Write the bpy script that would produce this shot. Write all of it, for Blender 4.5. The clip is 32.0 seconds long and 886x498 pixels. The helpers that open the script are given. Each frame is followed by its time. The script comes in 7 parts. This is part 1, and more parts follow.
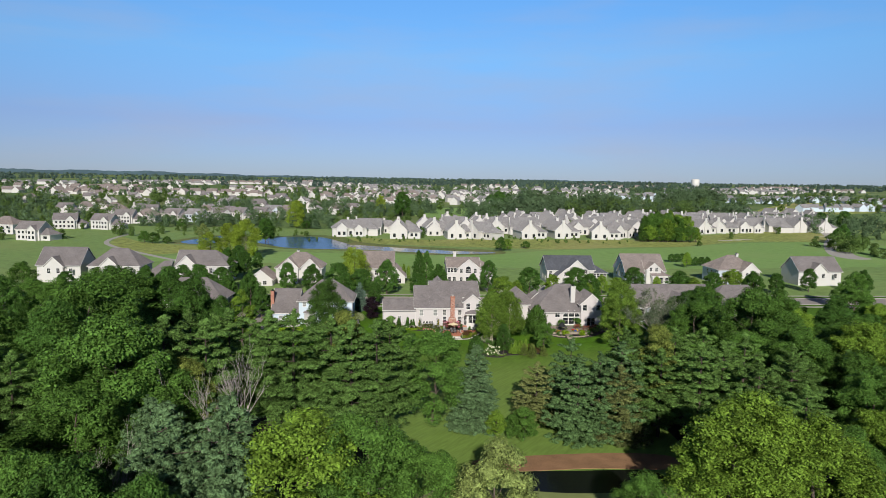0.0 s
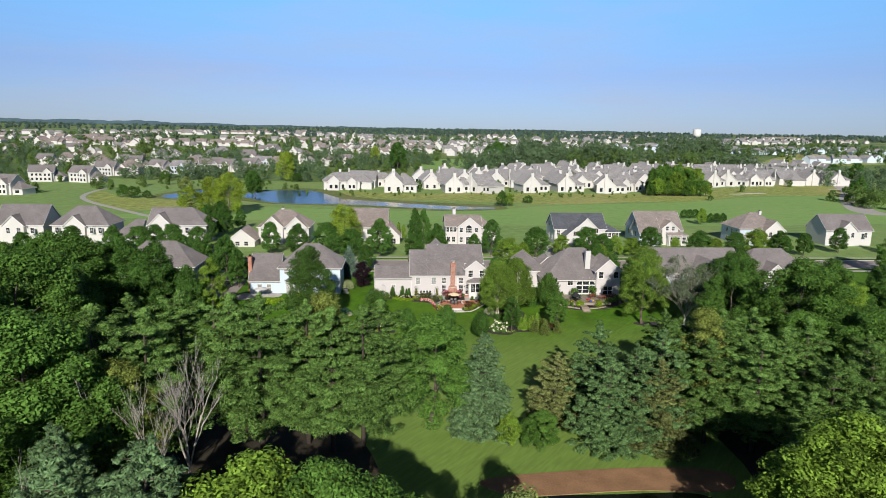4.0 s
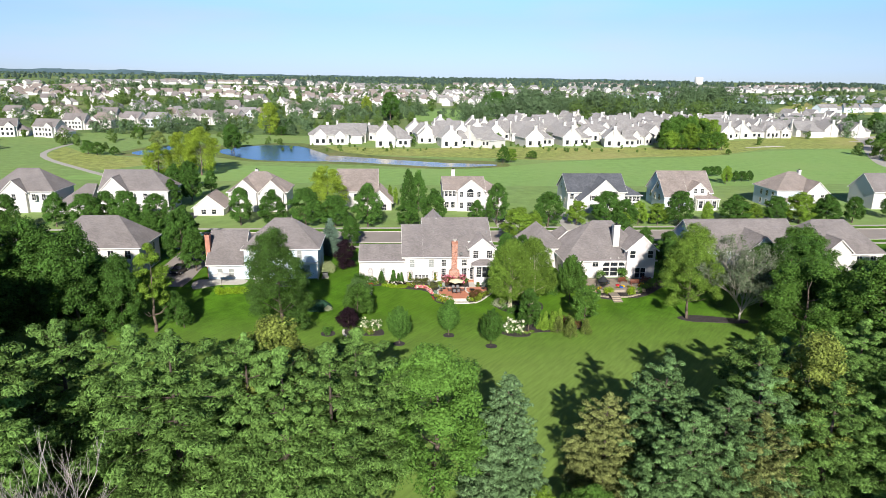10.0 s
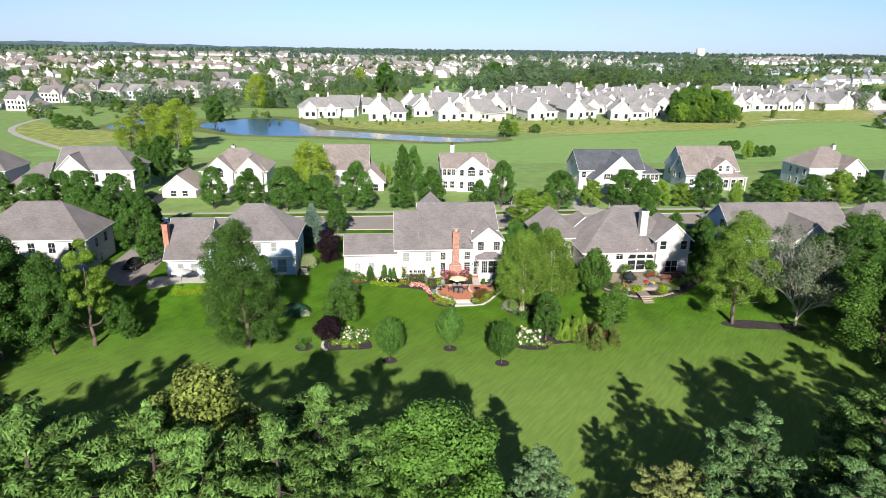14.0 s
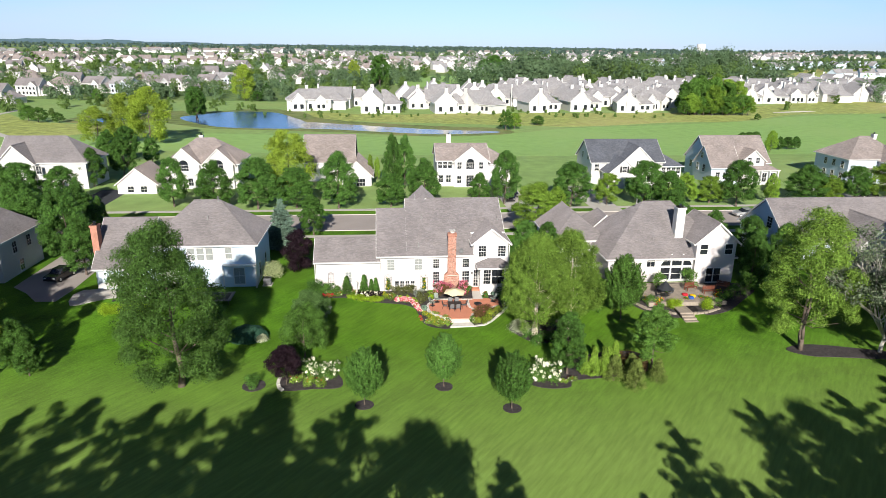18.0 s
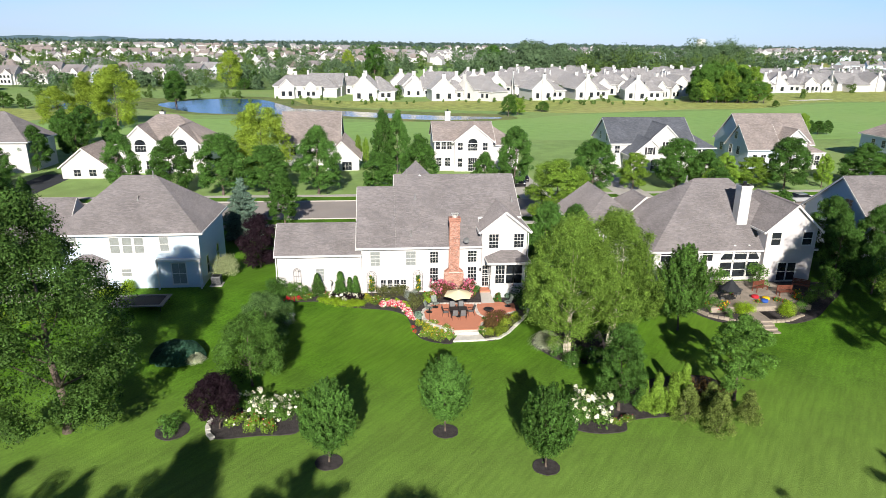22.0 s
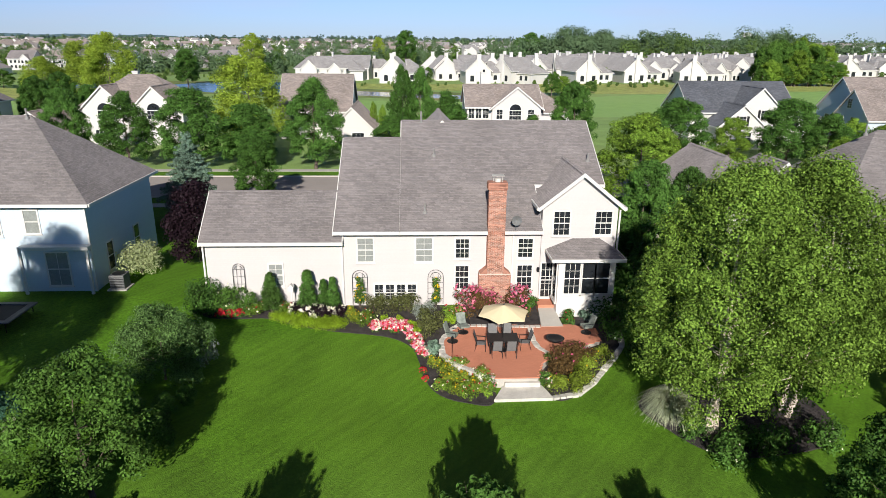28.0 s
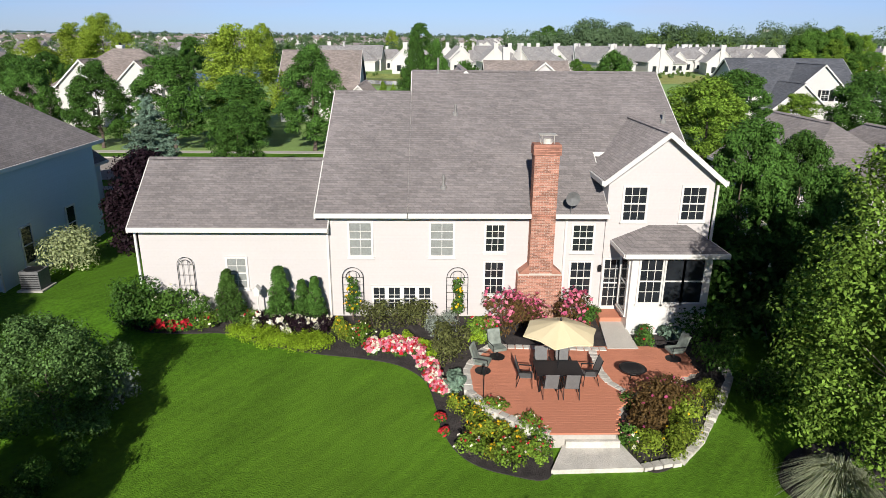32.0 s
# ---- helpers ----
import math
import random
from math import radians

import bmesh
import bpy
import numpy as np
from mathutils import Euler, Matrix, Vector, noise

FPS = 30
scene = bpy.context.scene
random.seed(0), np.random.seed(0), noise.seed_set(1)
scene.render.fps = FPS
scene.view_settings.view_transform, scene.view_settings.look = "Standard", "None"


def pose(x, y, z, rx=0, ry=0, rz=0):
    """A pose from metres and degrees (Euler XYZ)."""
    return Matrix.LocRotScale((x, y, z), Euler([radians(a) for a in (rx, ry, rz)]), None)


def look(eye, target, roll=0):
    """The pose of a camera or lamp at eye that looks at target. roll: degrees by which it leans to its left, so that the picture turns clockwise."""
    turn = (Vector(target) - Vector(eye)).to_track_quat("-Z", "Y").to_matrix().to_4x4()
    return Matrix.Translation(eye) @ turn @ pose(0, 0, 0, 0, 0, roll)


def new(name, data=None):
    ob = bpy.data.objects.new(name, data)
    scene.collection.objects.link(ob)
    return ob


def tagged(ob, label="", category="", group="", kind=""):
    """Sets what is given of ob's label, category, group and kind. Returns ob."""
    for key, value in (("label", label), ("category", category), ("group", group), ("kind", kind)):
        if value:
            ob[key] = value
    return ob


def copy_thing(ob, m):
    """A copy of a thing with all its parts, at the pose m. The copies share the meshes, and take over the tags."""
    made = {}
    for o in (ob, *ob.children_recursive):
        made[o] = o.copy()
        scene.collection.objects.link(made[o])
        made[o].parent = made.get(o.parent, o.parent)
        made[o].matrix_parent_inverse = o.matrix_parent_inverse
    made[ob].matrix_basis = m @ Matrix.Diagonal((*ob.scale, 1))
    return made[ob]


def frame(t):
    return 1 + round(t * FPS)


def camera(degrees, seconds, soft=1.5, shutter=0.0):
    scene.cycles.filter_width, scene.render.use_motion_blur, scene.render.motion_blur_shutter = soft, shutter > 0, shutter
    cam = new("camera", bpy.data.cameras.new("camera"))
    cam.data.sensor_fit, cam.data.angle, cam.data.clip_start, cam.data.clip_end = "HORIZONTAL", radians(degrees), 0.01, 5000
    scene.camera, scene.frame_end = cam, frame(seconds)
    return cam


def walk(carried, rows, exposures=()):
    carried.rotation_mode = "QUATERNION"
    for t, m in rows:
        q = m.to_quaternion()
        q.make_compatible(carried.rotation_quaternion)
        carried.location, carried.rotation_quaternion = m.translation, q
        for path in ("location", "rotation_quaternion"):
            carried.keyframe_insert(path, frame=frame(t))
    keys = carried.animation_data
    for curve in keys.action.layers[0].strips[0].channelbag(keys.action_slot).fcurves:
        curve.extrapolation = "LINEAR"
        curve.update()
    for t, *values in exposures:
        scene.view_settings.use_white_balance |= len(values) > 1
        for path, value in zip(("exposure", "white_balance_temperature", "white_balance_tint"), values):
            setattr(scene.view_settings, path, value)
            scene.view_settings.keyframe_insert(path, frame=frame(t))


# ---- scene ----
cam = camera(69.7, 32.0, soft=0.6)
# seconds, x, y, z, heading to the left of +y, tilt, roll
PATH = [
    (0.0, -3.763, -153.445, 37.297, -3.877, -6.369, 0.908),
    (1.0, -3.606, -148.737, 37.267, -3.99, -7.47, 0.95),
    (2.0, -3.452, -144.073, 37.243, -4.089, -8.566, 0.991),
    (3.0, -3.306, -139.501, 37.232, -4.176, -9.655, 1.033),
    (3.5, -3.237, -137.262, 37.233, -4.226, -10.201, 0.997),
    (5.5, -2.949, -128.593, 37.27, -4.433, -12.369, 0.855),
    (6.0, -2.865, -126.483, 37.284, -4.474, -12.761, 0.819),
    (6.5, -2.774, -124.391, 37.297, -4.522, -13.125, 0.819),
    (7.0, -2.677, -122.311, 37.305, -4.566, -13.44, 0.819),
    (8.0, -2.482, -118.172, 37.279, -4.651, -14.019, 0.819),
    (9.0, -2.304, -114.028, 37.159, -4.739, -14.593, 0.82),
    (10.0, -2.158, -109.849, 36.909, -4.819, -15.156, 0.8),
    (11.0, -2.009, -105.634, 36.538, -4.903, -15.738, 0.78),
    (12.0, -1.814, -101.387, 36.069, -4.988, -16.314, 0.76),
    (13.0, -1.528, -97.113, 35.525, -5.076, -16.909, 0.74),
    (13.5, -1.338, -94.967, 35.23, -5.111, -17.189, 0.739),
    (14.0, -1.12, -92.815, 34.911, -5.144, -17.444, 0.739),
    (14.5, -0.877, -90.657, 34.561, -5.16, -17.56, 0.738),
    (16.5, 0.237, -81.963, 32.644, -5.213, -17.574, 0.735),
    (17.0, 0.526, -79.772, 31.988, -5.28, -17.577, 0.734),
    (18.0, 1.082, -75.376, 30.444, -5.311, -17.614, 0.654),
    (19.0, 1.573, -70.993, 28.728, -5.341, -17.634, 0.574),
    (20.0, 1.958, -66.663, 27.029, -5.394, -17.654, 0.495),
    (21.0, 2.219, -62.417, 25.489, -5.487, -17.711, 0.581),
    (22.0, 2.432, -58.243, 24.082, -5.582, -17.785, 0.667),
    (23.0, 2.699, -54.12, 22.734, -5.697, -17.855, 0.753),
    (24.0, 3.088, -50.042, 21.385, -5.712, -17.893, 0.763),
    (25.0, 3.547, -46.072, 20.007, -5.742, -17.89, 0.774),
    (25.5, 3.776, -44.15, 19.302, -5.5, -17.902, 0.725),
    (27.5, 4.484, -36.999, 16.551, -2.968, -17.913, 0.529),
    (28.0, 4.566, -35.362, 15.927, -2.537, -17.946, 0.481),
    (29.0, 4.591, -32.309, 14.808, -2.112, -18.073, 0.513),
    (30.0, 4.53, -29.639, 13.854, -1.868, -18.187, 0.545),
    (31.0, 4.492, -27.41, 13.043, -1.56, -18.155, 0.531),
    (32.0, 4.478, -25.43, 12.308, -1.346, -18.086, 0.517),
]
walk(cam, [(t, pose(x, y, z, 90 + tilt, 0, head) @ pose(0, 0, 0, 0, 0, roll)) for t, x, y, z, head, tilt, roll in PATH],
     exposures=((0, 0.0), (3.5, 0.14), (6, 0.44), (13, 0.78), (20, 0.78), (25, 0.58), (32, 0.38)))

# ---- world and sun ----
SUN_EL, SUN_AZ = 25.2, 4.5          # sun behind the start of the flight, low in the morning
world = bpy.data.worlds.new("sky")
scene.world = world
world.use_nodes = True
wt = world.node_tree
wt.nodes.clear()
w_out = wt.nodes.new("ShaderNodeOutputWorld")
w_bg = wt.nodes.new("ShaderNodeBackground")
w_sky = wt.nodes.new("ShaderNodeTexSky")
w_sky.sky_type, w_sky.sun_disc = "NISHITA", False
w_sky.sun_elevation, w_sky.sun_rotation = radians(SUN_EL), radians(180 + SUN_AZ)
w_sky.air_density, w_sky.dust_density, w_sky.ozone_density, w_sky.altitude = 1.0, 0.0, 4.0, 400
w_bg.inputs["Strength"].default_value = 0.10
# the sky pales and dims softly towards the horizon, with thin rosy cloud streaks; overhead, out of view, it is darkened
# to cut fill light
w_co = wt.nodes.new("ShaderNodeTexCoord")
w_sep = wt.nodes.new("ShaderNodeSeparateXYZ")
w_ramp = wt.nodes.new("ShaderNodeValToRGB")
w_tint = wt.nodes.new("ShaderNodeVectorMath")
w_tint.operation = "MULTIPLY"
w_ramp.color_ramp.elements[0].position, w_ramp.color_ramp.elements[0].color = 0.0, (0.37, 0.48, 0.82, 1)
w_ramp.color_ramp.elements[1].position, w_ramp.color_ramp.elements[1].color = 1.0, (0.06, 0.10, 0.16, 1)
for at, col in ((0.08, (0.57, 0.60, 0.87, 1)), (0.18, (0.76, 1.03, 1.22, 1)), (0.36, (0.22, 0.34, 0.49, 1)), (0.28, (0.80, 1.22, 1.50, 1)), (0.52, (0.10, 0.16, 0.26, 1))):
    e = w_ramp.color_ramp.elements.new(at)
    e.color = col
w_map, w_noise, w_cl, w_cm = wt.nodes.new("ShaderNodeMapping"), wt.nodes.new("ShaderNodeTexNoise"), wt.nodes.new("ShaderNodeMapRange"), wt.nodes.new("ShaderNodeMix")
w_map.inputs["Scale"].default_value = (1.6, 1.6, 9.0)
w_noise.inputs["Scale"].default_value, w_noise.inputs["Detail"].default_value = 1.4, 6.0
w_cl.inputs["From Min"].default_value, w_cl.inputs["From Max"].default_value, w_cl.inputs["To Max"].default_value = 0.48, 0.8, 0.45
w_cm.data_type = "RGBA"
w_cm.inputs[7].default_value = (4.6, 4.4, 5.0, 1)
wt.links.new(w_co.outputs["Generated"], w_sep.inputs[0]), wt.links.new(w_sep.outputs[2], w_ramp.inputs[0])
wt.links.new(w_co.outputs["Generated"], w_map.inputs["Vector"]), wt.links.new(w_map.outputs[0], w_noise.inputs["Vector"])
wt.links.new(w_noise.outputs["Fac"], w_cl.inputs["Value"]), wt.links.new(w_cl.outputs[0], w_cm.inputs[0])
wt.links.new(w_sky.outputs[0], w_tint.inputs[0]), wt.links.new(w_ramp.outputs[0], w_tint.inputs[1])
wt.links.new(w_tint.outputs[0], w_cm.inputs[6])
wt.links.new(w_cm.outputs[2], w_bg.inputs["Color"])
wt.links.new(w_bg.outputs[0], w_out.inputs["Surface"])
sun_data = bpy.data.lights.new("sun", "SUN")
sun_data.energy, sun_data.angle, sun_data.color = 5.0, radians(0.53), (1.0, 0.955, 0.88)
sun = new("sun", sun_data)
sun.matrix_world = look((0, 0, 60), (math.tan(radians(SUN_AZ)) * 10, 10, 60 - 10 * math.tan(radians(SUN_EL))))

# ---- materials ----


def material(name, color, rough=0.85, vary=0.15, scale=1.2, fine=25.0, bump=0.12, metal=0.0, objrand=0.0, island=0.0, leaf=0.0, spec=0.3, space="Object"):
    m = bpy.data.materials.new(name)
    m.use_nodes = True
    t = m.node_tree
    N, L = t.nodes, t.links
    b = N["Principled BSDF"]
    b.inputs["Roughness"].default_value, b.inputs["Metallic"].default_value = rough, metal
    b.inputs["Specular IOR Level"].default_value = spec
    if space == "Object":
        src = N.new("ShaderNodeTexCoord").outputs["Object"]
    else:
        src = N.new("ShaderNodeNewGeometry").outputs["Position"]
    n1, n2 = N.new("ShaderNodeTexNoise"), N.new("ShaderNodeTexNoise")
    n1.inputs["Scale"].default_value, n2.inputs["Scale"].default_value = scale, fine
    n1.inputs["Detail"].default_value, n2.inputs["Detail"].default_value = 4.0, 3.0
    L.new(src, n1.inputs["Vector"]), L.new(src, n2.inputs["Vector"])
    add = N.new("ShaderNodeMath")
    add.operation = "ADD"
    L.new(n1.outputs["Fac"], add.inputs[0]), L.new(n2.outputs["Fac"], add.inputs[1])
    total = add.outputs[0]
    extra = []
    if objrand:
        extra.append((N.new("ShaderNodeObjectInfo").outputs["Random"], objrand))
    if island:
        extra.append((N.new("ShaderNodeNewGeometry").outputs["Random Per Island"], island))
    for out, amount in extra:
        mul = N.new("ShaderNodeMath")
        mul.operation = "MULTIPLY_ADD"
        mul.inputs[1].default_value, mul.inputs[2].default_value = amount, -amount / 2
        L.new(out, mul.inputs[0])
        a2 = N.new("ShaderNodeMath")
        a2.operation = "ADD"
        L.new(total, a2.inputs[0]), L.new(mul.outputs[0], a2.inputs[1])
        total = a2.outputs[0]
    ramp = N.new("ShaderNodeMapRange")
    ramp.inputs["From Min"].default_value, ramp.inputs["From Max"].default_value = 0.55, 1.45
    ramp.inputs["To Min"].default_value, ramp.inputs["To Max"].default_value = 1 - vary * 1.6, 1 + vary * 1.6
    L.new(total, ramp.inputs["Value"])
    mix = N.new("ShaderNodeVectorMath")
    mix.operation = "SCALE"
    mix.inputs[0].default_value = color[:3]
    L.new(ramp.outputs[0], mix.inputs["Scale"])
    L.new(mix.outputs[0], b.inputs["Base Color"])
    if bump:
        bn = N.new("ShaderNodeBump")
        bn.inputs["Strength"].default_value, bn.inputs["Distance"].default_value = bump, 0.05
        L.new(n2.outputs["Fac"], bn.inputs["Height"]), L.new(bn.outputs[0], b.inputs["Normal"])
    if leaf:
        b.inputs["Specular IOR Level"].default_value = 0.05
        tr = N.new("ShaderNodeBsdfTranslucent")
        sc = N.new("ShaderNodeVectorMath")
        sc.operation = "MULTIPLY"
        sc.inputs[1].default_value = (1.5, 1.6, 0.8)
        L.new(mix.outputs[0], sc.inputs[0]), L.new(sc.outputs[0], tr.inputs["Color"])
        ms = N.new("ShaderNodeMixShader")
        ms.inputs[0].default_value = leaf
        L.new(b.outputs[0], ms.inputs[1]), L.new(tr.outputs[0], ms.inputs[2])
        L.new(ms.outputs[0], N["Material Output"].inputs["Surface"])
    return m


def coursed(name, color, dark, width, row, gap, bump=0.5, rough=0.9, flat=False, vary=0.2, spread=0.25):
    """Rows of pieces, in object space: along x and y one way, up z the other (flat: along x and y)."""
    m = material(name, color, rough, vary, 0.35, 9.0, 0.0)
    t = m.node_tree
    N, L = t.nodes, t.links
    sep, com, ad = N.new("ShaderNodeSeparateXYZ"), N.new("ShaderNodeCombineXYZ"), N.new("ShaderNodeMath")
    L.new(N["Texture Coordinate"].outputs["Object"], sep.inputs[0])
    L.new(sep.outputs[0], ad.inputs[0]), L.new(sep.outputs[1], ad.inputs[1])
    L.new(sep.outputs[0] if flat else ad.outputs[0], com.inputs[0])
    L.new(sep.outputs[1] if flat else sep.outputs[2], com.inputs[1])
    br = N.new("ShaderNodeTexBrick")
    br.inputs["Scale"].default_value = 1.0
    br.inputs["Brick Width"].default_value, br.inputs["Row Height"].default_value, br.inputs["Mortar Size"].default_value = width, row, gap
    br.inputs["Color1"].default_value, br.inputs["Color2"].default_value = (1 - spread, 1 - spread, 1 - spread, 1), (1 + spread, 1 + spread * 0.95, 1 + spread * 0.9, 1)
    br.inputs["Mortar"].default_value = (dark, dark, dark, 1)
    L.new(com.outputs[0], br.inputs["Vector"])
    mul = N.new("ShaderNodeVectorMath")
    mul.operation = "MULTIPLY"
    b = N["Principled BSDF"]
    old = b.inputs["Base Color"].links[0].from_socket
    L.new(old, mul.inputs[0]), L.new(br.outputs["Color"], mul.inputs[1]), L.new(mul.outputs[0], b.inputs["Base Color"])
    bn = N.new("ShaderNodeBump")
    bn.inputs["Strength"].default_value, bn.inputs["Distance"].default_value = bump, 0.02
    L.new(br.outputs["Fac"], bn.inputs["Height"])
    bn.invert = True
    L.new(bn.outputs[0], b.inputs["Normal"])
    return m


SIDING = coursed("cream_siding", (0.52, 0.485, 0.475), 0.95, 3.6, 0.12, 0.004, 0.25, 0.7, vary=0.03, spread=0.012)
SIDING2 = coursed("white_siding", (0.53, 0.51, 0.485), 0.92, 3.6, 0.14, 0.005, 0.25, 0.7, vary=0.03, spread=0.012)
# white siding with the blue skylight of shaded walls mixed into its colour
SIDING_SKYLIT = coursed("skylit_white_siding", (0.50, 0.58, 0.65), 0.92, 3.6, 0.14, 0.005, 0.25, 0.7, vary=0.03, spread=0.012)
# grey siding; on rrh and b5 it carries the blue of shaded walls
SIDING_BLUE = coursed("grey_siding_with_shade_tint", (0.44, 0.49, 0.54), 0.9, 3.6, 0.14, 0.005, 0.25, 0.7, vary=0.03, spread=0.012)
TRIM = material("white_trim", (0.62, 0.60, 0.57), 0.5, 0.03, 2, 30, 0.02)
ROOF = coursed("brown_grey_shingle", (0.186, 0.167, 0.165), 0.72, 0.34, 0.075, 0.006, 0.6, spread=0.16)
ROOF_TAN = coursed("tan_shingle", (0.225, 0.19, 0.175), 0.72, 0.34, 0.08, 0.006, 0.6)
ROOF_SLATE = coursed("slate_grey_shingle", (0.085, 0.09, 0.105), 0.72, 0.34, 0.08, 0.006, 0.6)
ROOF_GREY = coursed("light_grey_shingle", (0.23, 0.22, 0.22), 0.75, 0.5, 0.12, 0.01, 0.5)
VENT = material("weathered_vent_pipe", (0.22, 0.21, 0.20), 0.6, 0.2, 4, 30, 0.1)
BRICK = material("red_brick", (0.36, 0.172, 0.122), 0.9, 0.25, 3, 40, 0.3, island=0.8)
MORTAR = material("mortar", (0.52, 0.46, 0.40), 0.95, 0.1, 5, 60, 0.2)
PAVER = material("red_paver", (0.52, 0.208, 0.128), 0.9, 0.10, 1.2, 30, 0.2, objrand=0.14, island=0.16)
GLASS = material("window_glass", (0.018, 0.021, 0.025), 0.06, 0.3, 0.8, 3, 0.0, spec=0.6)
BLIND = material("glass_over_blinds", (0.24, 0.25, 0.24), 0.12, 0.12, 3, 12, 0.0, spec=0.6)
DARK = material("dark_metal", (0.02, 0.02, 0.022), 0.45, 0.2, 5, 40, 0.05, metal=0.4)
MESHY = material("grey_sling_fabric", (0.15, 0.15, 0.15), 0.8, 0.15, 8, 90, 0.2)
CANVAS = material("cream_canvas", (0.78, 0.66, 0.42), 0.85, 0.05, 1.5, 60, 0.1)
CANVAS_DARK = material("charcoal_canvas", (0.022, 0.024, 0.028), 0.85, 0.2, 2, 60, 0.1)
MULCH = material("dark_mulch", (0.055, 0.047, 0.046), 0.98, 0.4, 3, 60, 0.9, space="World")
STONE = material("pale_limestone", (0.55, 0.52, 0.47), 0.9, 0.18, 2.5, 30, 0.4, objrand=0.5)
CONCRETE = material("concrete", (0.43, 0.40, 0.36), 0.9, 0.1, 0.7, 18, 0.2, space="World")
ASPHALT = material("worn_asphalt", (0.33, 0.29, 0.265), 0.92, 0.1, 0.25, 12, 0.15, space="World")
BLACKTOP = material("sealed_blacktop", (0.035, 0.037, 0.042), 0.8, 0.15, 0.5, 20, 0.2, space="World")
BARK = material("grey_brown_bark", (0.13, 0.10, 0.08), 0.95, 0.3, 4, 30, 0.8)
BARK_DARK = material("dark_pine_bark", (0.075, 0.058, 0.046), 0.95, 0.3, 4, 30, 0.8)
BIRCH = material("pale_birch_bark", (0.52, 0.44, 0.36), 0.9, 0.3, 4, 20, 0.5)
BARE = material("weathered_grey_twig", (0.36, 0.33, 0.29), 0.95, 0.2, 4, 30, 0.4)
for m in (ROOF, ROOF_TAN, ROOF_SLATE, ROOF_GREY):      # coarse mineral grit
    m.node_tree.nodes["Principled BSDF"].inputs["Diffuse Roughness"].default_value = 0.75
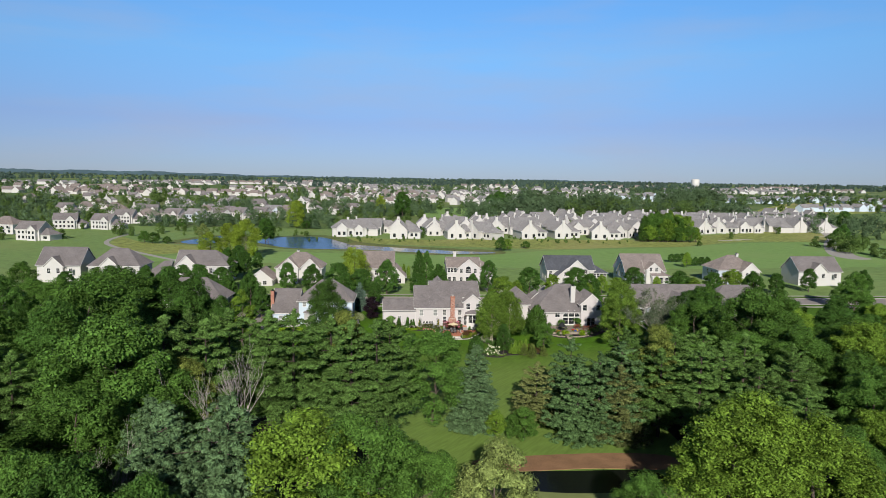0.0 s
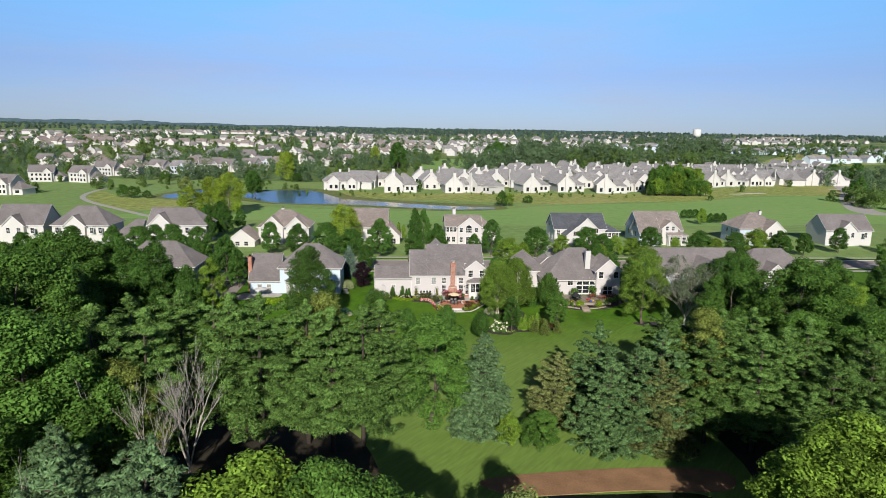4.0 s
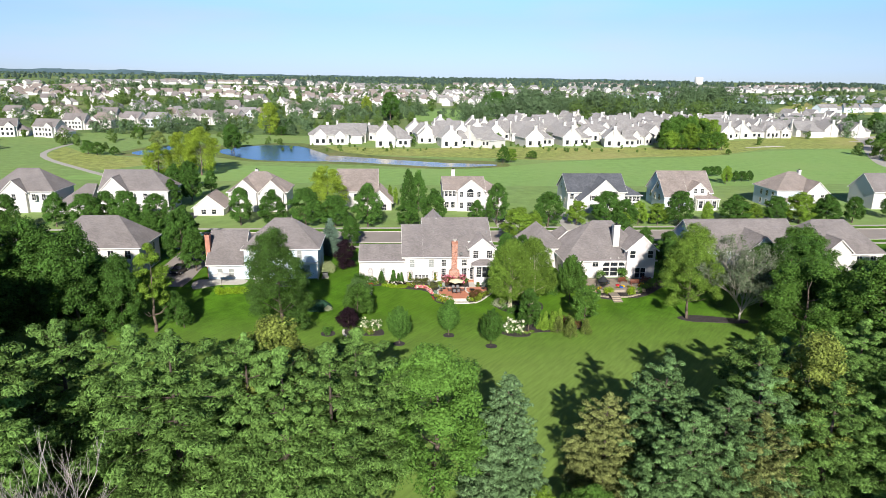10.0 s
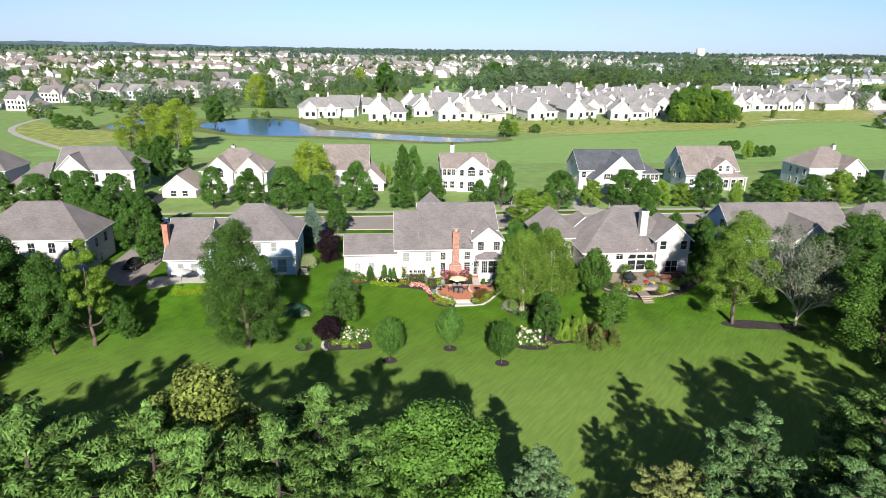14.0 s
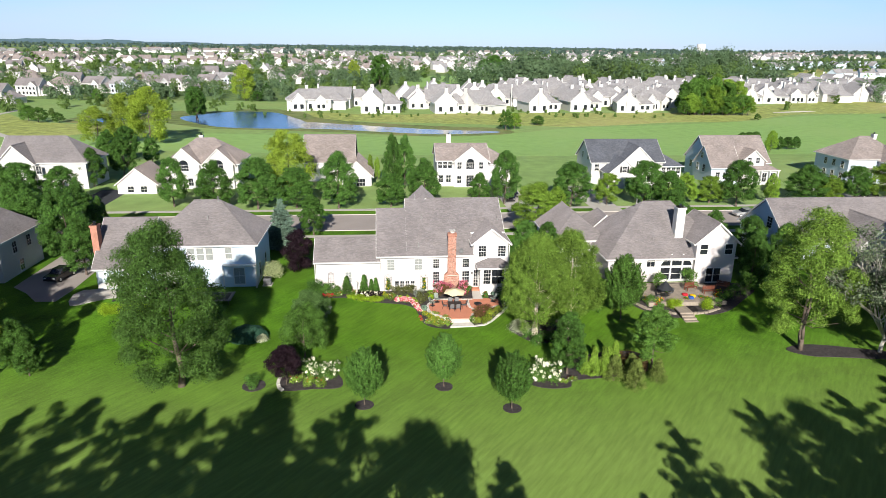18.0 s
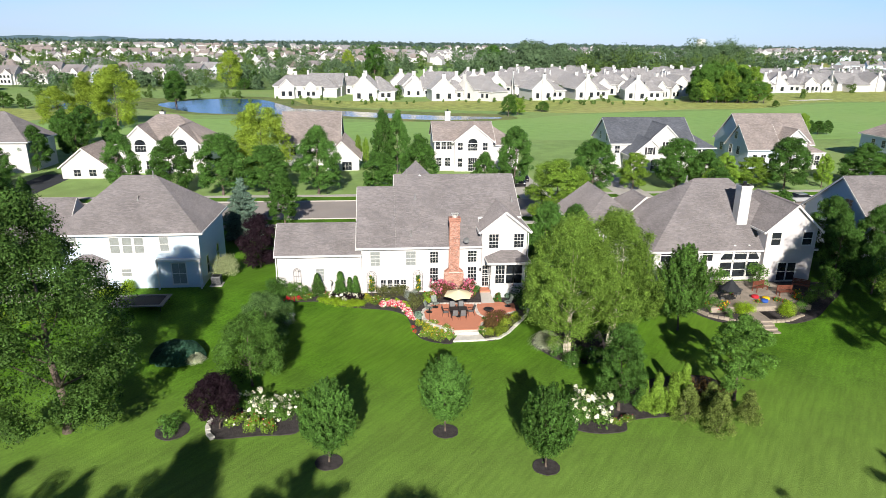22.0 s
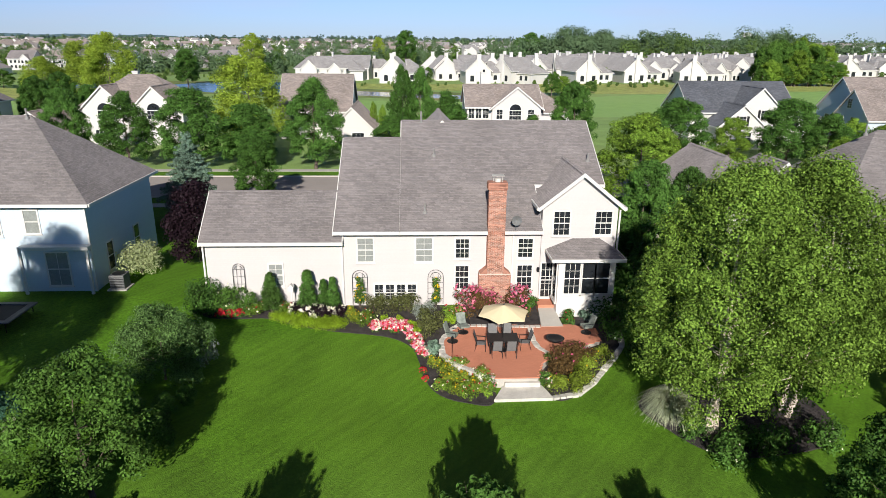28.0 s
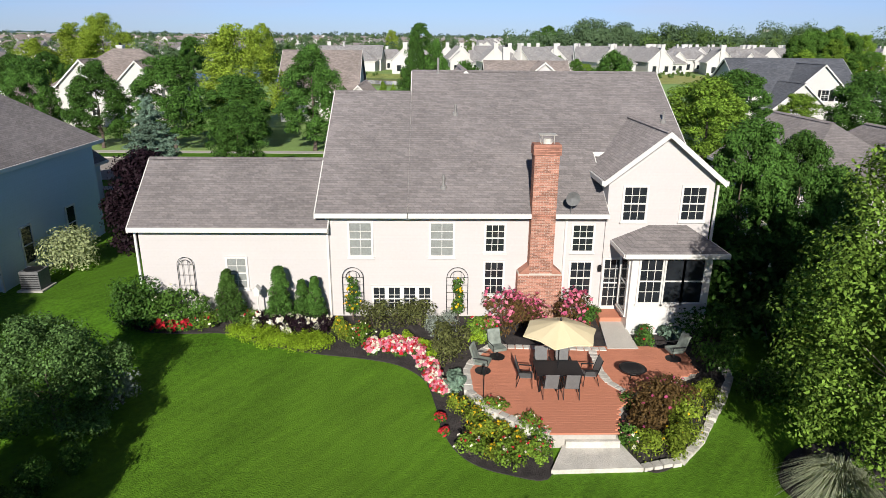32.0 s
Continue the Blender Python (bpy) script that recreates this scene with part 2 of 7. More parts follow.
LEAF = {
    "green": material("green_leaf", (0.074, 0.150, 0.027), 0.55, 0.5, 0.5, 3.0, 0, objrand=0.28, island=0.5, leaf=0.1),
    "dark": material("dark_green_leaf", (0.058, 0.126, 0.024), 0.5, 0.5, 0.5, 3.0, 0, objrand=0.22, island=0.5, leaf=0.08),
    "bright": material("yellow_green_leaf", (0.145, 0.238, 0.031), 0.55, 0.5, 0.5, 3.0, 0, objrand=0.3, island=0.5, leaf=0.08),
    "birch": material("river_birch_leaf", (0.122, 0.200, 0.031), 0.55, 0.5, 0.5, 3.0, 0, objrand=0.2, island=0.7, leaf=0.07),
    "pine": material("pine_needle", (0.106, 0.190, 0.046), 0.6, 0.5, 0.5, 3.0, 0, objrand=0.28, island=0.5, leaf=0.08),
    "pine_blue": material("blue_green_pine_needle", (0.104, 0.182, 0.066), 0.6, 0.5, 0.5, 3.0, 0, objrand=0.4, island=0.5, leaf=0.08),
    "yellowing": material("yellowing_leaf", (0.165, 0.205, 0.045), 0.55, 0.5, 0.5, 3.0, 0, island=0.5, leaf=0.1),
    "pine_brown": material("browning_pine_needle", (0.170, 0.195, 0.066), 0.6, 0.5, 0.5, 3.0, 0, objrand=0.3, island=0.5, leaf=0.08),
    "spruce": material("blue_spruce_needle", (0.150, 0.225, 0.165), 0.6, 0.5, 0.5, 3.0, 0, objrand=0.2, island=0.5, leaf=0.1),
    "purple": material("purple_leaf", (0.018, 0.010, 0.014), 0.5, 0.5, 0.8, 3.0, 0, island=0.5, leaf=0.06),
    # far crowns: their sunlit look is put into the leaf colour
    "far": material("sunlit_far_leaf", (0.105, 0.165, 0.045), 0.6, 0.28, 0.05, 0.3, 0, island=0.45, leaf=0.3),
    # paler, bluer far leaf: some distance haze is mixed into the colour
    "farwood": material("hazy_far_leaf", (0.098, 0.152, 0.076), 0.6, 0.28, 0.05, 0.3, 0, island=0.25, leaf=0.15),
    "pale": material("pale_green_leaf", (0.20, 0.25, 0.075), 0.55, 0.5, 0.5, 3.0, 0, island=0.5, leaf=0.1),
    # leaf of the farthest woods, with blue distance haze mixed into its colour
    "hazewood": material("hazed_blue_far_leaf", (0.085, 0.130, 0.105), 0.7, 0.28, 0.02, 0.2, 0, island=0.45, leaf=0.1),
    "gold": material("golden_green_leaf", (0.205, 0.275, 0.036), 0.55, 0.5, 0.5, 3.0, 0, objrand=0.2, island=0.5, leaf=0.25),
    "olive": material("grey_olive_leaf", (0.115, 0.145, 0.085), 0.6, 0.5, 0.8, 4, 0, island=0.5, leaf=0.08),
    "variegated": material("variegated_leaf", (0.33, 0.37, 0.19), 0.6, 0.25, 0.8, 4, 0, island=0.8, leaf=0.2),
    "bluegreen": material("blue_green_leaf", (0.108, 0.180, 0.078), 0.55, 0.5, 0.8, 4, 0, island=0.5, leaf=0.08),
    "variegated_grass": material("striped_grass_blade", (0.44, 0.47, 0.33), 0.7, 0.25, 0.8, 4, 0, island=0.7, leaf=0.2),
    "oak": material("deep_green_oak_leaf", (0.054, 0.106, 0.022), 0.5, 0.5, 0.5, 3.0, 0, island=0.5, leaf=0.12),
    "greygreen": material("grey_green_leaf", (0.092, 0.165, 0.050), 0.6, 0.4, 0.8, 4, 0, island=0.9, leaf=0.15),
    "teal": material("teal_needle", (0.045, 0.112, 0.070), 0.6, 0.4, 0.8, 4, 0, island=0.6, leaf=0.08),
    "juniper": material("olive_juniper_needle", (0.125, 0.165, 0.040), 0.6, 0.5, 0.8, 4, 0, island=0.7, leaf=0.08),
    "lime": material("lime_ground_cover_leaf", (0.26, 0.38, 0.03), 0.6, 0.5, 0.8, 4, 0, island=0.5, leaf=0.3),
    "sage": material("silver_sage_leaf", (0.24, 0.27, 0.24), 0.7, 0.5, 0.8, 4, 0, island=0.5, leaf=0.2),
    "bronze": material("bronze_green_leaf", (0.105, 0.115, 0.042), 0.6, 0.5, 0.8, 4, 0, island=0.9, leaf=0.2),
    "russet": material("russet_leaf", (0.12, 0.075, 0.03), 0.6, 0.5, 0.8, 4, 0, island=0.5, leaf=0.2),
    "straw": material("dry_grass_blade", (0.36, 0.30, 0.15), 0.8, 0.25, 0.8, 4, 0, island=0.6, leaf=0.2),
}
PETAL = {c: material(c + "_petal", v, 0.6, 0.15, 2, 8, 0, island=0.5, leaf=0.25) for c, v in {
    "red": (0.55, 0.035, 0.05), "pink": (0.72, 0.24, 0.34), "white": (0.80, 0.76, 0.68), "yellow": (0.75, 0.50, 0.03),
    "magenta": (0.48, 0.10, 0.20), "blue": (0.05, 0.12, 0.45), "orange": (0.65, 0.22, 0.03)}.items()}
# pond water; the sky's blue reflection is put into the base colour
WATER = material("sky_tinted_pond_water", (0.016, 0.055, 0.135), 0.16, 0.2, 0.05, 0.9, 0.4, spec=0.1, space="World")
# channel water: reflections of tan banks and cottages are painted as its base colour
BANK_REFLECTION = material("bank_reflection_water", (0.20, 0.175, 0.125), 0.12, 0.5, 0.12, 0.9, 0.3, spec=0.15, space="World")
# pool water; the shadow over it is put into a near-black colour
POOL = material("shade_dark_pool_water", (0.010, 0.012, 0.010), 0.2, 0.2, 0.2, 2, 0.3, spec=0.3, space="World")
DIRT = material("reddish_bare_earth", (0.30, 0.17, 0.09), 0.98, 0.25, 0.4, 8, 0.4, space="World")
# leaf litter, its colour darkened to stand for the shade under the trees
SHADED_LITTER = material("shade_darkened_litter", (0.042, 0.034, 0.021), 0.98, 0.4, 0.3, 5, 0.5, space="World")

# distance haze for the backdrop: a dark base colour plus a blue glow
HAZE = material("distance_haze_glow", (0.03, 0.05, 0.05), 1.0, 0.3, 0.004, 0.03, 0.0, space="World")
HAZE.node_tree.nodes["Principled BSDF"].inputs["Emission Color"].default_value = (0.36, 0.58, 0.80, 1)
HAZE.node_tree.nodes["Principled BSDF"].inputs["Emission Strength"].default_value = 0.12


def turf(name, color, dry, patch, stripe=0.0, thin=None, vary=0.46):
    m = material(name, color, 0.9, vary, 0.3, 7.0, 0.0, space="World", spec=0.15)
    t = m.node_tree
    N, L = t.nodes, t.links
    b = N["Principled BSDF"]
    old = b.inputs["Base Color"].links[0].from_socket
    pos = N.new("ShaderNodeNewGeometry").outputs["Position"]
    big, blade = N.new("ShaderNodeTexNoise"), N.new("ShaderNodeTexNoise")
    big.inputs["Scale"].default_value, big.inputs["Detail"].default_value = patch, 6
    blade.inputs["Scale"].default_value, blade.inputs["Detail"].default_value = 22, 4
    L.new(pos, big.inputs["Vector"]), L.new(pos, blade.inputs["Vector"])
    rng = N.new("ShaderNodeMapRange")
    rng.inputs["From Min"].default_value, rng.inputs["From Max"].default_value = 0.48, 0.72
    L.new(big.outputs["Fac"], rng.inputs["Value"])
    mx = N.new("ShaderNodeMix")
    mx.data_type = "RGBA"
    mx.inputs[7].default_value = (*dry, 1)
    L.new(rng.outputs[0], mx.inputs[0]), L.new(old, mx.inputs[6])
    out = mx.outputs[2]
    if thin:
        # poorer, unmown grass beyond the garden
        sp, mr2, mx2 = N.new("ShaderNodeSeparateXYZ"), N.new("ShaderNodeMapRange"), N.new("ShaderNodeMix")
        mr2.inputs["From Min"].default_value, mr2.inputs["From Max"].default_value, mr2.inputs["To Max"].default_value = -12.0, -34.0, 0.84
        mx2.data_type = "RGBA"
        mx2.inputs[7].default_value = (*thin, 1)
        L.new(pos, sp.inputs[0]), L.new(sp.outputs[1], mr2.inputs["Value"]), L.new(mr2.outputs[0], mx2.inputs[0]), L.new(out, mx2.inputs[6])
        out = mx2.outputs[2]
    if stripe:
        # mowing streaks run slantwise over the lawn
        turn, wide, wv = N.new("ShaderNodeMapping"), N.new("ShaderNodeMapping"), N.new("ShaderNodeTexNoise")
        turn.inputs["Rotation"].default_value = (0, 0, radians(-50))
        wide.inputs["Scale"].default_value = (0.45, 3.2, 1)
        wv.inputs["Scale"].default_value, wv.inputs["Detail"].default_value = 1.0, 5
        L.new(pos, turn.inputs["Vector"]), L.new(turn.outputs[0], wide.inputs["Vector"]), L.new(wide.outputs[0], wv.inputs["Vector"])
        mr = N.new("ShaderNodeMapRange")
        mr.inputs["To Min"].default_value, mr.inputs["To Max"].default_value = 1 - stripe, 1 + stripe
        mr.inputs["From Min"].default_value, mr.inputs["From Max"].default_value = 0.32, 0.68
        L.new(wv.outputs["Fac"], mr.inputs["Value"])
        sc = N.new("ShaderNodeVectorMath")
        sc.operation = "SCALE"
        L.new(out, sc.inputs[0]), L.new(mr.outputs[0], sc.inputs["Scale"])
        out = sc.outputs[0]
    L.new(out, b.inputs["Base Color"])
    bn = N.new("ShaderNodeBump")
    bn.inputs["Strength"].default_value, bn.inputs["Distance"].default_value = 0.6, 0.06
    L.new(blade.outputs["Fac"], bn.inputs["Height"]), L.new(bn.outputs[0], b.inputs["Normal"])
    return m


LAWN = turf("mown_lawn", (0.070, 0.166, 0.009), (0.096, 0.192, 0.014), 0.045, 0.13, (0.205, 0.305, 0.068))
FAIRWAY = turf("fairway_turf", (0.235, 0.375, 0.108), (0.262, 0.385, 0.122), 0.02, vary=0.14)
ROUGH = turf("golf_rough", (0.290, 0.330, 0.090), (0.430, 0.385, 0.150), 0.012)
TURF = turf("golf_turf", (0.215, 0.320, 0.098), (0.268, 0.335, 0.115), 0.02, vary=0.2)
BANK = turf("tawny_bank_grass", (0.150, 0.190, 0.060), (0.250, 0.225, 0.090), 0.05)
FIELD = turf("far_fields", (0.130, 0.200, 0.060), (0.280, 0.310, 0.120), 0.004)

# ---- building blocks ----


class Geo:
    """Vertices and faces gathered piece by piece."""

    def __init__(self):
        self.v, self.f = [], []

    def add(self, pts, faces):
        n = len(self.v)
        self.v += [tuple(p) for p in pts]
        self.f += [tuple(i + n for i in q) for q in faces]
        return self

    def box(self, x0, y0, z0, x1, y1, z1):
        return self.add([(x0, y0, z0), (x1, y0, z0), (x1, y1, z0), (x0, y1, z0), (x0, y0, z1), (x1, y0, z1), (x1, y1, z1), (x0, y1, z1)],
                        [(3, 2, 1, 0), (4, 5, 6, 7), (0, 1, 5, 4), (1, 2, 6, 5), (2, 3, 7, 6), (3, 0, 4, 7)])

    def prism(self, pts, d):
        """A flat outline, pushed along d."""
        n = len(pts)
        top = [Vector(p) for p in pts]
        low = [p + Vector(d) for p in top]
        return self.add(top + low, [tuple(range(n)), tuple(reversed(range(n, 2 * n)))] + [(i, n + i, n + (i + 1) % n, (i + 1) % n) for i in range(n)])

    def tube(self, a, b, r0, r1, n=7):
        a, b = Vector(a), Vector(b)
        q = (b - a).to_track_quat("Z", "Y")
        ring = [q @ Vector((math.cos(6.2832 * i / n), math.sin(6.2832 * i / n), 0)) for i in range(n)]
        return self.add([a + r0 * p for p in ring] + [b + r1 * p for p in ring],
                        [(i, (i + 1) % n, n + (i + 1) % n, n + i) for i in range(n)] + [tuple(range(n, 2 * n)), tuple(reversed(range(n)))])

    def lathe(self, cx, cy, prof, n=20):
        """A turned outline of (radius, height)."""
        m = len(prof)
        pts = [(cx + r * math.cos(6.2832 * i / n), cy + r * math.sin(6.2832 * i / n), z) for r, z in prof for i in range(n)]
        return self.add(pts, [(k * n + i, k * n + (i + 1) % n, (k + 1) * n + (i + 1) % n, (k + 1) * n + i) for k in range(m - 1) for i in range(n)]
                        + [tuple(reversed(range(n))), tuple((m - 1) * n + i for i in range(n))])

    def mesh(self, name, *mats):
        me = bpy.data.meshes.new(name)
        me.from_pydata(self.v, [], self.f)
        for m in mats:
            me.materials.append(m)
        me.update()
        return me


def part(name, geo, mat, parent=None, label="", kind=""):
    """One mesh object, under a thing or a part."""
    ob = new(name, geo.mesh(name, mat) if isinstance(geo, Geo) else geo)
    ob.parent = parent
    return tagged(ob, label, "", "", kind)


def root(name, x, y, z, label, category, group="", kind=""):
    ob = new(name)
    ob.location = (x, y, z)
    return tagged(ob, label, category, group, kind)


def smooth(me):
    me.polygons.foreach_set("use_smooth", [True] * len(me.polygons))
    return me


PROFILE = [(-1500, -0.4), (-22, -0.4), (-9.3, 0.0), (-1.3, 0.55), (2.0, 0.85), (95, 0.85), (125, 0.0), (480, 0.0), (1300, 12.0), (2600, 19.0), (4800, 24.0)]


def gz(y):
    for (a, p), (b, q) in zip(PROFILE, PROFILE[1:]):
        if y <= b:
            return p + (q - p) * max(0, (y - a) / (b - a))
    return 0.0


def sheet(name, outline, lift, mat, label, category, kind="structure"):
    """A surface that follows the ground inside an outline, cut at the breaks of the slope, with a real edge."""
    bm = bmesh.new()
    bm.faces.new([bm.verts.new((x, y, 0)) for x, y in outline])
    bmesh.ops.triangulate(bm, faces=bm.faces[:])
    for y, _ in PROFILE[1:-1]:
        bmesh.ops.bisect_plane(bm, geom=bm.verts[:] + bm.edges[:] + bm.faces[:], plane_co=(0, y, 0), plane_no=(0, 1, 0))
    for v in bm.verts:
        v.co.z = gz(v.co.y) + lift
    bmesh.ops.recalc_face_normals(bm, faces=bm.faces[:])
    if bm.faces and sum(f.normal.z for f in bm.faces) < 0:
        bmesh.ops.reverse_faces(bm, faces=bm.faces[:])
    ext = bmesh.ops.extrude_face_region(bm, geom=bm.faces[:])
    for g in ext["geom"]:
        if isinstance(g, bmesh.types.BMVert):
            g.co.z -= lift + 0.3
    bmesh.ops.recalc_face_normals(bm, faces=bm.faces[:])
    me = bpy.data.meshes.new(name)
    bm.to_mesh(me)
    bm.free()
    me.materials.append(mat)
    return tagged(new(name, me), label, category, "", kind)


def curve(pts, n=8):
    """A closed smooth line through points."""
    out, m = [], len(pts)
    for i in range(m):
        p0, p1, p2, p3 = (Vector((*pts[(i + k - 1) % m][:2], 0)) for k in range(4))
        for j in range(n):
            t = j / n
            q = 0.5 * (2 * p1 + (p2 - p0) * t + (2 * p0 - 5 * p1 + 4 * p2 - p3) * t * t + (3 * p1 - p0 - 3 * p2 + p3) * t ** 3)
            out.append((q.x, q.y))
    return out


def ring(cx, cy, rx, ry, n=24, wob=0.0, seed=0):
    r = random.Random(seed)
    return [(cx + rx * (1 + wob * (r.random() - 0.5)) * math.cos(6.2832 * i / n), cy + ry * (1 + wob * (r.random() - 0.5)) * math.sin(6.2832 * i / n)) for i in range(n)]


# ---- ground, roads, water ----
ground_ys = [p[0] for p in PROFILE]
ground = Geo()
for k, y in enumerate(ground_ys):
    ground.v += [(-4500, y, gz(y)), (4500, y, gz(y))]
    if k:
        ground.f.append((2 * k - 2, 2 * k - 1, 2 * k + 1, 2 * k))
tagged(new("ground", ground.mesh("ground", FIELD)), "wide flat grassy ground reaching the horizon", "ground", "", "structure")
sheet("lawn", [(-140, -80), (160, -80), (160, 96), (-140, 96)], 0.02, LAWN, "mown green back gardens with soft mottling", "lawn")
sheet("street_gardens", [(-180, 43.6), (220, 43.6), (220, 96), (-180, 96)], 0.035, TURF, "lighter green gardens round the far row of houses", "lawn")
sheet("golf_rough", [(-420, 96.2), (420, 96.2), (420, 350), (240, 320), (60, 262), (-60, 300), (-420, 330)], 0.015, TURF, "mown green golf course grass", "grass")
sheet("fairway", curve([(-60, 120), (20, 108), (120, 108), (230, 126), (300, 180), (282, 232), (210, 226), (150, 196), (80, 178), (45, 160), (-5, 152), (-70, 160), (-120, 128)], 6), 0.03, FAIRWAY, "smooth mown green fairway", "fairway")
sheet("long_grass", curve([(-34, 210), (0, 198), (48, 188), (80, 182), (127, 197), (159, 202), (211, 234), (264, 240), (290, 250), (352, 345), (299, 327), (215, 281), (146, 240), (62, 237), (1, 228), (-33, 238)], 4), 0.035, ROUGH, "yellowish unmown grass behind the fairway", "grass")
sheet("path_meadow", curve([(-166, 228), (-145, 203), (-122, 190), (-101, 179), (-103, 163), (-117, 147), (-139, 167), (-157, 192)], 4), 0.035, ROUGH, "yellowish meadow beside the cart path", "grass")
sheet("pond_bank", curve([(-130, 200), (-126, 232), (-112, 248), (-84, 240), (-62, 254), (-40, 244), (-28, 214), (-6, 196), (26, 182), (46, 176), (48, 160), (20, 152), (-4, 160), (-40, 170), (-66, 176), (-92, 196), (-108, 188)], 4), 0.04, BANK, "rough tawny grass bank round the ponds", "grass")
sheet("pond", curve([(-87, 213), (-79, 232), (-68, 241), (-51, 237), (-39, 215), (-32, 199), (-29, 188), (-30, 177), (-36, 175), (-55, 177), (-69, 186)], 6), 0.05, WATER, "still pond below the cottages, blue sky reflection put into its colour", "water")
sheet("pond_channel", curve([(-30.6, 196), (-13, 188), (5, 179), (23, 171), (42, 167), (42, 162), (21, 158), (0, 165), (-20, 173), (-30.6, 176)], 6), 0.058, BANK_REFLECTION, "arm of the pond, tan bank reflections put into its colour", "water")
sheet("side_pond", curve([(-125, 206), (-121, 222), (-116, 238), (-108, 236), (-104, 212), (-108, 196), (-117, 195)], 6), 0.05, WATER, "small dark pond among reeds", "water")
line = [(-169.7, 246), (-168.7, 229), (-166.7, 214.5), (-162.8, 201), (-157.7, 190.5), (-150, 179.5), (-142, 170), (-128, 155), (-112, 138.2), (-95.2, 120.7)]
turns = [math.atan2(b[1] - a[1], b[0] - a[0]) for a, b in zip([line[0]] + line[:-1], line[1:] + [line[-1]])]
way = [(x + 1.3 * math.sin(a), y - 1.3 * math.cos(a)) for (x, y), a in zip(line, turns)] + [(x - 1.3 * math.sin(a), y + 1.3 * math.cos(a)) for (x, y), a in reversed(list(zip(line, turns)))]
sheet("golf_path", way, 0.06, CONCRETE, "pale winding golf cart path", "path")
sheet("park_field", curve([(10, 470), (60, 440), (100, 455), (112, 540), (80, 600), (20, 590)], 5), 0.1, FAIRWAY, "sunlit green park lawn behind the cottages", "field")
sheet("far_meadow", curve([(420, 560), (640, 640), (860, 900), (700, 900), (520, 720)], 5), 0.1, ROUGH, "pale distant meadow", "field")
sheet("street", [(-180, 28.5), (220, 28.5), (220, 38.8), (-180, 38.8)], 0.03, ASPHALT, "sunlit pale grey residential street", "road")
sheet("sidewalk", [(-180, 42.0), (220, 42.0), (220, 43.4), (-180, 43.4)], 0.05, CONCRETE, "straight concrete sidewalk along the street", "pavement")
sheet("near_sidewalk", [(-180, 24.4), (220, 24.4), (220, 25.8), (-180, 25.8)], 0.05, CONCRETE, "concrete sidewalk behind the houses", "pavement")
for nm, x0, x1, mt, lb in (("driveway", 41.0, 46.5, CONCRETE, "pale concrete driveway to the slate-roofed house"), ("driveway", -58.5, -52.5, BLACKTOP, "freshly sealed black driveway"),
                           ("driveway", 24.4, 29.6, CONCRETE, "concrete driveway beside the street trees"), ("driveway", 96, 101, CONCRETE, "concrete driveway")):
    sheet(nm, [(x0, 38.9), (x1, 38.9), (x1, 62), (x0, 62)], 0.07, mt, lb, "driveway")
for y, lb in ((28.35, "raised concrete kerb of the street"), (38.85, "raised concrete kerb across the street")):
    part("kerb", Geo().box(-180, y - 0.08, 0.7, 220, y + 0.08, 1.0), CONCRETE, None, lb, "structure")
sheet("woodland_floor", curve([(-130, -150), (-20, -150), (-3, -100), (-6, -66), (-16, -55), (-30, -53), (-52, -44), (-70, -28), (-130, -28)], 5), 0.035, SHADED_LITTER, "brown woodland floor with leaf litter, shade darkened into its colour", "ground")
sheet("woodland_ground", curve([(38, -104), (100, -110), (150, -60), (120, -44), (60, -52), (40, -58), (37, -70)], 5), 0.035, SHADED_LITTER, "brown litter ground under the pines, shade darkened into its colour", "ground")
sheet("dirt_bank", curve([(6, -72.5), (14, -71), (27, -70.5), (34, -72), (32, -75.5), (22, -75), (10, -75.4)], 5), 0.09, DIRT, "bare reddish earth bank with pale stones", "earth")
sheet("woodland_pool", curve([(11, -76), (20, -75.6), (29, -76), (30, -80), (20, -81.5), (11, -80)], 5), 0.06, POOL, "pool below the earth bank, shade put into its near-black colour", "water")
sheet("curving_road", curve([(222, 150), (226, 172), (262, 228), (292, 268), (318, 312), (336, 322), (342, 316), (326, 304), (303, 264), (274, 224), (238, 168), (234, 150)], 4), 0.06, CONCRETE, "pale curving road beside the golf course", "road")
for i, (bx, by) in enumerate(((214, 246), (206, 243), (222, 249), (300, 282))):
    sheet("sand_bunker", ring(bx, by, 4 + i, 1.8, 16, 0.3, i), 0.08, STONE, "small pale sand bunker in the rough", "bunker")

# ---- houses ----


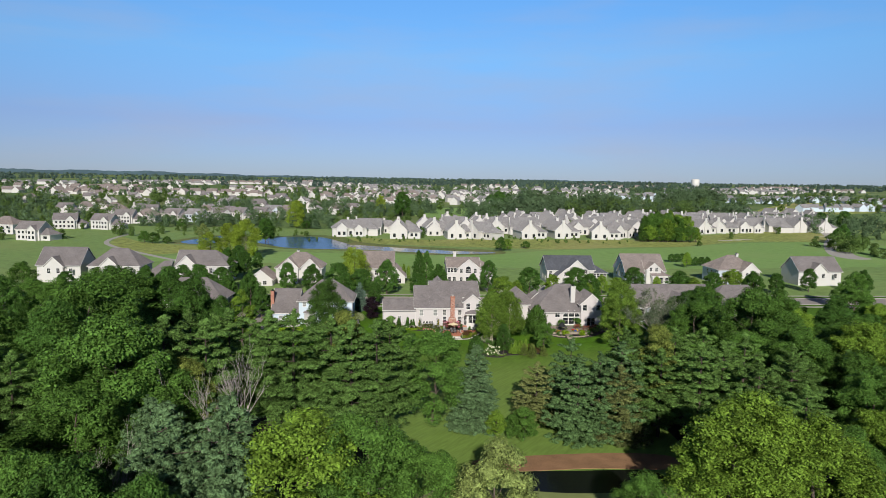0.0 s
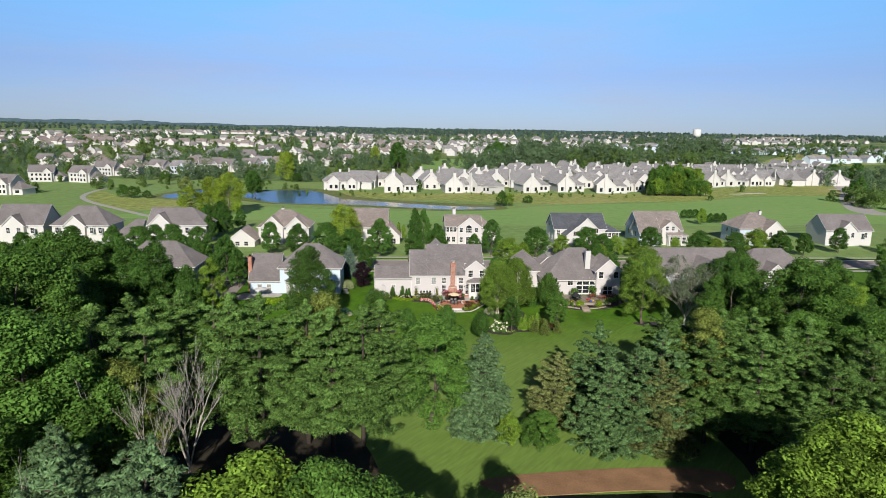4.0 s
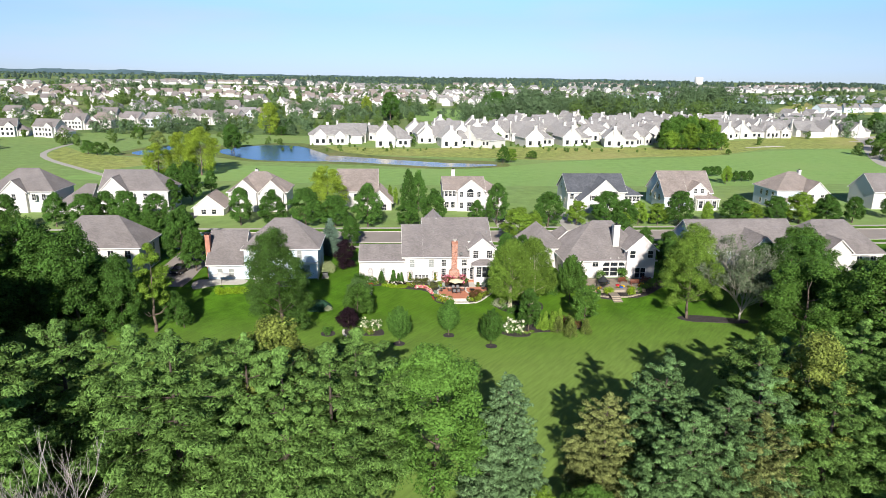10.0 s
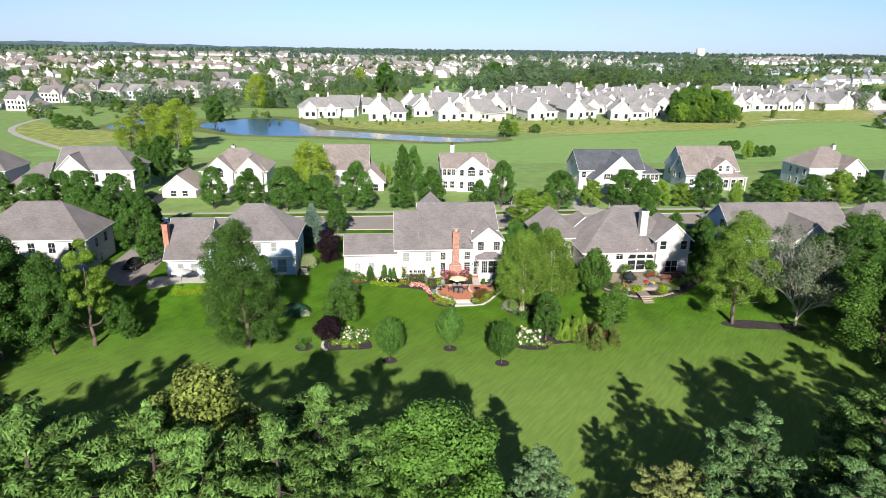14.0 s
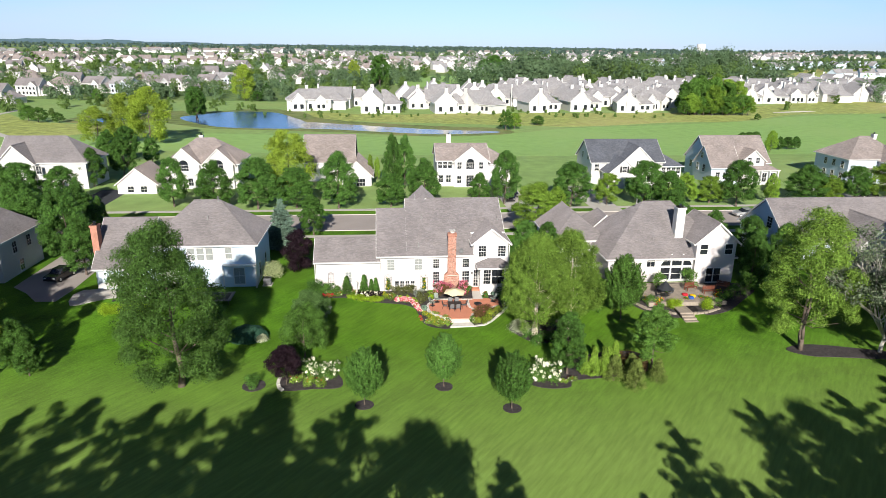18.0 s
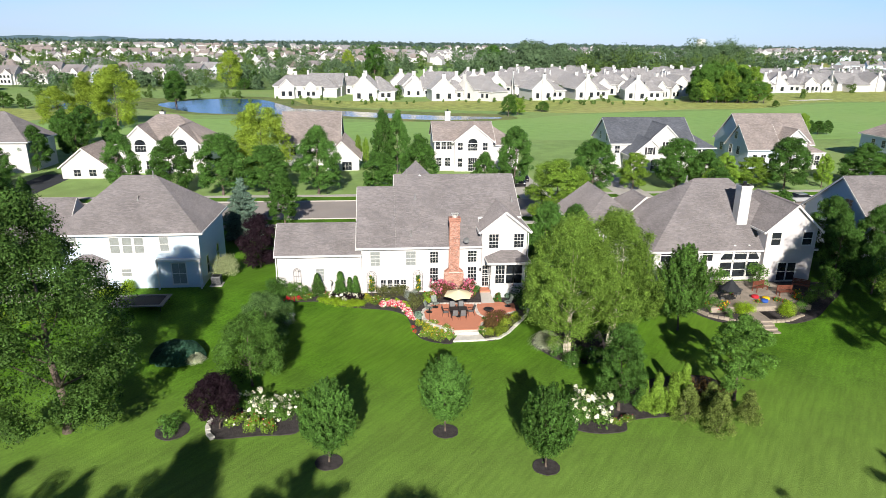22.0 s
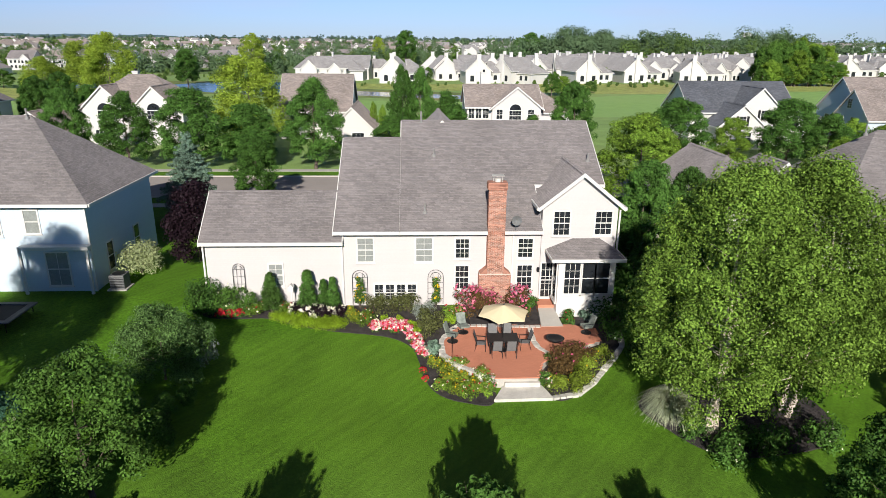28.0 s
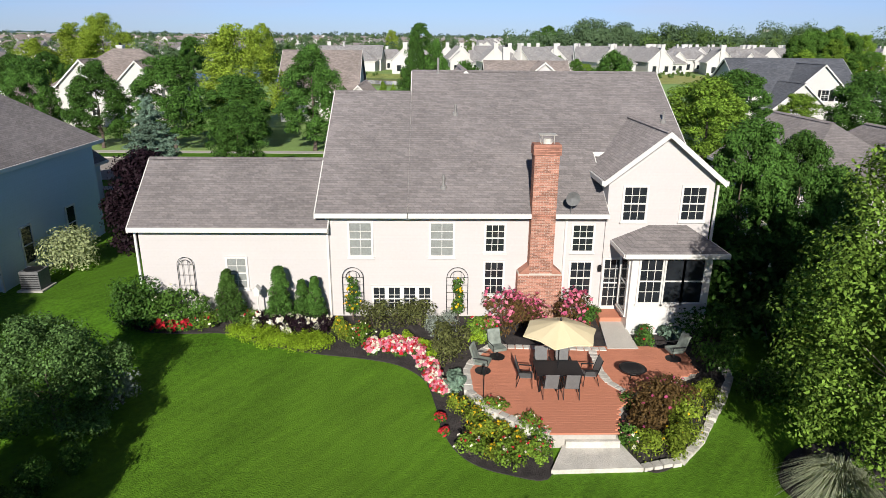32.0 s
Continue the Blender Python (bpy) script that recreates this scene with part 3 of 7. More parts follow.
class House:
    """A house gathered from wings; all coordinates are in the world."""

    def __init__(self, x, y, label, wall, roof, group=""):
        self.o = Vector((x, y, gz(y)))
        self.root = root("house", *self.o, label, "house", group)
        self.wallmat, self.roofmat, self.lite = wall, roof, 0
        self.count = 0

    def put(self, name, geo, mat, parent=None, label=""):
        """Add a part; geometry comes in world coordinates."""
        off = self.o if parent is None else Vector(parent["at"])
        geo.v = [tuple(Vector(p) - off) for p in geo.v]
        ob = part(name, geo, mat, parent or self.root, label)
        ob["at"] = tuple(off)
        return ob

    def wing(self, x0, x1, y0, y1, ze, k, axis="x", hip=(0, 0), ov=0.45, rake=(0.3, 0.3), zb=None, north=None, wall=None, roof=None, name="roof"):
        zb = self.o.z - 0.4 if zb is None else zb
        if axis == "y":
            def T(p): return (p[1], p[0], p[2])
            a0, a1, b0, b1 = y0, y1, x0, x1
        else:
            def T(p): return p
            a0, a1, b0, b1 = x0, x1, y0, y1
        half = (b1 - b0) / 2 + ov
        bm_ = (b0 + b1) / 2
        zr = ze + k * half
        l, r = a0 - (ov if hip[0] else rake[0]), a1 + (ov if hip[1] else rake[1])
        rl, rr = (l + half if hip[0] else l), (r - half if hip[1] else r)
        if rl > rr:
            rl = rr = (rl + rr) / 2
        th = (0, 0, -0.14)
        g = Geo()
        g.prism([T(p) for p in ((l, b0 - ov, ze), (r, b0 - ov, ze), (rr, bm_, zr), (rl, bm_, zr))], th)
        g.prism([T(p) for p in ((r, b1 + ov, ze), (l, b1 + ov, ze), (rl, bm_, zr), (rr, bm_, zr))], th)
        if hip[0]:
            g.prism([T(p) for p in ((l, b1 + ov, ze), (l, b0 - ov, ze), (rl, bm_, zr))], th)
        if hip[1]:
            g.prism([T(p) for p in ((r, b0 - ov, ze), (r, b1 + ov, ze), (rr, bm_, zr))], th)
        rf = self.put(name, g, roof or self.roofmat)
        top = ze + k * ov - 0.16
        w = Geo()
        ends = [T((a0, b0, zb)), T((a1, b1, top))]
        w.box(*(min(p, q) for p, q in zip(*ends)), *(max(p, q) for p, q in zip(*ends)))
        for flag, a, d in ((hip[0], a0, 0.2), (hip[1], a1, -0.2)):
            if not flag:
                w.prism([T((a, b0, top)), T((a, b1, top)), T((a, bm_, zr - 0.16))], T((d, 0, 0)))
        self.put("wall", w, wall or self.wallmat)
        if self.lite > 1:
            return rf
        t = Geo()
        for b, s in ((b0 - ov, -1), (b1 + ov, 1)):
            p, q = T((l - 0.02, min(b, b + 0.1 * s), ze - 0.2)), T((r + 0.02, max(b, b + 0.1 * s), ze - 0.01))
            t.box(*(min(i, j) for i, j in zip(p, q)), *(max(i, j) for i, j in zip(p, q)))
        for flag, a, d in ((hip[0], l, -0.05), (hip[1], r, 0.05)):
            if flag:
                p, q = T((min(a, a + 2 * d), b0 - ov, ze - 0.2)), T((max(a, a + 2 * d), b1 + ov, ze - 0.01))
                t.box(*(min(i, j) for i, j in zip(p, q)), *(max(i, j) for i, j in zip(p, q)))
            else:
                for b in (b0 - ov, b1 + ov):
                    t.prism([T((a, b, ze - 0.26)), T((a, bm_, zr - 0.26)), T((a, bm_, zr - 0.02)), T((a, b, ze - 0.02))], T((d, 0, 0)))
        self.put("trim", t, TRIM, rf)
        if self.lite:
            return rf
        c = Geo()
        c.prism([T((rl, bm_ - 0.16, zr - 0.06)), T((rl, bm_, zr + 0.04)), T((rl, bm_ + 0.16, zr - 0.06))], T((rr - rl, 0, 0)) if rr > rl else T((0.01, 0, 0)))
        self.put("ridge_cap", c, roof or self.roofmat, rf)
        return rf

    def window(self, x0, z1, x1, z0, at, face="S", cols=2, rows=4, glass=None, far=False, arch=False, shut=None):
        """A sash window in the wall plane at; face S looks to -y, W to -x, E to +x."""
        def P(u, d, v):
            return {"S": (u, at - d, v), "W": (at - d, u, v), "E": (at + d, u, v)}[face]

        def bar(g, u0, v0, u1, v1, d0, d1):
            p, q = P(u0, d0, v0), P(u1, d1, v1)
            g.box(*(min(i, j) for i, j in zip(p, q)), *(max(i, j) for i, j in zip(p, q)))
        f = 0.09
        g = Geo()
        rect = [[(x0 - e, z0 - e), (x1 + e, z0 - e), (x1 + e, z1 + e), (x0 - e, z1 + e)] for e in (f, 0.0)]
        g.add([P(u, d, v) for d in (0.06, -0.02) for q in rect for u, v in q],
              [(i, (i + 1) % 4, 4 + (i + 1) % 4, 4 + i) for i in range(4)] + [(i, 8 + i, 8 + (i + 1) % 4, (i + 1) % 4) for i in range(4)] + [(4 + i, 4 + (i + 1) % 4, 12 + (i + 1) % 4, 12 + i) for i in range(4)])
        win = self.put("window", g, TRIM)
        if not far:
            sl = Geo()
            bar(sl, x0 - f - 0.04, z0 - f - 0.06, x1 + f + 0.04, z0 - f, -0.02, 0.1)
            self.put("sill", sl, TRIM, win)
            mr = Geo()
            bar(mr, x0, (z0 + z1) / 2 - 0.03, x1, (z0 + z1) / 2 + 0.03, 0.0, 0.045)
            self.put("meeting_rail", mr, TRIM, win)
        gl = Geo()
        bar(gl, x0, z0, x1, z1, 0.0, 0.02)
        self.put("pane", gl, glass or GLASS, win)
        if arch:
            n, cx, rr = 12, (x0 + x1) / 2, (x1 - x0) / 2
            pts = [P(cx + rr * math.cos(math.pi * i / n), 0.03, z1 + 0.1 + rr * math.sin(math.pi * i / n)) for i in range(n + 1)]
            self.put("arched_pane", Geo().prism(pts, (0, 0.03, 0)), GLASS, win)
            ag = Geo()
            for i in range(n):
                a0, a1 = math.pi * i / n, math.pi * (i + 1) / n
                ag.prism([P(cx + q * math.cos(a), 0.08, z1 + 0.1 + q * math.sin(a)) for q, a in ((rr, a0), (rr + 0.1, a0), (rr + 0.1, a1), (rr, a1))], (0, 0.08, 0))
            self.put("arched_frame", ag, TRIM, win)
        if not far and cols * rows > 1:
            m = Geo()
            for i in range(1, cols):
                u = x0 + (x1 - x0) * i / cols
                bar(m, u - 0.012, z0, u + 0.012, z1, 0.015, 0.035)
            for j in range(1, rows):
                v = z0 + (z1 - z0) * j / rows
                bar(m, x0, v - 0.012, x1, v + 0.012, 0.015, 0.035)
            self.put("grille", m, TRIM, win)
        if shut:
            for u in (x0 - f - 0.4, x1 + f + 0.04):
                s = Geo()
                bar(s, u, z0 - 0.05, u + 0.36, z1 + 0.05, 0.0, 0.05)
                self.put("shutter", s, shut, win, "dark louvred shutter")
        return win

    def chimney(self, x0, x1, y0, y1, z0, z1, mat):
        if self.lite > 1:
            return self.put("chimney", Geo().box(x0, y0, z0, x1, y1, z1), mat)
        c = self.put("chimney", Geo().box(x0, y0, z0, x1, y1, z1).box(x0 - 0.07, y0 - 0.07, z1 - 0.25, x1 + 0.07, y1 + 0.07, z1), mat)
        self.put("flue", Geo().tube(((x0 + x1) / 2, (y0 + y1) / 2, z1), ((x0 + x1) / 2, (y0 + y1) / 2, z1 + 0.35), 0.18, 0.18, 10), DARK, c)
        return c

    def vent(self, x, y, z, h=0.45, r=0.06, mat=None):
        b = self.put("vent_pipe", Geo().lathe(x, y, [(r * 2.6, z - 0.12), (r * 2.2, z + 0.04), (r, z + 0.08), (r, z + h), (r * 0.7, z + h)], 10), mat or VENT)
        return b

    def rowwin(self, xs, z1, z0, w, at, **k):
        if self.lite > 1:
            return
        for x in xs:
            self.window(x - w / 2, z1, x + w / 2, z0, at, **k)


def brick_box(x0, y0, z0, x1, y1, z1, seed=0):
    """Courses of separate bricks round a stack."""
    g, r = Geo(), random.Random(seed)
    h, L, j = 0.07, 0.225, 0.012
    n = int((z1 - z0) / h)
    for c in range(n):
        z = z0 + c * h
        for (ax, p0, p1, q, s) in (("x", x0, x1, y0, -1), ("y", y0, y1, x0, -1), ("y", y0, y1, x1, 1)):
            u = p0 - (L / 2 if c % 2 else 0)
            while u < p1 - 0.02:
                a, b = max(u, p0), min(u + L - j, p1)
                if b - a > 0.03:
                    d = 0.012 + r.random() * 0.006
                    if ax == "x":
                        g.box(a, q - d, z, b, q + 0.02, z + h - j)
                    else:
                        g.box(min(q + s * d, q - s * 0.02), a, z, max(q + s * d, q - s * 0.02), b, z + h - j)
                u += L
    return g


# the house with the brick chimney
main = House(4, 8, "large cream two-storey house with brown-grey shingle roof and brick chimney", SIDING, ROOF)
roof_a = main.wing(3.75, 11.97, 0.45, 17.65, 5.55, 0.585, rake=(0.15, 0.0))
main.wing(11.97, 16.2, 3.9, 14.2, 7.568, 0.585, rake=(0.0, 0.2))
roof_b = main.wing(0.28, 3.75, 0.45, 14.4, 5.55, 0.585, rake=(0.5, -0.16))
roof_c = main.wing(-7.75, 0.27, 0.45, 5.6, 4.92, 0.78, rake=(0.2, -0.02))
main.wing(11.99, 16.45, 0.44, 6.2, 6.92, 0.80, axis="y", ov=0.31, rake=(0.35, -0.3))
main.wing(4.6, 8.2, 9.2, 17.0, 8.9, 0.95, axis="y", ov=0.3)
main.vent(5.75, 5.8, 9.0), main.vent(5.1, 1.35, 6.35, 0.55), main.vent(15.75, 5.4, 8.75), main.vent(4.95, 8.9, 10.7, 0.8)
for nm, x0, z1, x1, z0, c, r, gl in (("a", 1.13, 5.0, 2.03, 3.58, 2, 4, BLIND), ("b", 4.57, 5.0, 5.5, 3.58, 2, 4, BLIND), ("c", 6.92, 4.93, 7.68, 3.78, 3, 4, None), ("d", 6.92, 3.26, 7.68, 1.82, 3, 4, None),
                                     ("e", 10.64, 4.93, 11.48, 3.8, 3, 4, None), ("f", 10.64, 3.27, 11.5, 1.82, 3, 4, None), ("g", 12.68, 6.58, 13.6, 5.18, 3, 4, None),
                                     ("h", 15.15, 6.58, 16.1, 5.2, 3, 4, None), ("i", -4.12, 3.42, -3.36, 2.1, 2, 4, BLIND)):
    main.window(x0, z1, x1, z0, 0.45, cols=c, rows=r, glass=gl)
for i in range(4):
    main.window(2.08 + i * 0.66, 2.1, 2.56 + i * 0.66, 1.05, 0.45, cols=2, rows=3)
main.window(12.1, 3.4, 12.86, 1.25, 0.45, cols=3, rows=5)
lamp_ob = main.put("wall_lamp", Geo().box(11.8, 0.25, 2.9, 11.93, 0.43, 2.95).lathe(11.86, 0.3, [(0.03, 2.95), (0.075, 2.98), (0.085, 3.14), (0.03, 3.2)], 8), DARK, None, "small black wall lantern")
# chimney stack of brick
ch = main.put("chimney", Geo().box(8.74, -0.1, 0.5, 9.72, 0.5, 8.05).box(8.28, -0.12, 0.4, 10.15, 0.5, 2.95), MORTAR, None, "tall red brick chimney stack with stepped shoulders")
main.put("brickwork", brick_box(8.74, -0.1, 2.95, 9.72, 0.5, 8.0, 1), BRICK, ch)
main.put("brick_base", brick_box(8.28, -0.12, 0.7, 10.15, 0.5, 2.92, 2), BRICK, ch)
main.put("shoulder", Geo().prism([(8.28, -0.13, 2.92), (8.74, -0.13, 3.3), (8.74, -0.13, 2.92)], (0, 0.6, 0)), BRICK, ch)
main.put("shoulder", Geo().prism([(10.15, -0.13, 2.92), (9.72, -0.13, 2.92), (9.72, -0.13, 3.3)], (0, 0.6, 0)), BRICK, ch)
main.put("brick_cap", brick_box(8.68, -0.16, 8.0, 9.78, 0.56, 8.36, 3).box(8.68, -0.14, 8.0, 9.78, 0.55, 8.42), BRICK, ch)
main.put("flue_pot", Geo().tube((9.25, 0.2, 8.42), (9.25, 0.2, 8.62), 0.19, 0.16, 12).box(8.9, -0.05, 8.78, 9.6, 0.45, 8.8).tube((9.0, 0.05, 8.42), (9.0, 0.05, 8.78), 0.012, 0.012, 5).tube((9.5, 0.05, 8.42), (9.5, 0.05, 8.78), 0.012, 0.012, 5).tube((9.0, 0.35, 8.42), (9.0, 0.35, 8.78), 0.012, 0.012, 5).tube((9.5, 0.35, 8.42), (9.5, 0.35, 8.78), 0.012, 0.012, 5), STONE, ch, "pale clay flue under a thin metal cover")
# glazed bay
bay = main.put("bay", Geo().box(12.75, -1.2, 0.4, 16.05, 0.5, 4.3), TRIM, None, "glazed bay with white posts")
main.put("bay_roof", Geo().add([(12.3, -1.62, 4.3), (16.5, -1.62, 4.3), (16.5, 0.44, 4.3), (12.3, 0.44, 4.3), (13.85, 0.44, 4.95), (15.45, 0.44, 4.95)],
                               [(0, 1, 5, 4), (1, 2, 5), (3, 0, 4), (0, 3, 2, 1), (2, 3, 4, 5)]), ROOF, bay, "small hipped shingle roof")
main.put("gutter", Geo().box(12.28, -1.7, 4.14, 16.52, -1.58, 4.32).box(12.24, -1.6, 4.14, 12.34, 0.4, 4.3).box(16.46, -1.6, 4.14, 16.56, 0.4, 4.3), TRIM, bay)
for x0, x1, c, r in ((13.12, 14.0, 3, 4), (14.16, 14.86, 1, 1), (14.95, 15.72, 1, 1)):
    main.window(x0, 3.95, x1, 2.1, -1.2, cols=c, rows=r)
main.window(-0.9, 3.95, 0.1, 1.5, 12.75, "W", 1, 1)
for x, y, zt in ((0.2, 0.38, 5.3), (-7.85, 0.38, 4.7), (16.55, 0.38, 6.7), (10.3, 0.4, 5.3)):
    main.put("downpipe", Geo().box(x - 0.045, y - 0.05, 0.5, x + 0.045, y + 0.04, zt), TRIM)
dish = main.put("satellite_dish", Geo().tube((10.35, 0.0, 5.5), (10.35, -0.1, 6.1), 0.02, 0.02, 6).add(
    [(10.35 + 0.3 * math.cos(6.2832 * i / 14), -0.22 - 0.1, 6.25 + 0.3 * math.sin(6.2832 * i / 14)) for i in range(14)] + [(10.35, -0.15, 6.25)], [(i, (i + 1) % 14, 14) for i in range(14)]), MESHY, None, "small grey satellite dish")

# the neighbour to the west
lh = House(-22, 7, "white two-storey house with hipped brown-grey roof", SIDING_SKYLIT, ROOF)
lh.wing(-28.6, -15.5, 2.9, 12.7, 6.6, 0.86, hip=(1, 1))
lh.wing(-35.1, -28.6, 2.9, 13.5, 3.7, 0.9, rake=(0.3, 0))
lh.wing(-28, -20, 12.7, 22, 3.7, 0.8, axis="y", rake=(0, 0.3))
lh.chimney(-35.7, -34.9, 4.5, 5.6, 0.5, 8.8, BRICK)
lh.vent(-21.6, 5.5, 9.2), lh.vent(-20.6, 7.6, 11.1, 0.6)
lh.rowwin((-23.35, -22.2, -21.1), 6.1, 4.55, 0.85, 2.9, cols=1, rows=2, glass=BLIND)
lh.rowwin((-18.75,), 6.1, 4.7, 0.8, 2.9, cols=1, rows=2, glass=BLIND)
lh.rowwin((-22.6,), 2.9, 2.2, 0.9, 2.9, cols=1, rows=1, glass=BLIND)
lh.rowwin((-31, -33), 2.9, 1.5, 0.9, 2.9, cols=1, rows=2, glass=BLIND)
lh.window(-18.3, 3.4, -17.0, 1.3, 2.9, cols=2, rows=1, glass=BLIND)
porch = lh.put("recess_frame", Geo().box(-19.6, 2.3, 3.75, -15.4, 2.9, 3.95).box(-19.6, 2.3, 0.8, -19.45, 2.45, 3.75).box(-15.6, 2.3, 0.8, -15.45, 2.45, 3.75), TRIM)
for y in (5.2, 9.3):
    lh.window(y - 0.4, 3.4, y + 0.4, 1.6, -15.5, "E", cols=1, rows=2)
lh.put("downpipe", Geo().box(-15.55, 2.8, 0.8, -15.45, 2.9, 6.3), TRIM)
bw = lh.put("bay", Geo().prism([(-27.3, 2.9, 3.7), (-26.4, 1.75, 3.7), (-25.3, 1.75, 3.7), (-24.4, 2.9, 3.7)], (0, 0, -3.2)), SIDING2, None, "white three-sided bay with a garden door")
lh.put("bay_roof", Geo().add([(-27.65, 2.88, 3.78), (-26.55, 1.4, 3.78), (-25.15, 1.4, 3.78), (-24.05, 2.88, 3.78), (-26.4, 2.88, 4.5), (-25.5, 2.88, 4.5)],
                             [(0, 1, 4), (1, 2, 5, 4), (2, 3, 5), (3, 2, 1, 0), (0, 4, 5, 3)]), ROOF, bw, "small hipped shingle roof")
lh.put("gutter", Geo().prism([(-27.68, 2.86, 3.66), (-26.58, 1.36, 3.66), (-25.12, 1.36, 3.66), (-24.02, 2.86, 3.66)], (0, 0, 0.11)), TRIM, bw)
lh.put("glass_door", Geo().box(-26.2, 1.715, 0.95, -25.5, 1.74, 3.0), BLIND, bw)
lh.put("door_frame", Geo().box(-26.28, 1.70, 0.9, -26.2, 1.75, 3.1).box(-25.5, 1.70, 0.9, -25.42, 1.75, 3.1).box(-26.2, 1.70, 3.0, -25.5, 1.75, 3.1), TRIM, bw)
for u0, u1, name, mat, d, z0, z1 in ((0.22, 0.78, "pane", BLIND, 0.03, 1.55, 3.1), (0.18, 0.22, "window_frame", DARK, 0.04, 1.5, 3.15), (0.78, 0.82, "window_frame", DARK, 0.04, 1.5, 3.15), (0.22, 0.78, "window_rail", DARK, 0.04, 2.3, 2.36)):
    ax, ay, bx, by = -25.3 + 0.9 * u0, 1.75 + 1.15 * u0, -25.3 + 0.9 * u1, 1.75 + 1.15 * u1
    lh.put(name, Geo().prism([(ax, ay, z0), (bx, by, z0), (bx, by, z1), (ax, ay, z1)], (0.79 * d, -0.62 * d, 0)), mat, bw)
lh.rowwin((-27.2,), 6.3, 5.3, 0.75, 2.9, cols=1, rows=2, glass=BLIND)
garden_steps = root("back_steps", -25.8, 1.2, gz(1.2), "grey wooden steps below the neighbour's garden door", "steps", "", "structure")
for i in range(3):
    part("step", Geo().box(-0.75, -0.5 + 0.3 * i, -0.1, 0.75, -0.24 + 0.3 * i, 0.12 * (i + 1) - 0.02), CONCRETE, garden_steps)

# the neighbour to the east
rh = House(38, 8, "cream house with steep brown-grey hipped roof and white chimney", SIDING, ROOF)
rh.wing(30.1, 47.1, 1.5, 14.5, 4.25, 0.88, hip=(1, 1))
rh.wing(41.6, 47.0, 0.85, 8.5, 6.3, 0.9, axis="y", rake=(0.3, -0.4))
rh.wing(24.4, 31.8, 8.0, 18.0, 4.9, 0.74, axis="y", hip=(1, 0))
rh.wing(30, 36, 12, 19, 4.2, 0.95, axis="y", hip=(0, 1))
rh.chimney(39.6, 40.75, 3.4, 4.5, 5, 10.5, SIDING2)
rh.vent(33.8, 4.6, 7.0), rh.vent(36.6, 3.3, 6.0), rh.vent(35.6, 7.6, 10.2, 0.6)
rh.rowwin((31.35, 35.85), 4.4, 3.0, 1.1, 1.5, cols=2, rows=2)
rh.rowwin((31.25,), 1.9, 1.2, 0.9, 1.5, cols=2, rows=1)
for x0, x1 in ((37.3, 38.55), (38.75, 40.1), (40.3, 41.5)):
    rh.window(x0, 4.45, x1, 3.1, 1.5, cols=1, rows=1)
    rh.window(x0, 2.8, x1, 1.2, 1.5, cols=1, rows=1)
for x0 in (37.3, 40.3):
    rh.put("drape", Geo().prism([(x0 + (0.02 if x0 < 38 else 1.18), 1.462, 4.43), (x0 + (0.75 if x0 < 38 else 0.45), 1.462, 4.43), (x0 + (0.02 if x0 < 38 else 1.18), 1.462, 3.3)], (0, 0.01, 0)), TRIM, None, "white drape tied to one side")
rh.put("glazing_frame", Geo().box(38.55, 1.42, 1.0, 38.75, 1.5, 4.7).box(40.1, 1.42, 1.0, 40.3, 1.5, 4.7).box(37.2, 1.42, 2.85, 41.6, 1.5, 3.05), TRIM)
rh.rowwin((42.6, 46.0), 6.15, 4.8, 1.0, 0.85, cols=1, rows=2)
rh.rowwin((43.75, 44.8), 2.85, 0.95, 0.9, 0.85, cols=1, rows=1)
rh.window(11, 3.8, 12, 2.4, 24.6, "W")
rh.rowwin((26.3,), 3.8, 2.4, 1.0, 8.0, cols=2, rows=2)

# houses further along the near side
rrh = House(62, 9, "pale grey house with long brown-grey gable roof", SIDING_BLUE, ROOF)
rrh.wing(56.8, 78, 5, 17, 5.0, 0.76, axis="x")
rrh.wing(64.5, 72.5, 1.5, 10, 4.8, 0.85, axis="y", wall=SIDING2)
rrh.rowwin((59.0, 62, 75), 4.4, 2.9, 1.1, 5, cols=2, rows=2)
rrh.rowwin((67, 70), 4.0, 2.4, 1.2, 1.5, cols=2, rows=2)
rrh.window(9, 7.4, 10.2, 5.8, 56.8, "W"), rrh.window(7, 4, 8, 2.4, 56.8, "W"), rrh.window(11, 4, 12, 2.4, 56.8, "W")
rr2 = House(86, 8, "white house with hipped grey-brown roof", SIDING2, ROOF)
rr2.wing(77, 95, 4, 15, 4.4, 0.95, hip=(1, 1))
rr2.wing(82, 87, 2.5, 8, 5.0, 0.9, axis="y")
rr2.rowwin((79, 84.5, 90, 93), 3.8, 2.2, 1.1, 4, cols=2, rows=2)
llh = House(-56, 10, "white two-storey house with hipped brown roof among trees", SIDING2, ROOF)
llh.wing(-64.5, -47.9, 6, 16, 6.2, 0.9, hip=(1, 1))
llh.wing(-73, -64.5, 7, 15, 3.8, 0.9, hip=(1, 0))
llh.rowwin((-62, -59, -56, -53, -50), 5.6, 4.0, 1.0, 6, cols=2, rows=2)
llh.rowwin((-61, -56, -51), 2.9, 1.3, 1.1, 6, cols=2, rows=2)
llh.window(9, 5.4, 10, 3.9, -47.9, "E"), llh.window(12.5, 5.4, 13.5, 3.9, -47.9, "E"), llh.window(10, 2.7, 11, 1.2, -47.9, "E")

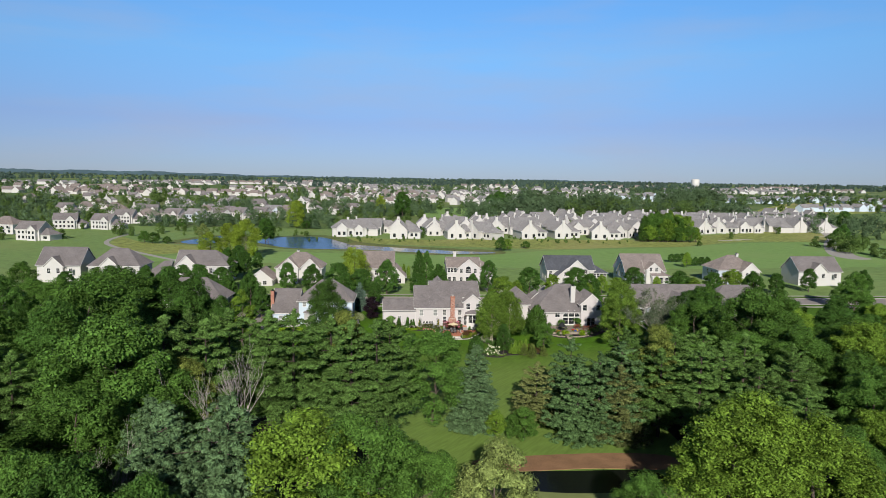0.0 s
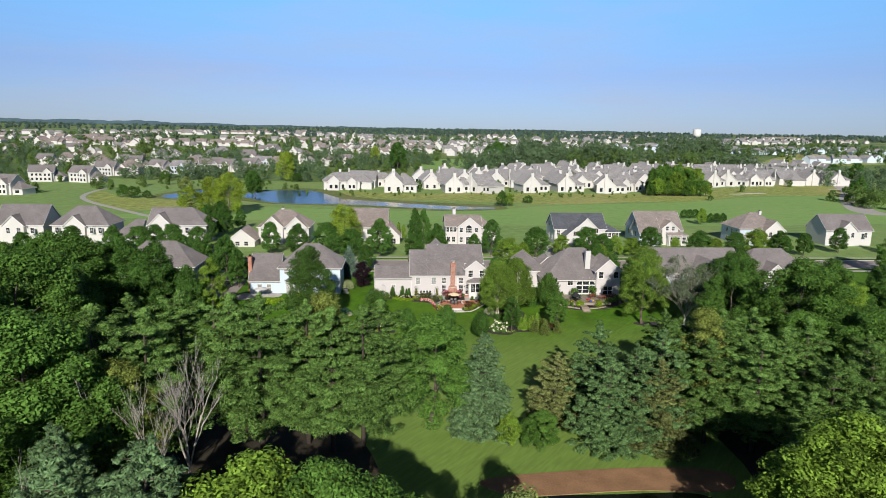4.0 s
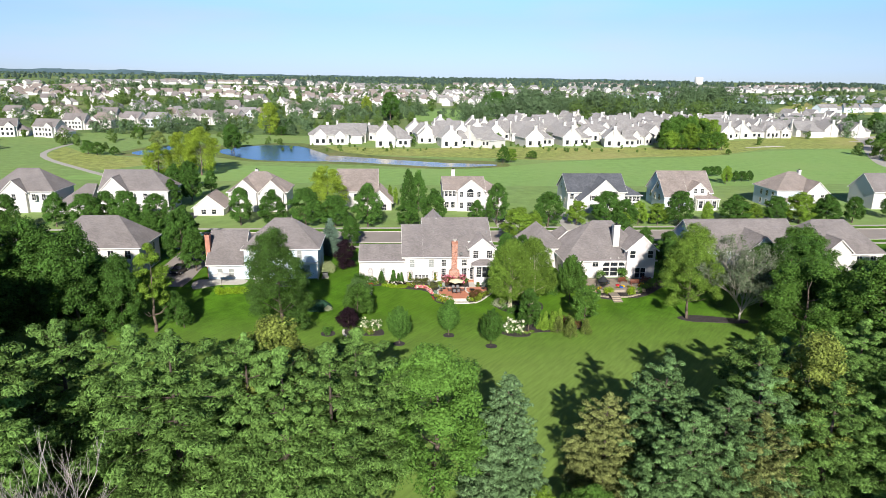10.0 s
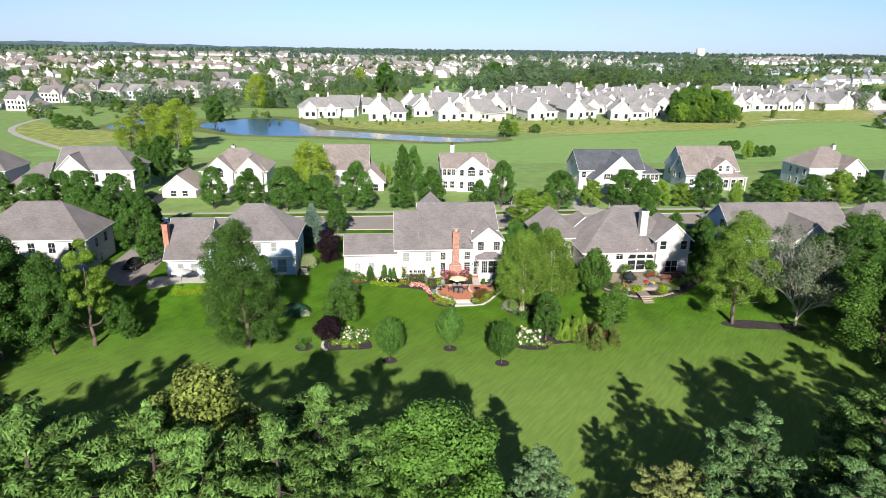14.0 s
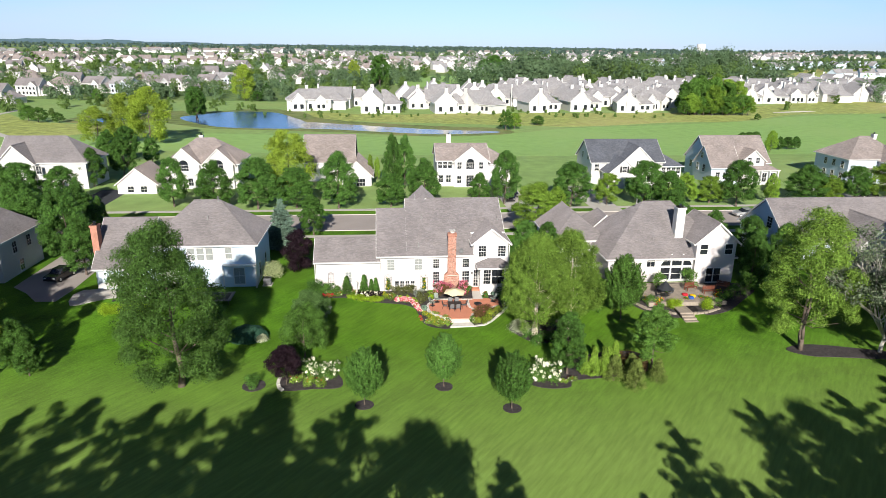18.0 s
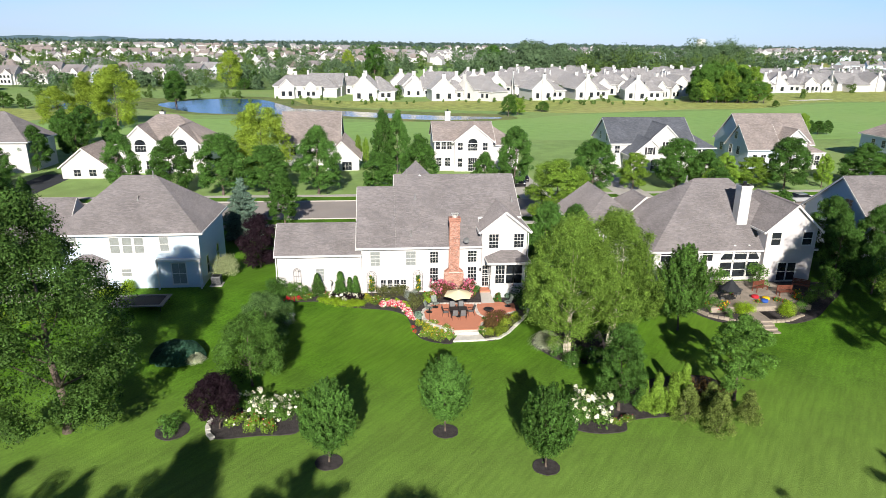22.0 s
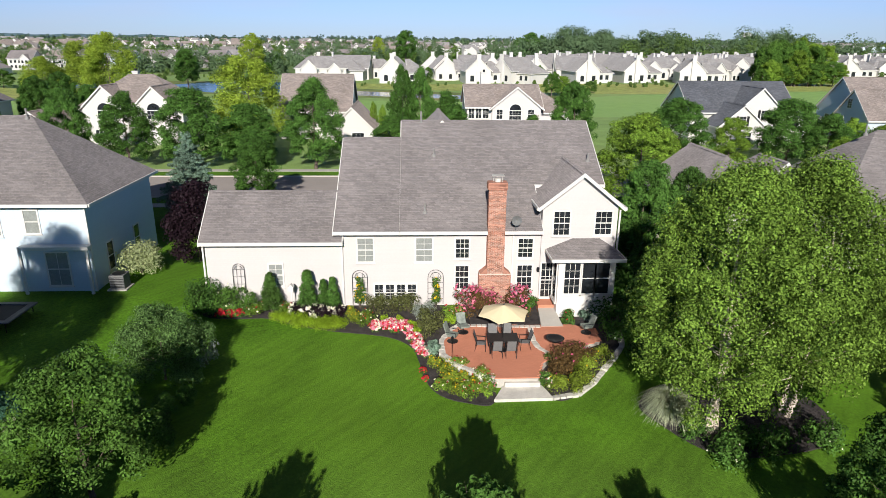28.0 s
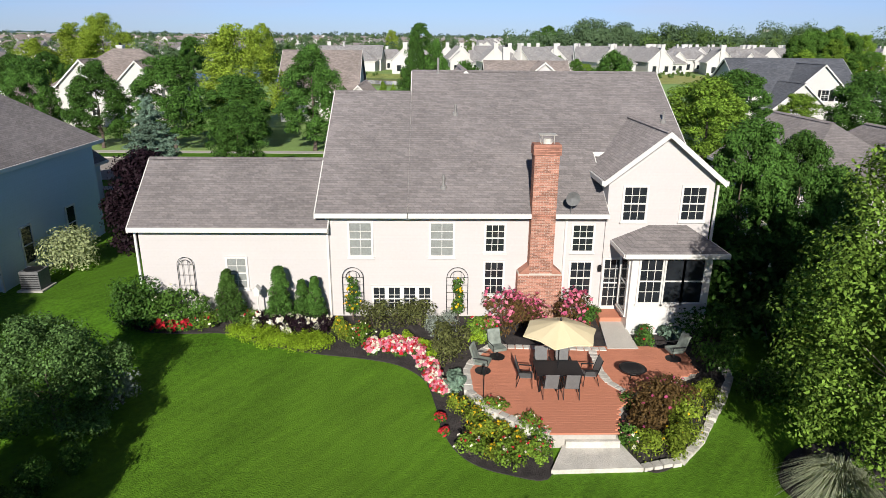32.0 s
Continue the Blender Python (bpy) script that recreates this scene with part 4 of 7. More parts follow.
# the row across the street
b2 = House(-37, 68, "tan-roofed white house with twin arched-window gables", SIDING2, ROOF_TAN, "houses across the street")
b2.wing(-45.8, -30.4, 63.5, 75, 6.2, 0.76, hip=(1, 1))
b2.wing(-44.6, -38.2, 62.5, 70, 6.2, 0.95, axis="y"), b2.wing(-37.2, -31.2, 62.5, 70, 6.2, 0.98, axis="y")
b2.wing(-53.6, -45.9, 58.0, 67, 2.9, 0.8, axis="y")
for x in (-41.4, -34.2):
    b2.window(x - 1.0, 6.0, x + 1.0, 4.8, 62.5, cols=4, rows=2, arch=True)
b2.rowwin((-42.6, -40.2, -35.6, -32.9), 3.2, 1.6, 1.0, 62.5, cols=2, rows=2)
b2.rowwin((-51, -48.4), 2.5, 1.3, 1.2, 58.0, cols=2, rows=2)
b2.chimney(-39.6, -38.8, 69.6, 70.4, 6, 11.4, SIDING2)
b2b = House(-11, 76, "white house with a broad tan hipless roof", SIDING2, ROOF_TAN, "houses across the street")
b2b.wing(-17.2, -5.9, 69.5, 81, 5.3, 0.9, rake=(0.3, 0.3))
b2b.wing(-8.4, -2.0, 64, 76, 3.0, 0.98, axis="y")
b2b.rowwin((-15, -12, -9), 4.6, 3.0, 1.1, 69.5, cols=2, rows=2)
b2b.window(-5.2, 2.6, -3.4, 0.95, 64, cols=3, rows=2)
b2b.window(72, 7, 73.5, 5.2, -5.9, "E")
b3 = House(18, 67, "white two-storey house with central arched-window gable", SIDING, ROOF_TAN, "houses across the street")
b3.wing(12.4, 23.8, 63.2, 73, 6.7, 0.58, rake=(0.3, 0.3))
b3.wing(16.2, 23.6, 62.3, 69, 6.5, 0.8, axis="y", rake=(0.3, -0.3))
b3.wing(23.8, 29.0, 64, 73, 5.8, 0.6, hip=(0, 1))
b3.rowwin((13.1, 14.2, 15.3), 6.6, 5.0, 0.85, 63.2, cols=2, rows=3)
b3.window(18.8, 6.2, 20.6, 4.9, 62.3, cols=4, rows=3, arch=True)
b3.rowwin((17.3, 22.1), 6.4, 5.0, 0.9, 62.3, cols=2, rows=3)
b3.rowwin((13.3, 15.0), 3.4, 1.8, 1.0, 63.2, cols=2, rows=3)
b3.window(18.9, 3.5, 20.5, 1.0, 62.3, cols=4, rows=4)
b3.rowwin((17.3, 22.1), 3.4, 1.8, 0.9, 62.3, cols=2, rows=3)
b3.rowwin((25.6, 27.6), 4.6, 3.2, 0.9, 64, cols=2, rows=3)
b3.chimney(15, 16, 69, 70, 6, 11.6, SIDING2)
b4 = House(55, 68, "white house with slate-blue roof and tall gable", SIDING2, ROOF_SLATE, "houses across the street")
b4.wing(47.8, 64.6, 64.5, 76, 5.9, 0.72, rake=(0.4, 0.3))
b4.wing(53.2, 62.2, 62.4, 70, 5.2, 0.93, axis="y", rake=(0.3, -0.3))
b4.wing(64.6, 69.0, 64.5, 73, 5.0, 0.6, hip=(0, 1))
b4.wing(50.2, 57.0, 59.4, 68, 4.2, 0.85, axis="y")
b4.rowwin((49,), 5.4, 4.0, 1.0, 64.5, cols=2, rows=3)
b4.rowwin((58.4, 60.4), 6.4, 5.0, 1.0, 62.4, cols=2, rows=3, shut=DARK)
b4.rowwin((58.6, 60.6), 3.4, 1.7, 1.0, 62.4, cols=2, rows=3, shut=DARK)
b4.rowwin((64.8, 66.0, 67.2, 68.3), 4.6, 3.3, 0.9, 64.5, cols=2, rows=3)
b4.rowwin((64.8, 66.0, 67.2, 68.3), 2.8, 1.3, 0.9, 64.5, cols=2, rows=3)
b4.window(54.0, 3.4, 55.2, 1.3, 59.4, cols=2, rows=3), b4.rowwin((53.6,), 5.8, 4.5, 1.0, 59.4, cols=2, rows=3, shut=DARK)
b4.rowwin((67.5, 71.5), 7.4, 6.0, 1.0, 47.8, face="W"), b4.rowwin((67.5, 71.5), 3.6, 2.1, 1.0, 47.8, face="W")
b5 = House(79, 68, "pale blue-grey house with stepped gables and porch", SIDING_BLUE, ROOF_TAN, "houses across the street")
b5.wing(75.8, 90.4, 65.0, 77, 5.5, 0.87, rake=(0.3, 0.3))
b5.wing(83.0, 88.2, 63.4, 70, 6.2, 0.85, axis="y", rake=(0.3, -0.3), wall=SIDING2)
b5.wing(84.6, 91.0, 62.3, 68, 4.3, 0.5, hip=(0, 1), wall=SIDING2)
b5.wing(75.2, 81.8, 62.4, 71, 4.9, 0.95, rake=(0.3, 0.3))
b5.rowwin((84.6, 86.6), 7.0, 5.7, 0.9, 63.4, cols=2, rows=3)
b5.rowwin((86, 88, 90), 3.6, 1.6, 1.1, 62.3, cols=2, rows=3)
b5.rowwin((76.8, 78.6, 80.4), 3.8, 2.2, 1.0, 62.4, cols=2, rows=3)
b5.window(65.5, 5.0, 66.6, 3.4, 75.2, "W"), b5.window(68.5, 5.0, 69.6, 3.4, 75.2, "W"), b5.window(67.0, 7.8, 68.0, 6.4, 75.2, "W"), b5.window(73.2, 4.8, 74.4, 3.2, 75.8, "W")
for x in (84.9, 87, 89, 91):
    b5.put("porch_post", Geo().box(x - 0.12, 61.6, 0.6, x + 0.12, 61.84, 4.1), TRIM)
b1 = House(-74, 68, "white house with grey-brown roof and broad front gable", SIDING2, ROOF, "houses across the street")
b1.wing(-79, -61.6, 63.5, 74, 6.6, 0.85, rake=(0.3, 0.3), hip=(0, 1))
b1.wing(-78.5, -71.5, 62.3, 69, 6.4, 1.0, axis="y")
b1.wing(-89, -81, 61, 72, 3.2, 0.8, hip=(1, 0))
b1.rowwin((-77, -70.5, -67), 6.0, 4.4, 1.0, 62.3, cols=2, rows=3), b1.rowwin((-79, -75, -70, -66.5), 3.2, 1.6, 1.0, 62.3, cols=2, rows=3)
b0 = House(-96, 68, "large white house with hipped grey roof", SIDING2, ROOF, "houses across the street")
b0.wing(-107, -90.5, 63, 74, 6.5, 0.9, hip=(1, 1)), b0.wing(-103, -97, 62, 69, 6.3, 0.95, axis="y")
b0.rowwin((-105, -100, -95, -92.5), 5.9, 4.3, 1.0, 62, cols=2, rows=3)
b6 = House(114, 68, "pale house with tan hipped roof", SIDING_BLUE, ROOF_TAN, "houses across the street")
b6.wing(109.5, 124.0, 64, 76, 6.4, 0.72, hip=(1, 1)), b6.wing(117.0, 123.4, 61.6, 70, 6.0, 0.9, axis="y", wall=SIDING2), b6.wing(110.0, 117.0, 62.6, 66, 3.4, 0.5, hip=(1, 0))
b6.rowwin((118.7, 121.7), 5.5, 4.0, 1.0, 61.6, cols=2, rows=3), b6.rowwin((118.7, 121.7), 3.0, 1.4, 1.1, 61.6, cols=2, rows=3), b6.rowwin((111.6, 113.6, 115.6), 3.0, 1.3, 1.0, 62.6, cols=2, rows=3)
for y in (66, 69, 72):
    b6.window(y - 0.5, 5.6, y + 0.5, 4.1, 109.5, "W"), b6.window(y - 0.5, 2.9, y + 0.5, 1.3, 109.5, "W")
b6.chimney(118.4, 119.2, 69, 70, 6, 11.6, SIDING2)
b7 = House(147, 68, "white house with grey gable roof", SIDING2, ROOF, "houses across the street")
b7.wing(139, 155, 63.5, 74, 6.0, 0.85), b7.wing(143, 149, 62.4, 69, 5.8, 0.95, axis="y")
b7.rowwin((144.5, 147.5, 152), 5.3, 3.8, 1.0, 62.4, cols=2, rows=3)
bl = House(-116, 70, "white house with tall brown gable roof", SIDING2, ROOF, "houses across the street")
bl.wing(-124, -110, 64, 75, 6.4, 0.95), bl.wing(-121, -115, 62.6, 70, 6.2, 0.95, axis="y")
bl.rowwin((-119.5, -116.5, -112.5), 5.6, 4.0, 1.0, 62.6, cols=2, rows=3)


# ---- cottages beyond the pond and the far town: built once, then repeated ----


def small_house(kind, wall, roof, label, group, lite=1):
    h = House(0, 0, label, wall, roof, group)
    h.o.z, h.lite = 0.0, lite
    h.root.location = (0, 0, 0)
    if kind == 0:      # gable to the front with a side wing and a chimney
        h.wing(-4.5, 4.5, -6, 8, 4.2, 0.95, axis="y")
        h.wing(4.5, 11, -3, 7, 3.6, 0.7, hip=(0, 1))
        h.rowwin((-2.2, 0, 2.2), 2.8, 0.8, 1.4, -6, far=True), h.rowwin((0,), 5.6, 4.4, 1.4, -6, far=True), h.rowwin((6.5, 8.8), 2.8, 1.2, 1.3, -3, far=True)
        h.chimney(-0.7, 0.7, -6.6, -6, 0, 10, wall)
    elif kind == 1:    # long hipped block with two gables
        h.wing(-9, 9, -4, 6, 4.6, 0.75, hip=(1, 1))
        h.wing(-7, -1.5, -6, 2, 4.4, 0.95, axis="y"), h.wing(2.5, 7, -5.2, 2, 4.0, 0.9, axis="y")
        h.rowwin((-5.6, -3), 2.8, 1.0, 1.4, -6, far=True), h.rowwin((3.8, 5.8), 2.6, 1.0, 1.2, -5.2, far=True), h.rowwin((0.4,), 2.8, 0.6, 1.3, -4, far=True)
        h.chimney(-1.2, 0, 1, 2.2, 3, 10, wall)
    elif kind == 2:    # two-storey block
        h.wing(-7, 7, -5, 5, 6.0, 0.8, rake=(0.4, 0.4))
        h.wing(1.0, 6.0, -6.6, 0, 5.6, 1.0, axis="y"), h.wing(7, 12.5, -4, 5, 3.2, 0.7, hip=(0, 1))
        h.rowwin((-5, -2.6, -0.4), 5.2, 3.8, 1.2, -5, far=True), h.rowwin((-5, -2.6, -0.4), 2.6, 1.0, 1.2, -5, far=True)
        h.rowwin((2.4, 4.6), 5.2, 3.8, 1.2, -6.6, far=True), h.rowwin((2.4, 4.6), 2.6, 1.0, 1.2, -6.6, far=True), h.rowwin((9.6,), 2.4, 1.0, 2.2, -4, far=True)
    else:              # hipped two-storey block
        h.wing(-7.5, 7.5, -5, 6, 5.8, 0.8, hip=(1, 1))
        h.wing(-6.5, -1, -6.2, 0, 5.4, 0.9, axis="y")
        h.rowwin((-5, -2.6, 1.5, 5), 5.0, 3.6, 1.2, -6.2, far=True), h.rowwin((-5, -2.6), 2.5, 1.0, 1.2, -6.2, far=True), h.rowwin((1.5, 5), 2.5, 1.0, 1.2, -5, far=True)
    return h.root


templates = [small_house(0, SIDING2, ROOF_GREY, "white cottage with grey roof and front chimney", "cottages beyond the pond"),
             small_house(1, SIDING2, ROOF_GREY, "white cottage with grey roof and two gables", "cottages beyond the pond"),
             small_house(2, SIDING2, ROOF, "pale two-storey house with brown roof", "houses of the far town"),
             small_house(3, SIDING2, ROOF_TAN, "pale house with hipped tan roof", "houses of the far town"),
             small_house(2, SIDING_BLUE, ROOF_GREY, "grey two-storey house with grey roof", "houses of the far town"),
             small_house(2, SIDING2, ROOF, "distant pale two-storey house with brown roof", "houses of the far town", 2),
             small_house(3, SIDING2, ROOF_TAN, "distant pale house with hipped tan roof", "houses of the far town", 2),
             small_house(0, SIDING2, ROOF_GREY, "distant white house with grey roof", "houses of the far town", 2)]
rh_rand = random.Random(4)
# cottages: x, y, kind, turn of those along the pond; then rows behind, each further off
spots = [(-36, 251, 1, 8), (-4, 240, 0, -6), (30, 241, 0, 4), (46, 243, 0, -50), (76, 246, 0, 10), (99, 252, 0, 6), (124, 247, 0, -12), (140, 256, 1, 20),
         (213, 296, 0, 15), (233, 305, 0, -30), (256, 308, 1, 0), (282, 328, 0, 30), (304, 346, 1, -20)]
for row, (y, x0, x1, step) in enumerate(((268, -24, 22, 22), (276, 40, 170, 20), (296, 14, 190, 20), (318, 62, 320, 20), (342, 34, 330, 20), (368, 92, 345, 21), (396, 100, 372, 21), (426, 150, 390, 22), (462, 200, 420, 24), (505, 230, 460, 27))):
    x = x0
    while x < x1:
        spots.append((x + rh_rand.uniform(-2, 2), y + rh_rand.uniform(-4, 4), rh_rand.choice((0, 0, 1) if row < 3 else (7, 7, 0, 7)), rh_rand.choice((0, 0, 90, -90, 180, 30)) + rh_rand.uniform(-8, 8)))
        x += step * rh_rand.uniform(0.86, 1.14)
# the town to the north-west: those along the golf course one by one
for x, y in ((-200, 284), (-209, 338), (-196, 346), (-182, 364), (-164, 360), (-153, 388), (-138, 390), (-123, 404), (-108, 438), (-226, 286), (-301, 436), (-296, 460), (-311, 520), (-268, 455), (-252, 470), (-279, 560), (-256, 570), (-217, 505), (-190, 478), (-205, 586), (-150, 520), (-94, 505), (-68, 482), (-52, 498), (-34, 566), (-18, 640), (-240, 400), (-222, 420)):
    spots.append((x, y, rh_rand.choice((2, 3, 4, 2) if y < 400 else (5, 6, 7, 5)), rh_rand.uniform(-35, 35)))
for y, x0, x1, step in ((610, -480, -60, 44), (660, -520, 40, 48), (720, -560, 120, 52)):
    x = x0
    while x < x1:
        if rh_rand.random() < 0.8:
            spots.append((x, y + rh_rand.uniform(-16, 16), rh_rand.choice((5, 6, 7)), rh_rand.uniform(-60, 60)))
        x += step * rh_rand.uniform(0.8, 1.25)
for x, y in ((-165, 190), (-200, 225), (-232, 250)):
    spots.append((x - 40, y + 20, rh_rand.choice((2, 3)), rh_rand.uniform(-40, 20)))


def far_houses(name, n, x0, x1, y0, y1, wall, roof, label, seed):
    """Houses past counting, each a gabled block with a lower wing, in streets."""
    r = random.Random(seed)
    walls, roofs = Geo(), Geo()
    streets = [(r.uniform(x0, x1), r.uniform(y0, y1), r.uniform(-0.25, 0.25)) for _ in range(max(1, n // 7))]
    for i in range(n):
        sx, sy, sl = streets[i % len(streets)]
        x = sx + (i // len(streets) - 3) * 23 + r.uniform(-4, 4)
        y = sy + (x - sx) * sl + r.uniform(-7, 7)
        m = pose(x, y, gz(y), 0, 0, r.choice((0, 90)) + r.uniform(-25, 25))
        for w, d, e, k, ox in ((r.uniform(6, 8), r.uniform(5, 6), r.uniform(4.5, 6.2), 0.8, 0), (4, 4.5, 3.4, 0.8, 9)):
            top = e + k * d
            pts = [m @ Vector(p) for p in ((ox - w, -d, -1), (ox + w, -d, -1), (ox + w, d, -1), (ox - w, d, -1), (ox - w, -d, e), (ox + w, -d, e), (ox + w, d, e), (ox - w, d, e), (ox - w, 0, top), (ox + w, 0, top))]
            walls.add(pts, [(0, 1, 5, 4), (2, 3, 7, 6), (1, 2, 6, 9, 5), (3, 0, 4, 8, 7)])
            f, q = 1.07, 0.12
            up = [m @ Vector(p) for p in ((ox - w * f, -d * f, e - 0.3 + q), (ox + w * f, -d * f, e - 0.3 + q), (ox + w * f, 0, top + q), (ox - w * f, 0, top + q), (ox + w * f, d * f, e - 0.3 + q), (ox - w * f, d * f, e - 0.3 + q))]
            roofs.add(up, [(0, 1, 2, 3), (4, 5, 3, 2)])
    ob = tagged(new(name, walls.mesh(name, wall)), label, "houses", "", "stuff")
    part("roofs", roofs, roof, ob, "", "stuff")


far_houses("distant_houses", 105, -620, 140, 760, 1050, SIDING2, ROOF_TAN, "rows of pale houses far across the town", 1)
far_houses("remote_houses", 150, -800, 900, 1000, 1500, SIDING2, ROOF_GREY, "remote white houses near the horizon", 2)
far_houses("outlying_houses", 70, 380, 1000, 620, 1000, SIDING_SKYLIT, ROOF_GREY, "outlying white houses beyond the trees", 3)
far_houses("horizon_houses", 90, -900, 1500, 1500, 2100, SIDING2, ROOF_TAN, "scattered specks of houses by the horizon", 4)
far_houses("central_houses", 60, -20, 260, 660, 1000, SIDING2, ROOF_GREY, "white houses behind the park lawn", 5)
for x, y, k, a in spots:
    k_ = 1.18 if k < 2 or (k == 7 and y < 420 and x > 40) else 1.0
    copy_thing(templates[k], pose(x, y, gz(y), 0, 0, a) @ Matrix.Diagonal((k_, k_, k_, 1)))
for tpl, (x, y) in zip(templates, ((18, 262), (-14, 275), (-150, 410), (-175, 420), (-120, 440), (-160, 560), (-100, 560), (-240, 520))):
    tpl.location = (x, y, gz(y))

# water tower on the horizon
tower = root("water_tower", 784, 1512, gz(1512), "white water tower above distant trees", "tower")
part("column", Geo().lathe(0, 0, [(8, 0), (5, 3), (4.5, 10), (7, 13)], 16), TRIM, tower)
part("tank", smooth(Geo().lathe(0, 0, [(6, 11), (9.6, 14), (10.4, 16), (10.4, 29), (9.4, 31), (0.5, 32)], 24).mesh("tank", TRIM)), None, tower)
# the last wooded ridge: a backdrop whose distance haze is painted on and glows
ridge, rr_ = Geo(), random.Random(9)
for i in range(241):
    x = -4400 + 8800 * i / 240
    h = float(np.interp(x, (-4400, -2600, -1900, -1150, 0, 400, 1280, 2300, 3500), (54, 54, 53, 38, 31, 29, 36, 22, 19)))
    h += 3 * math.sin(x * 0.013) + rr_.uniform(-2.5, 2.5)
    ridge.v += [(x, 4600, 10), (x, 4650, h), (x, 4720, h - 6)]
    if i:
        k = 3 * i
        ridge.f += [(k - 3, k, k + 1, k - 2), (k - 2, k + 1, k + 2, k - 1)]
tagged(new("backdrop", ridge.mesh("backdrop", HAZE)), "far ridge backdrop, blue haze put in its colour and glow", "backdrop", "", "structure")

# ---- plants: a leaf cloud is many small tilted leaf blades ----


def blades(pts, out, size, r, slim=0.55, up=0.35):
    """Vertices and faces of leaf blades at pts; out: the way they face, roughly."""
    n = len(pts)
    nrm = out + r.normal(0, 0.38, (n, 3)) + np.array((0, 0, up))
    nrm /= np.linalg.norm(nrm, axis=1)[:, None] + 1e-9
    t = np.cross(nrm, r.normal(0, 1, (n, 3)))
    t /= np.linalg.norm(t, axis=1)[:, None] + 1e-9
    b = np.cross(nrm, t)
    s = size * r.uniform(0.6, 1.35, (n, 1))
    v = np.stack([pts - t * s, pts - b * s * slim + nrm * s * 0.12, pts + t * s, pts + b * s * slim + nrm * s * 0.12], 1).reshape(-1, 3)
    return v, np.arange(4 * n).reshape(-1, 4)


def quads(name, v, f, mat):
    me = bpy.data.meshes.new(name)
    me.vertices.add(len(v)), me.loops.add(f.size), me.polygons.add(len(f))
    me.vertices.foreach_set("co", np.ascontiguousarray(v, np.float32).ravel())
    me.loops.foreach_set("vertex_index", np.ascontiguousarray(f, np.int32).ravel())
    me.polygons.foreach_set("loop_start", np.arange(0, f.size, 4, dtype=np.int32))
    me.materials.append(mat)
    me.update(calc_edges=True)
    return me


def clumps(centres, radii, per, size, r, squash=0.8, slim=0.55, up=0.35):
    """Leaf blades over the skins of many small clumps."""
    n = len(centres)
    d = r.normal(0, 1, (n * per, 3))
    d[:, 2] = d[:, 2] * 0.85 + 0.3
    d /= np.linalg.norm(d, axis=1)[:, None]
    c, q = np.repeat(centres, per, 0), np.repeat(radii, per)[:, None]
    p = c + d * q * r.uniform(0.65, 1.08, (n * per, 1)) * np.array((1, 1, squash))
    return blades(p, d * np.array((1, 1, 1.0 if squash > 0.4 else 2.0)), size, r, slim, up)


def limbs(g, r, base, height, spread, count, r0, lift=0.5):
    """A tapered, slightly crooked trunk with limbs."""
    p, k = Vector(base), 7
    pts = [p]
    for i in range(k):
        p = p + Vector((r.normal(0, 0.012) * height, r.normal(0, 0.012) * height, height / k))
        pts.append(p)
    for i in range(k):
        g.tube(pts[i], pts[i + 1], r0 * (1 - i / k * 0.85) * (1.35 if i == 0 else 1), r0 * (1 - (i + 1) / k * 0.85), 8)
    for i in range(count):
        z = r.uniform(0.3, 0.92)
        a = r.uniform(0, 6.2832)
        s = pts[min(int(z * k), k)]
        e = s + Vector((math.cos(a) * spread * r.uniform(0.5, 0.95) * (1.15 - z * 0.7), math.sin(a) * spread * r.uniform(0.5, 0.95) * (1.15 - z * 0.7), height * lift * r.uniform(0.1, 0.4)))
        m = (s + e) / 2 + Vector((0, 0, -0.04 * height * r.random()))
        q = r0 * (1 - z * 0.8) * 0.5
        g.tube(s, m, q, q * 0.7, 5), g.tube(m, e, q * 0.7, q * 0.25, 5)
    return pts


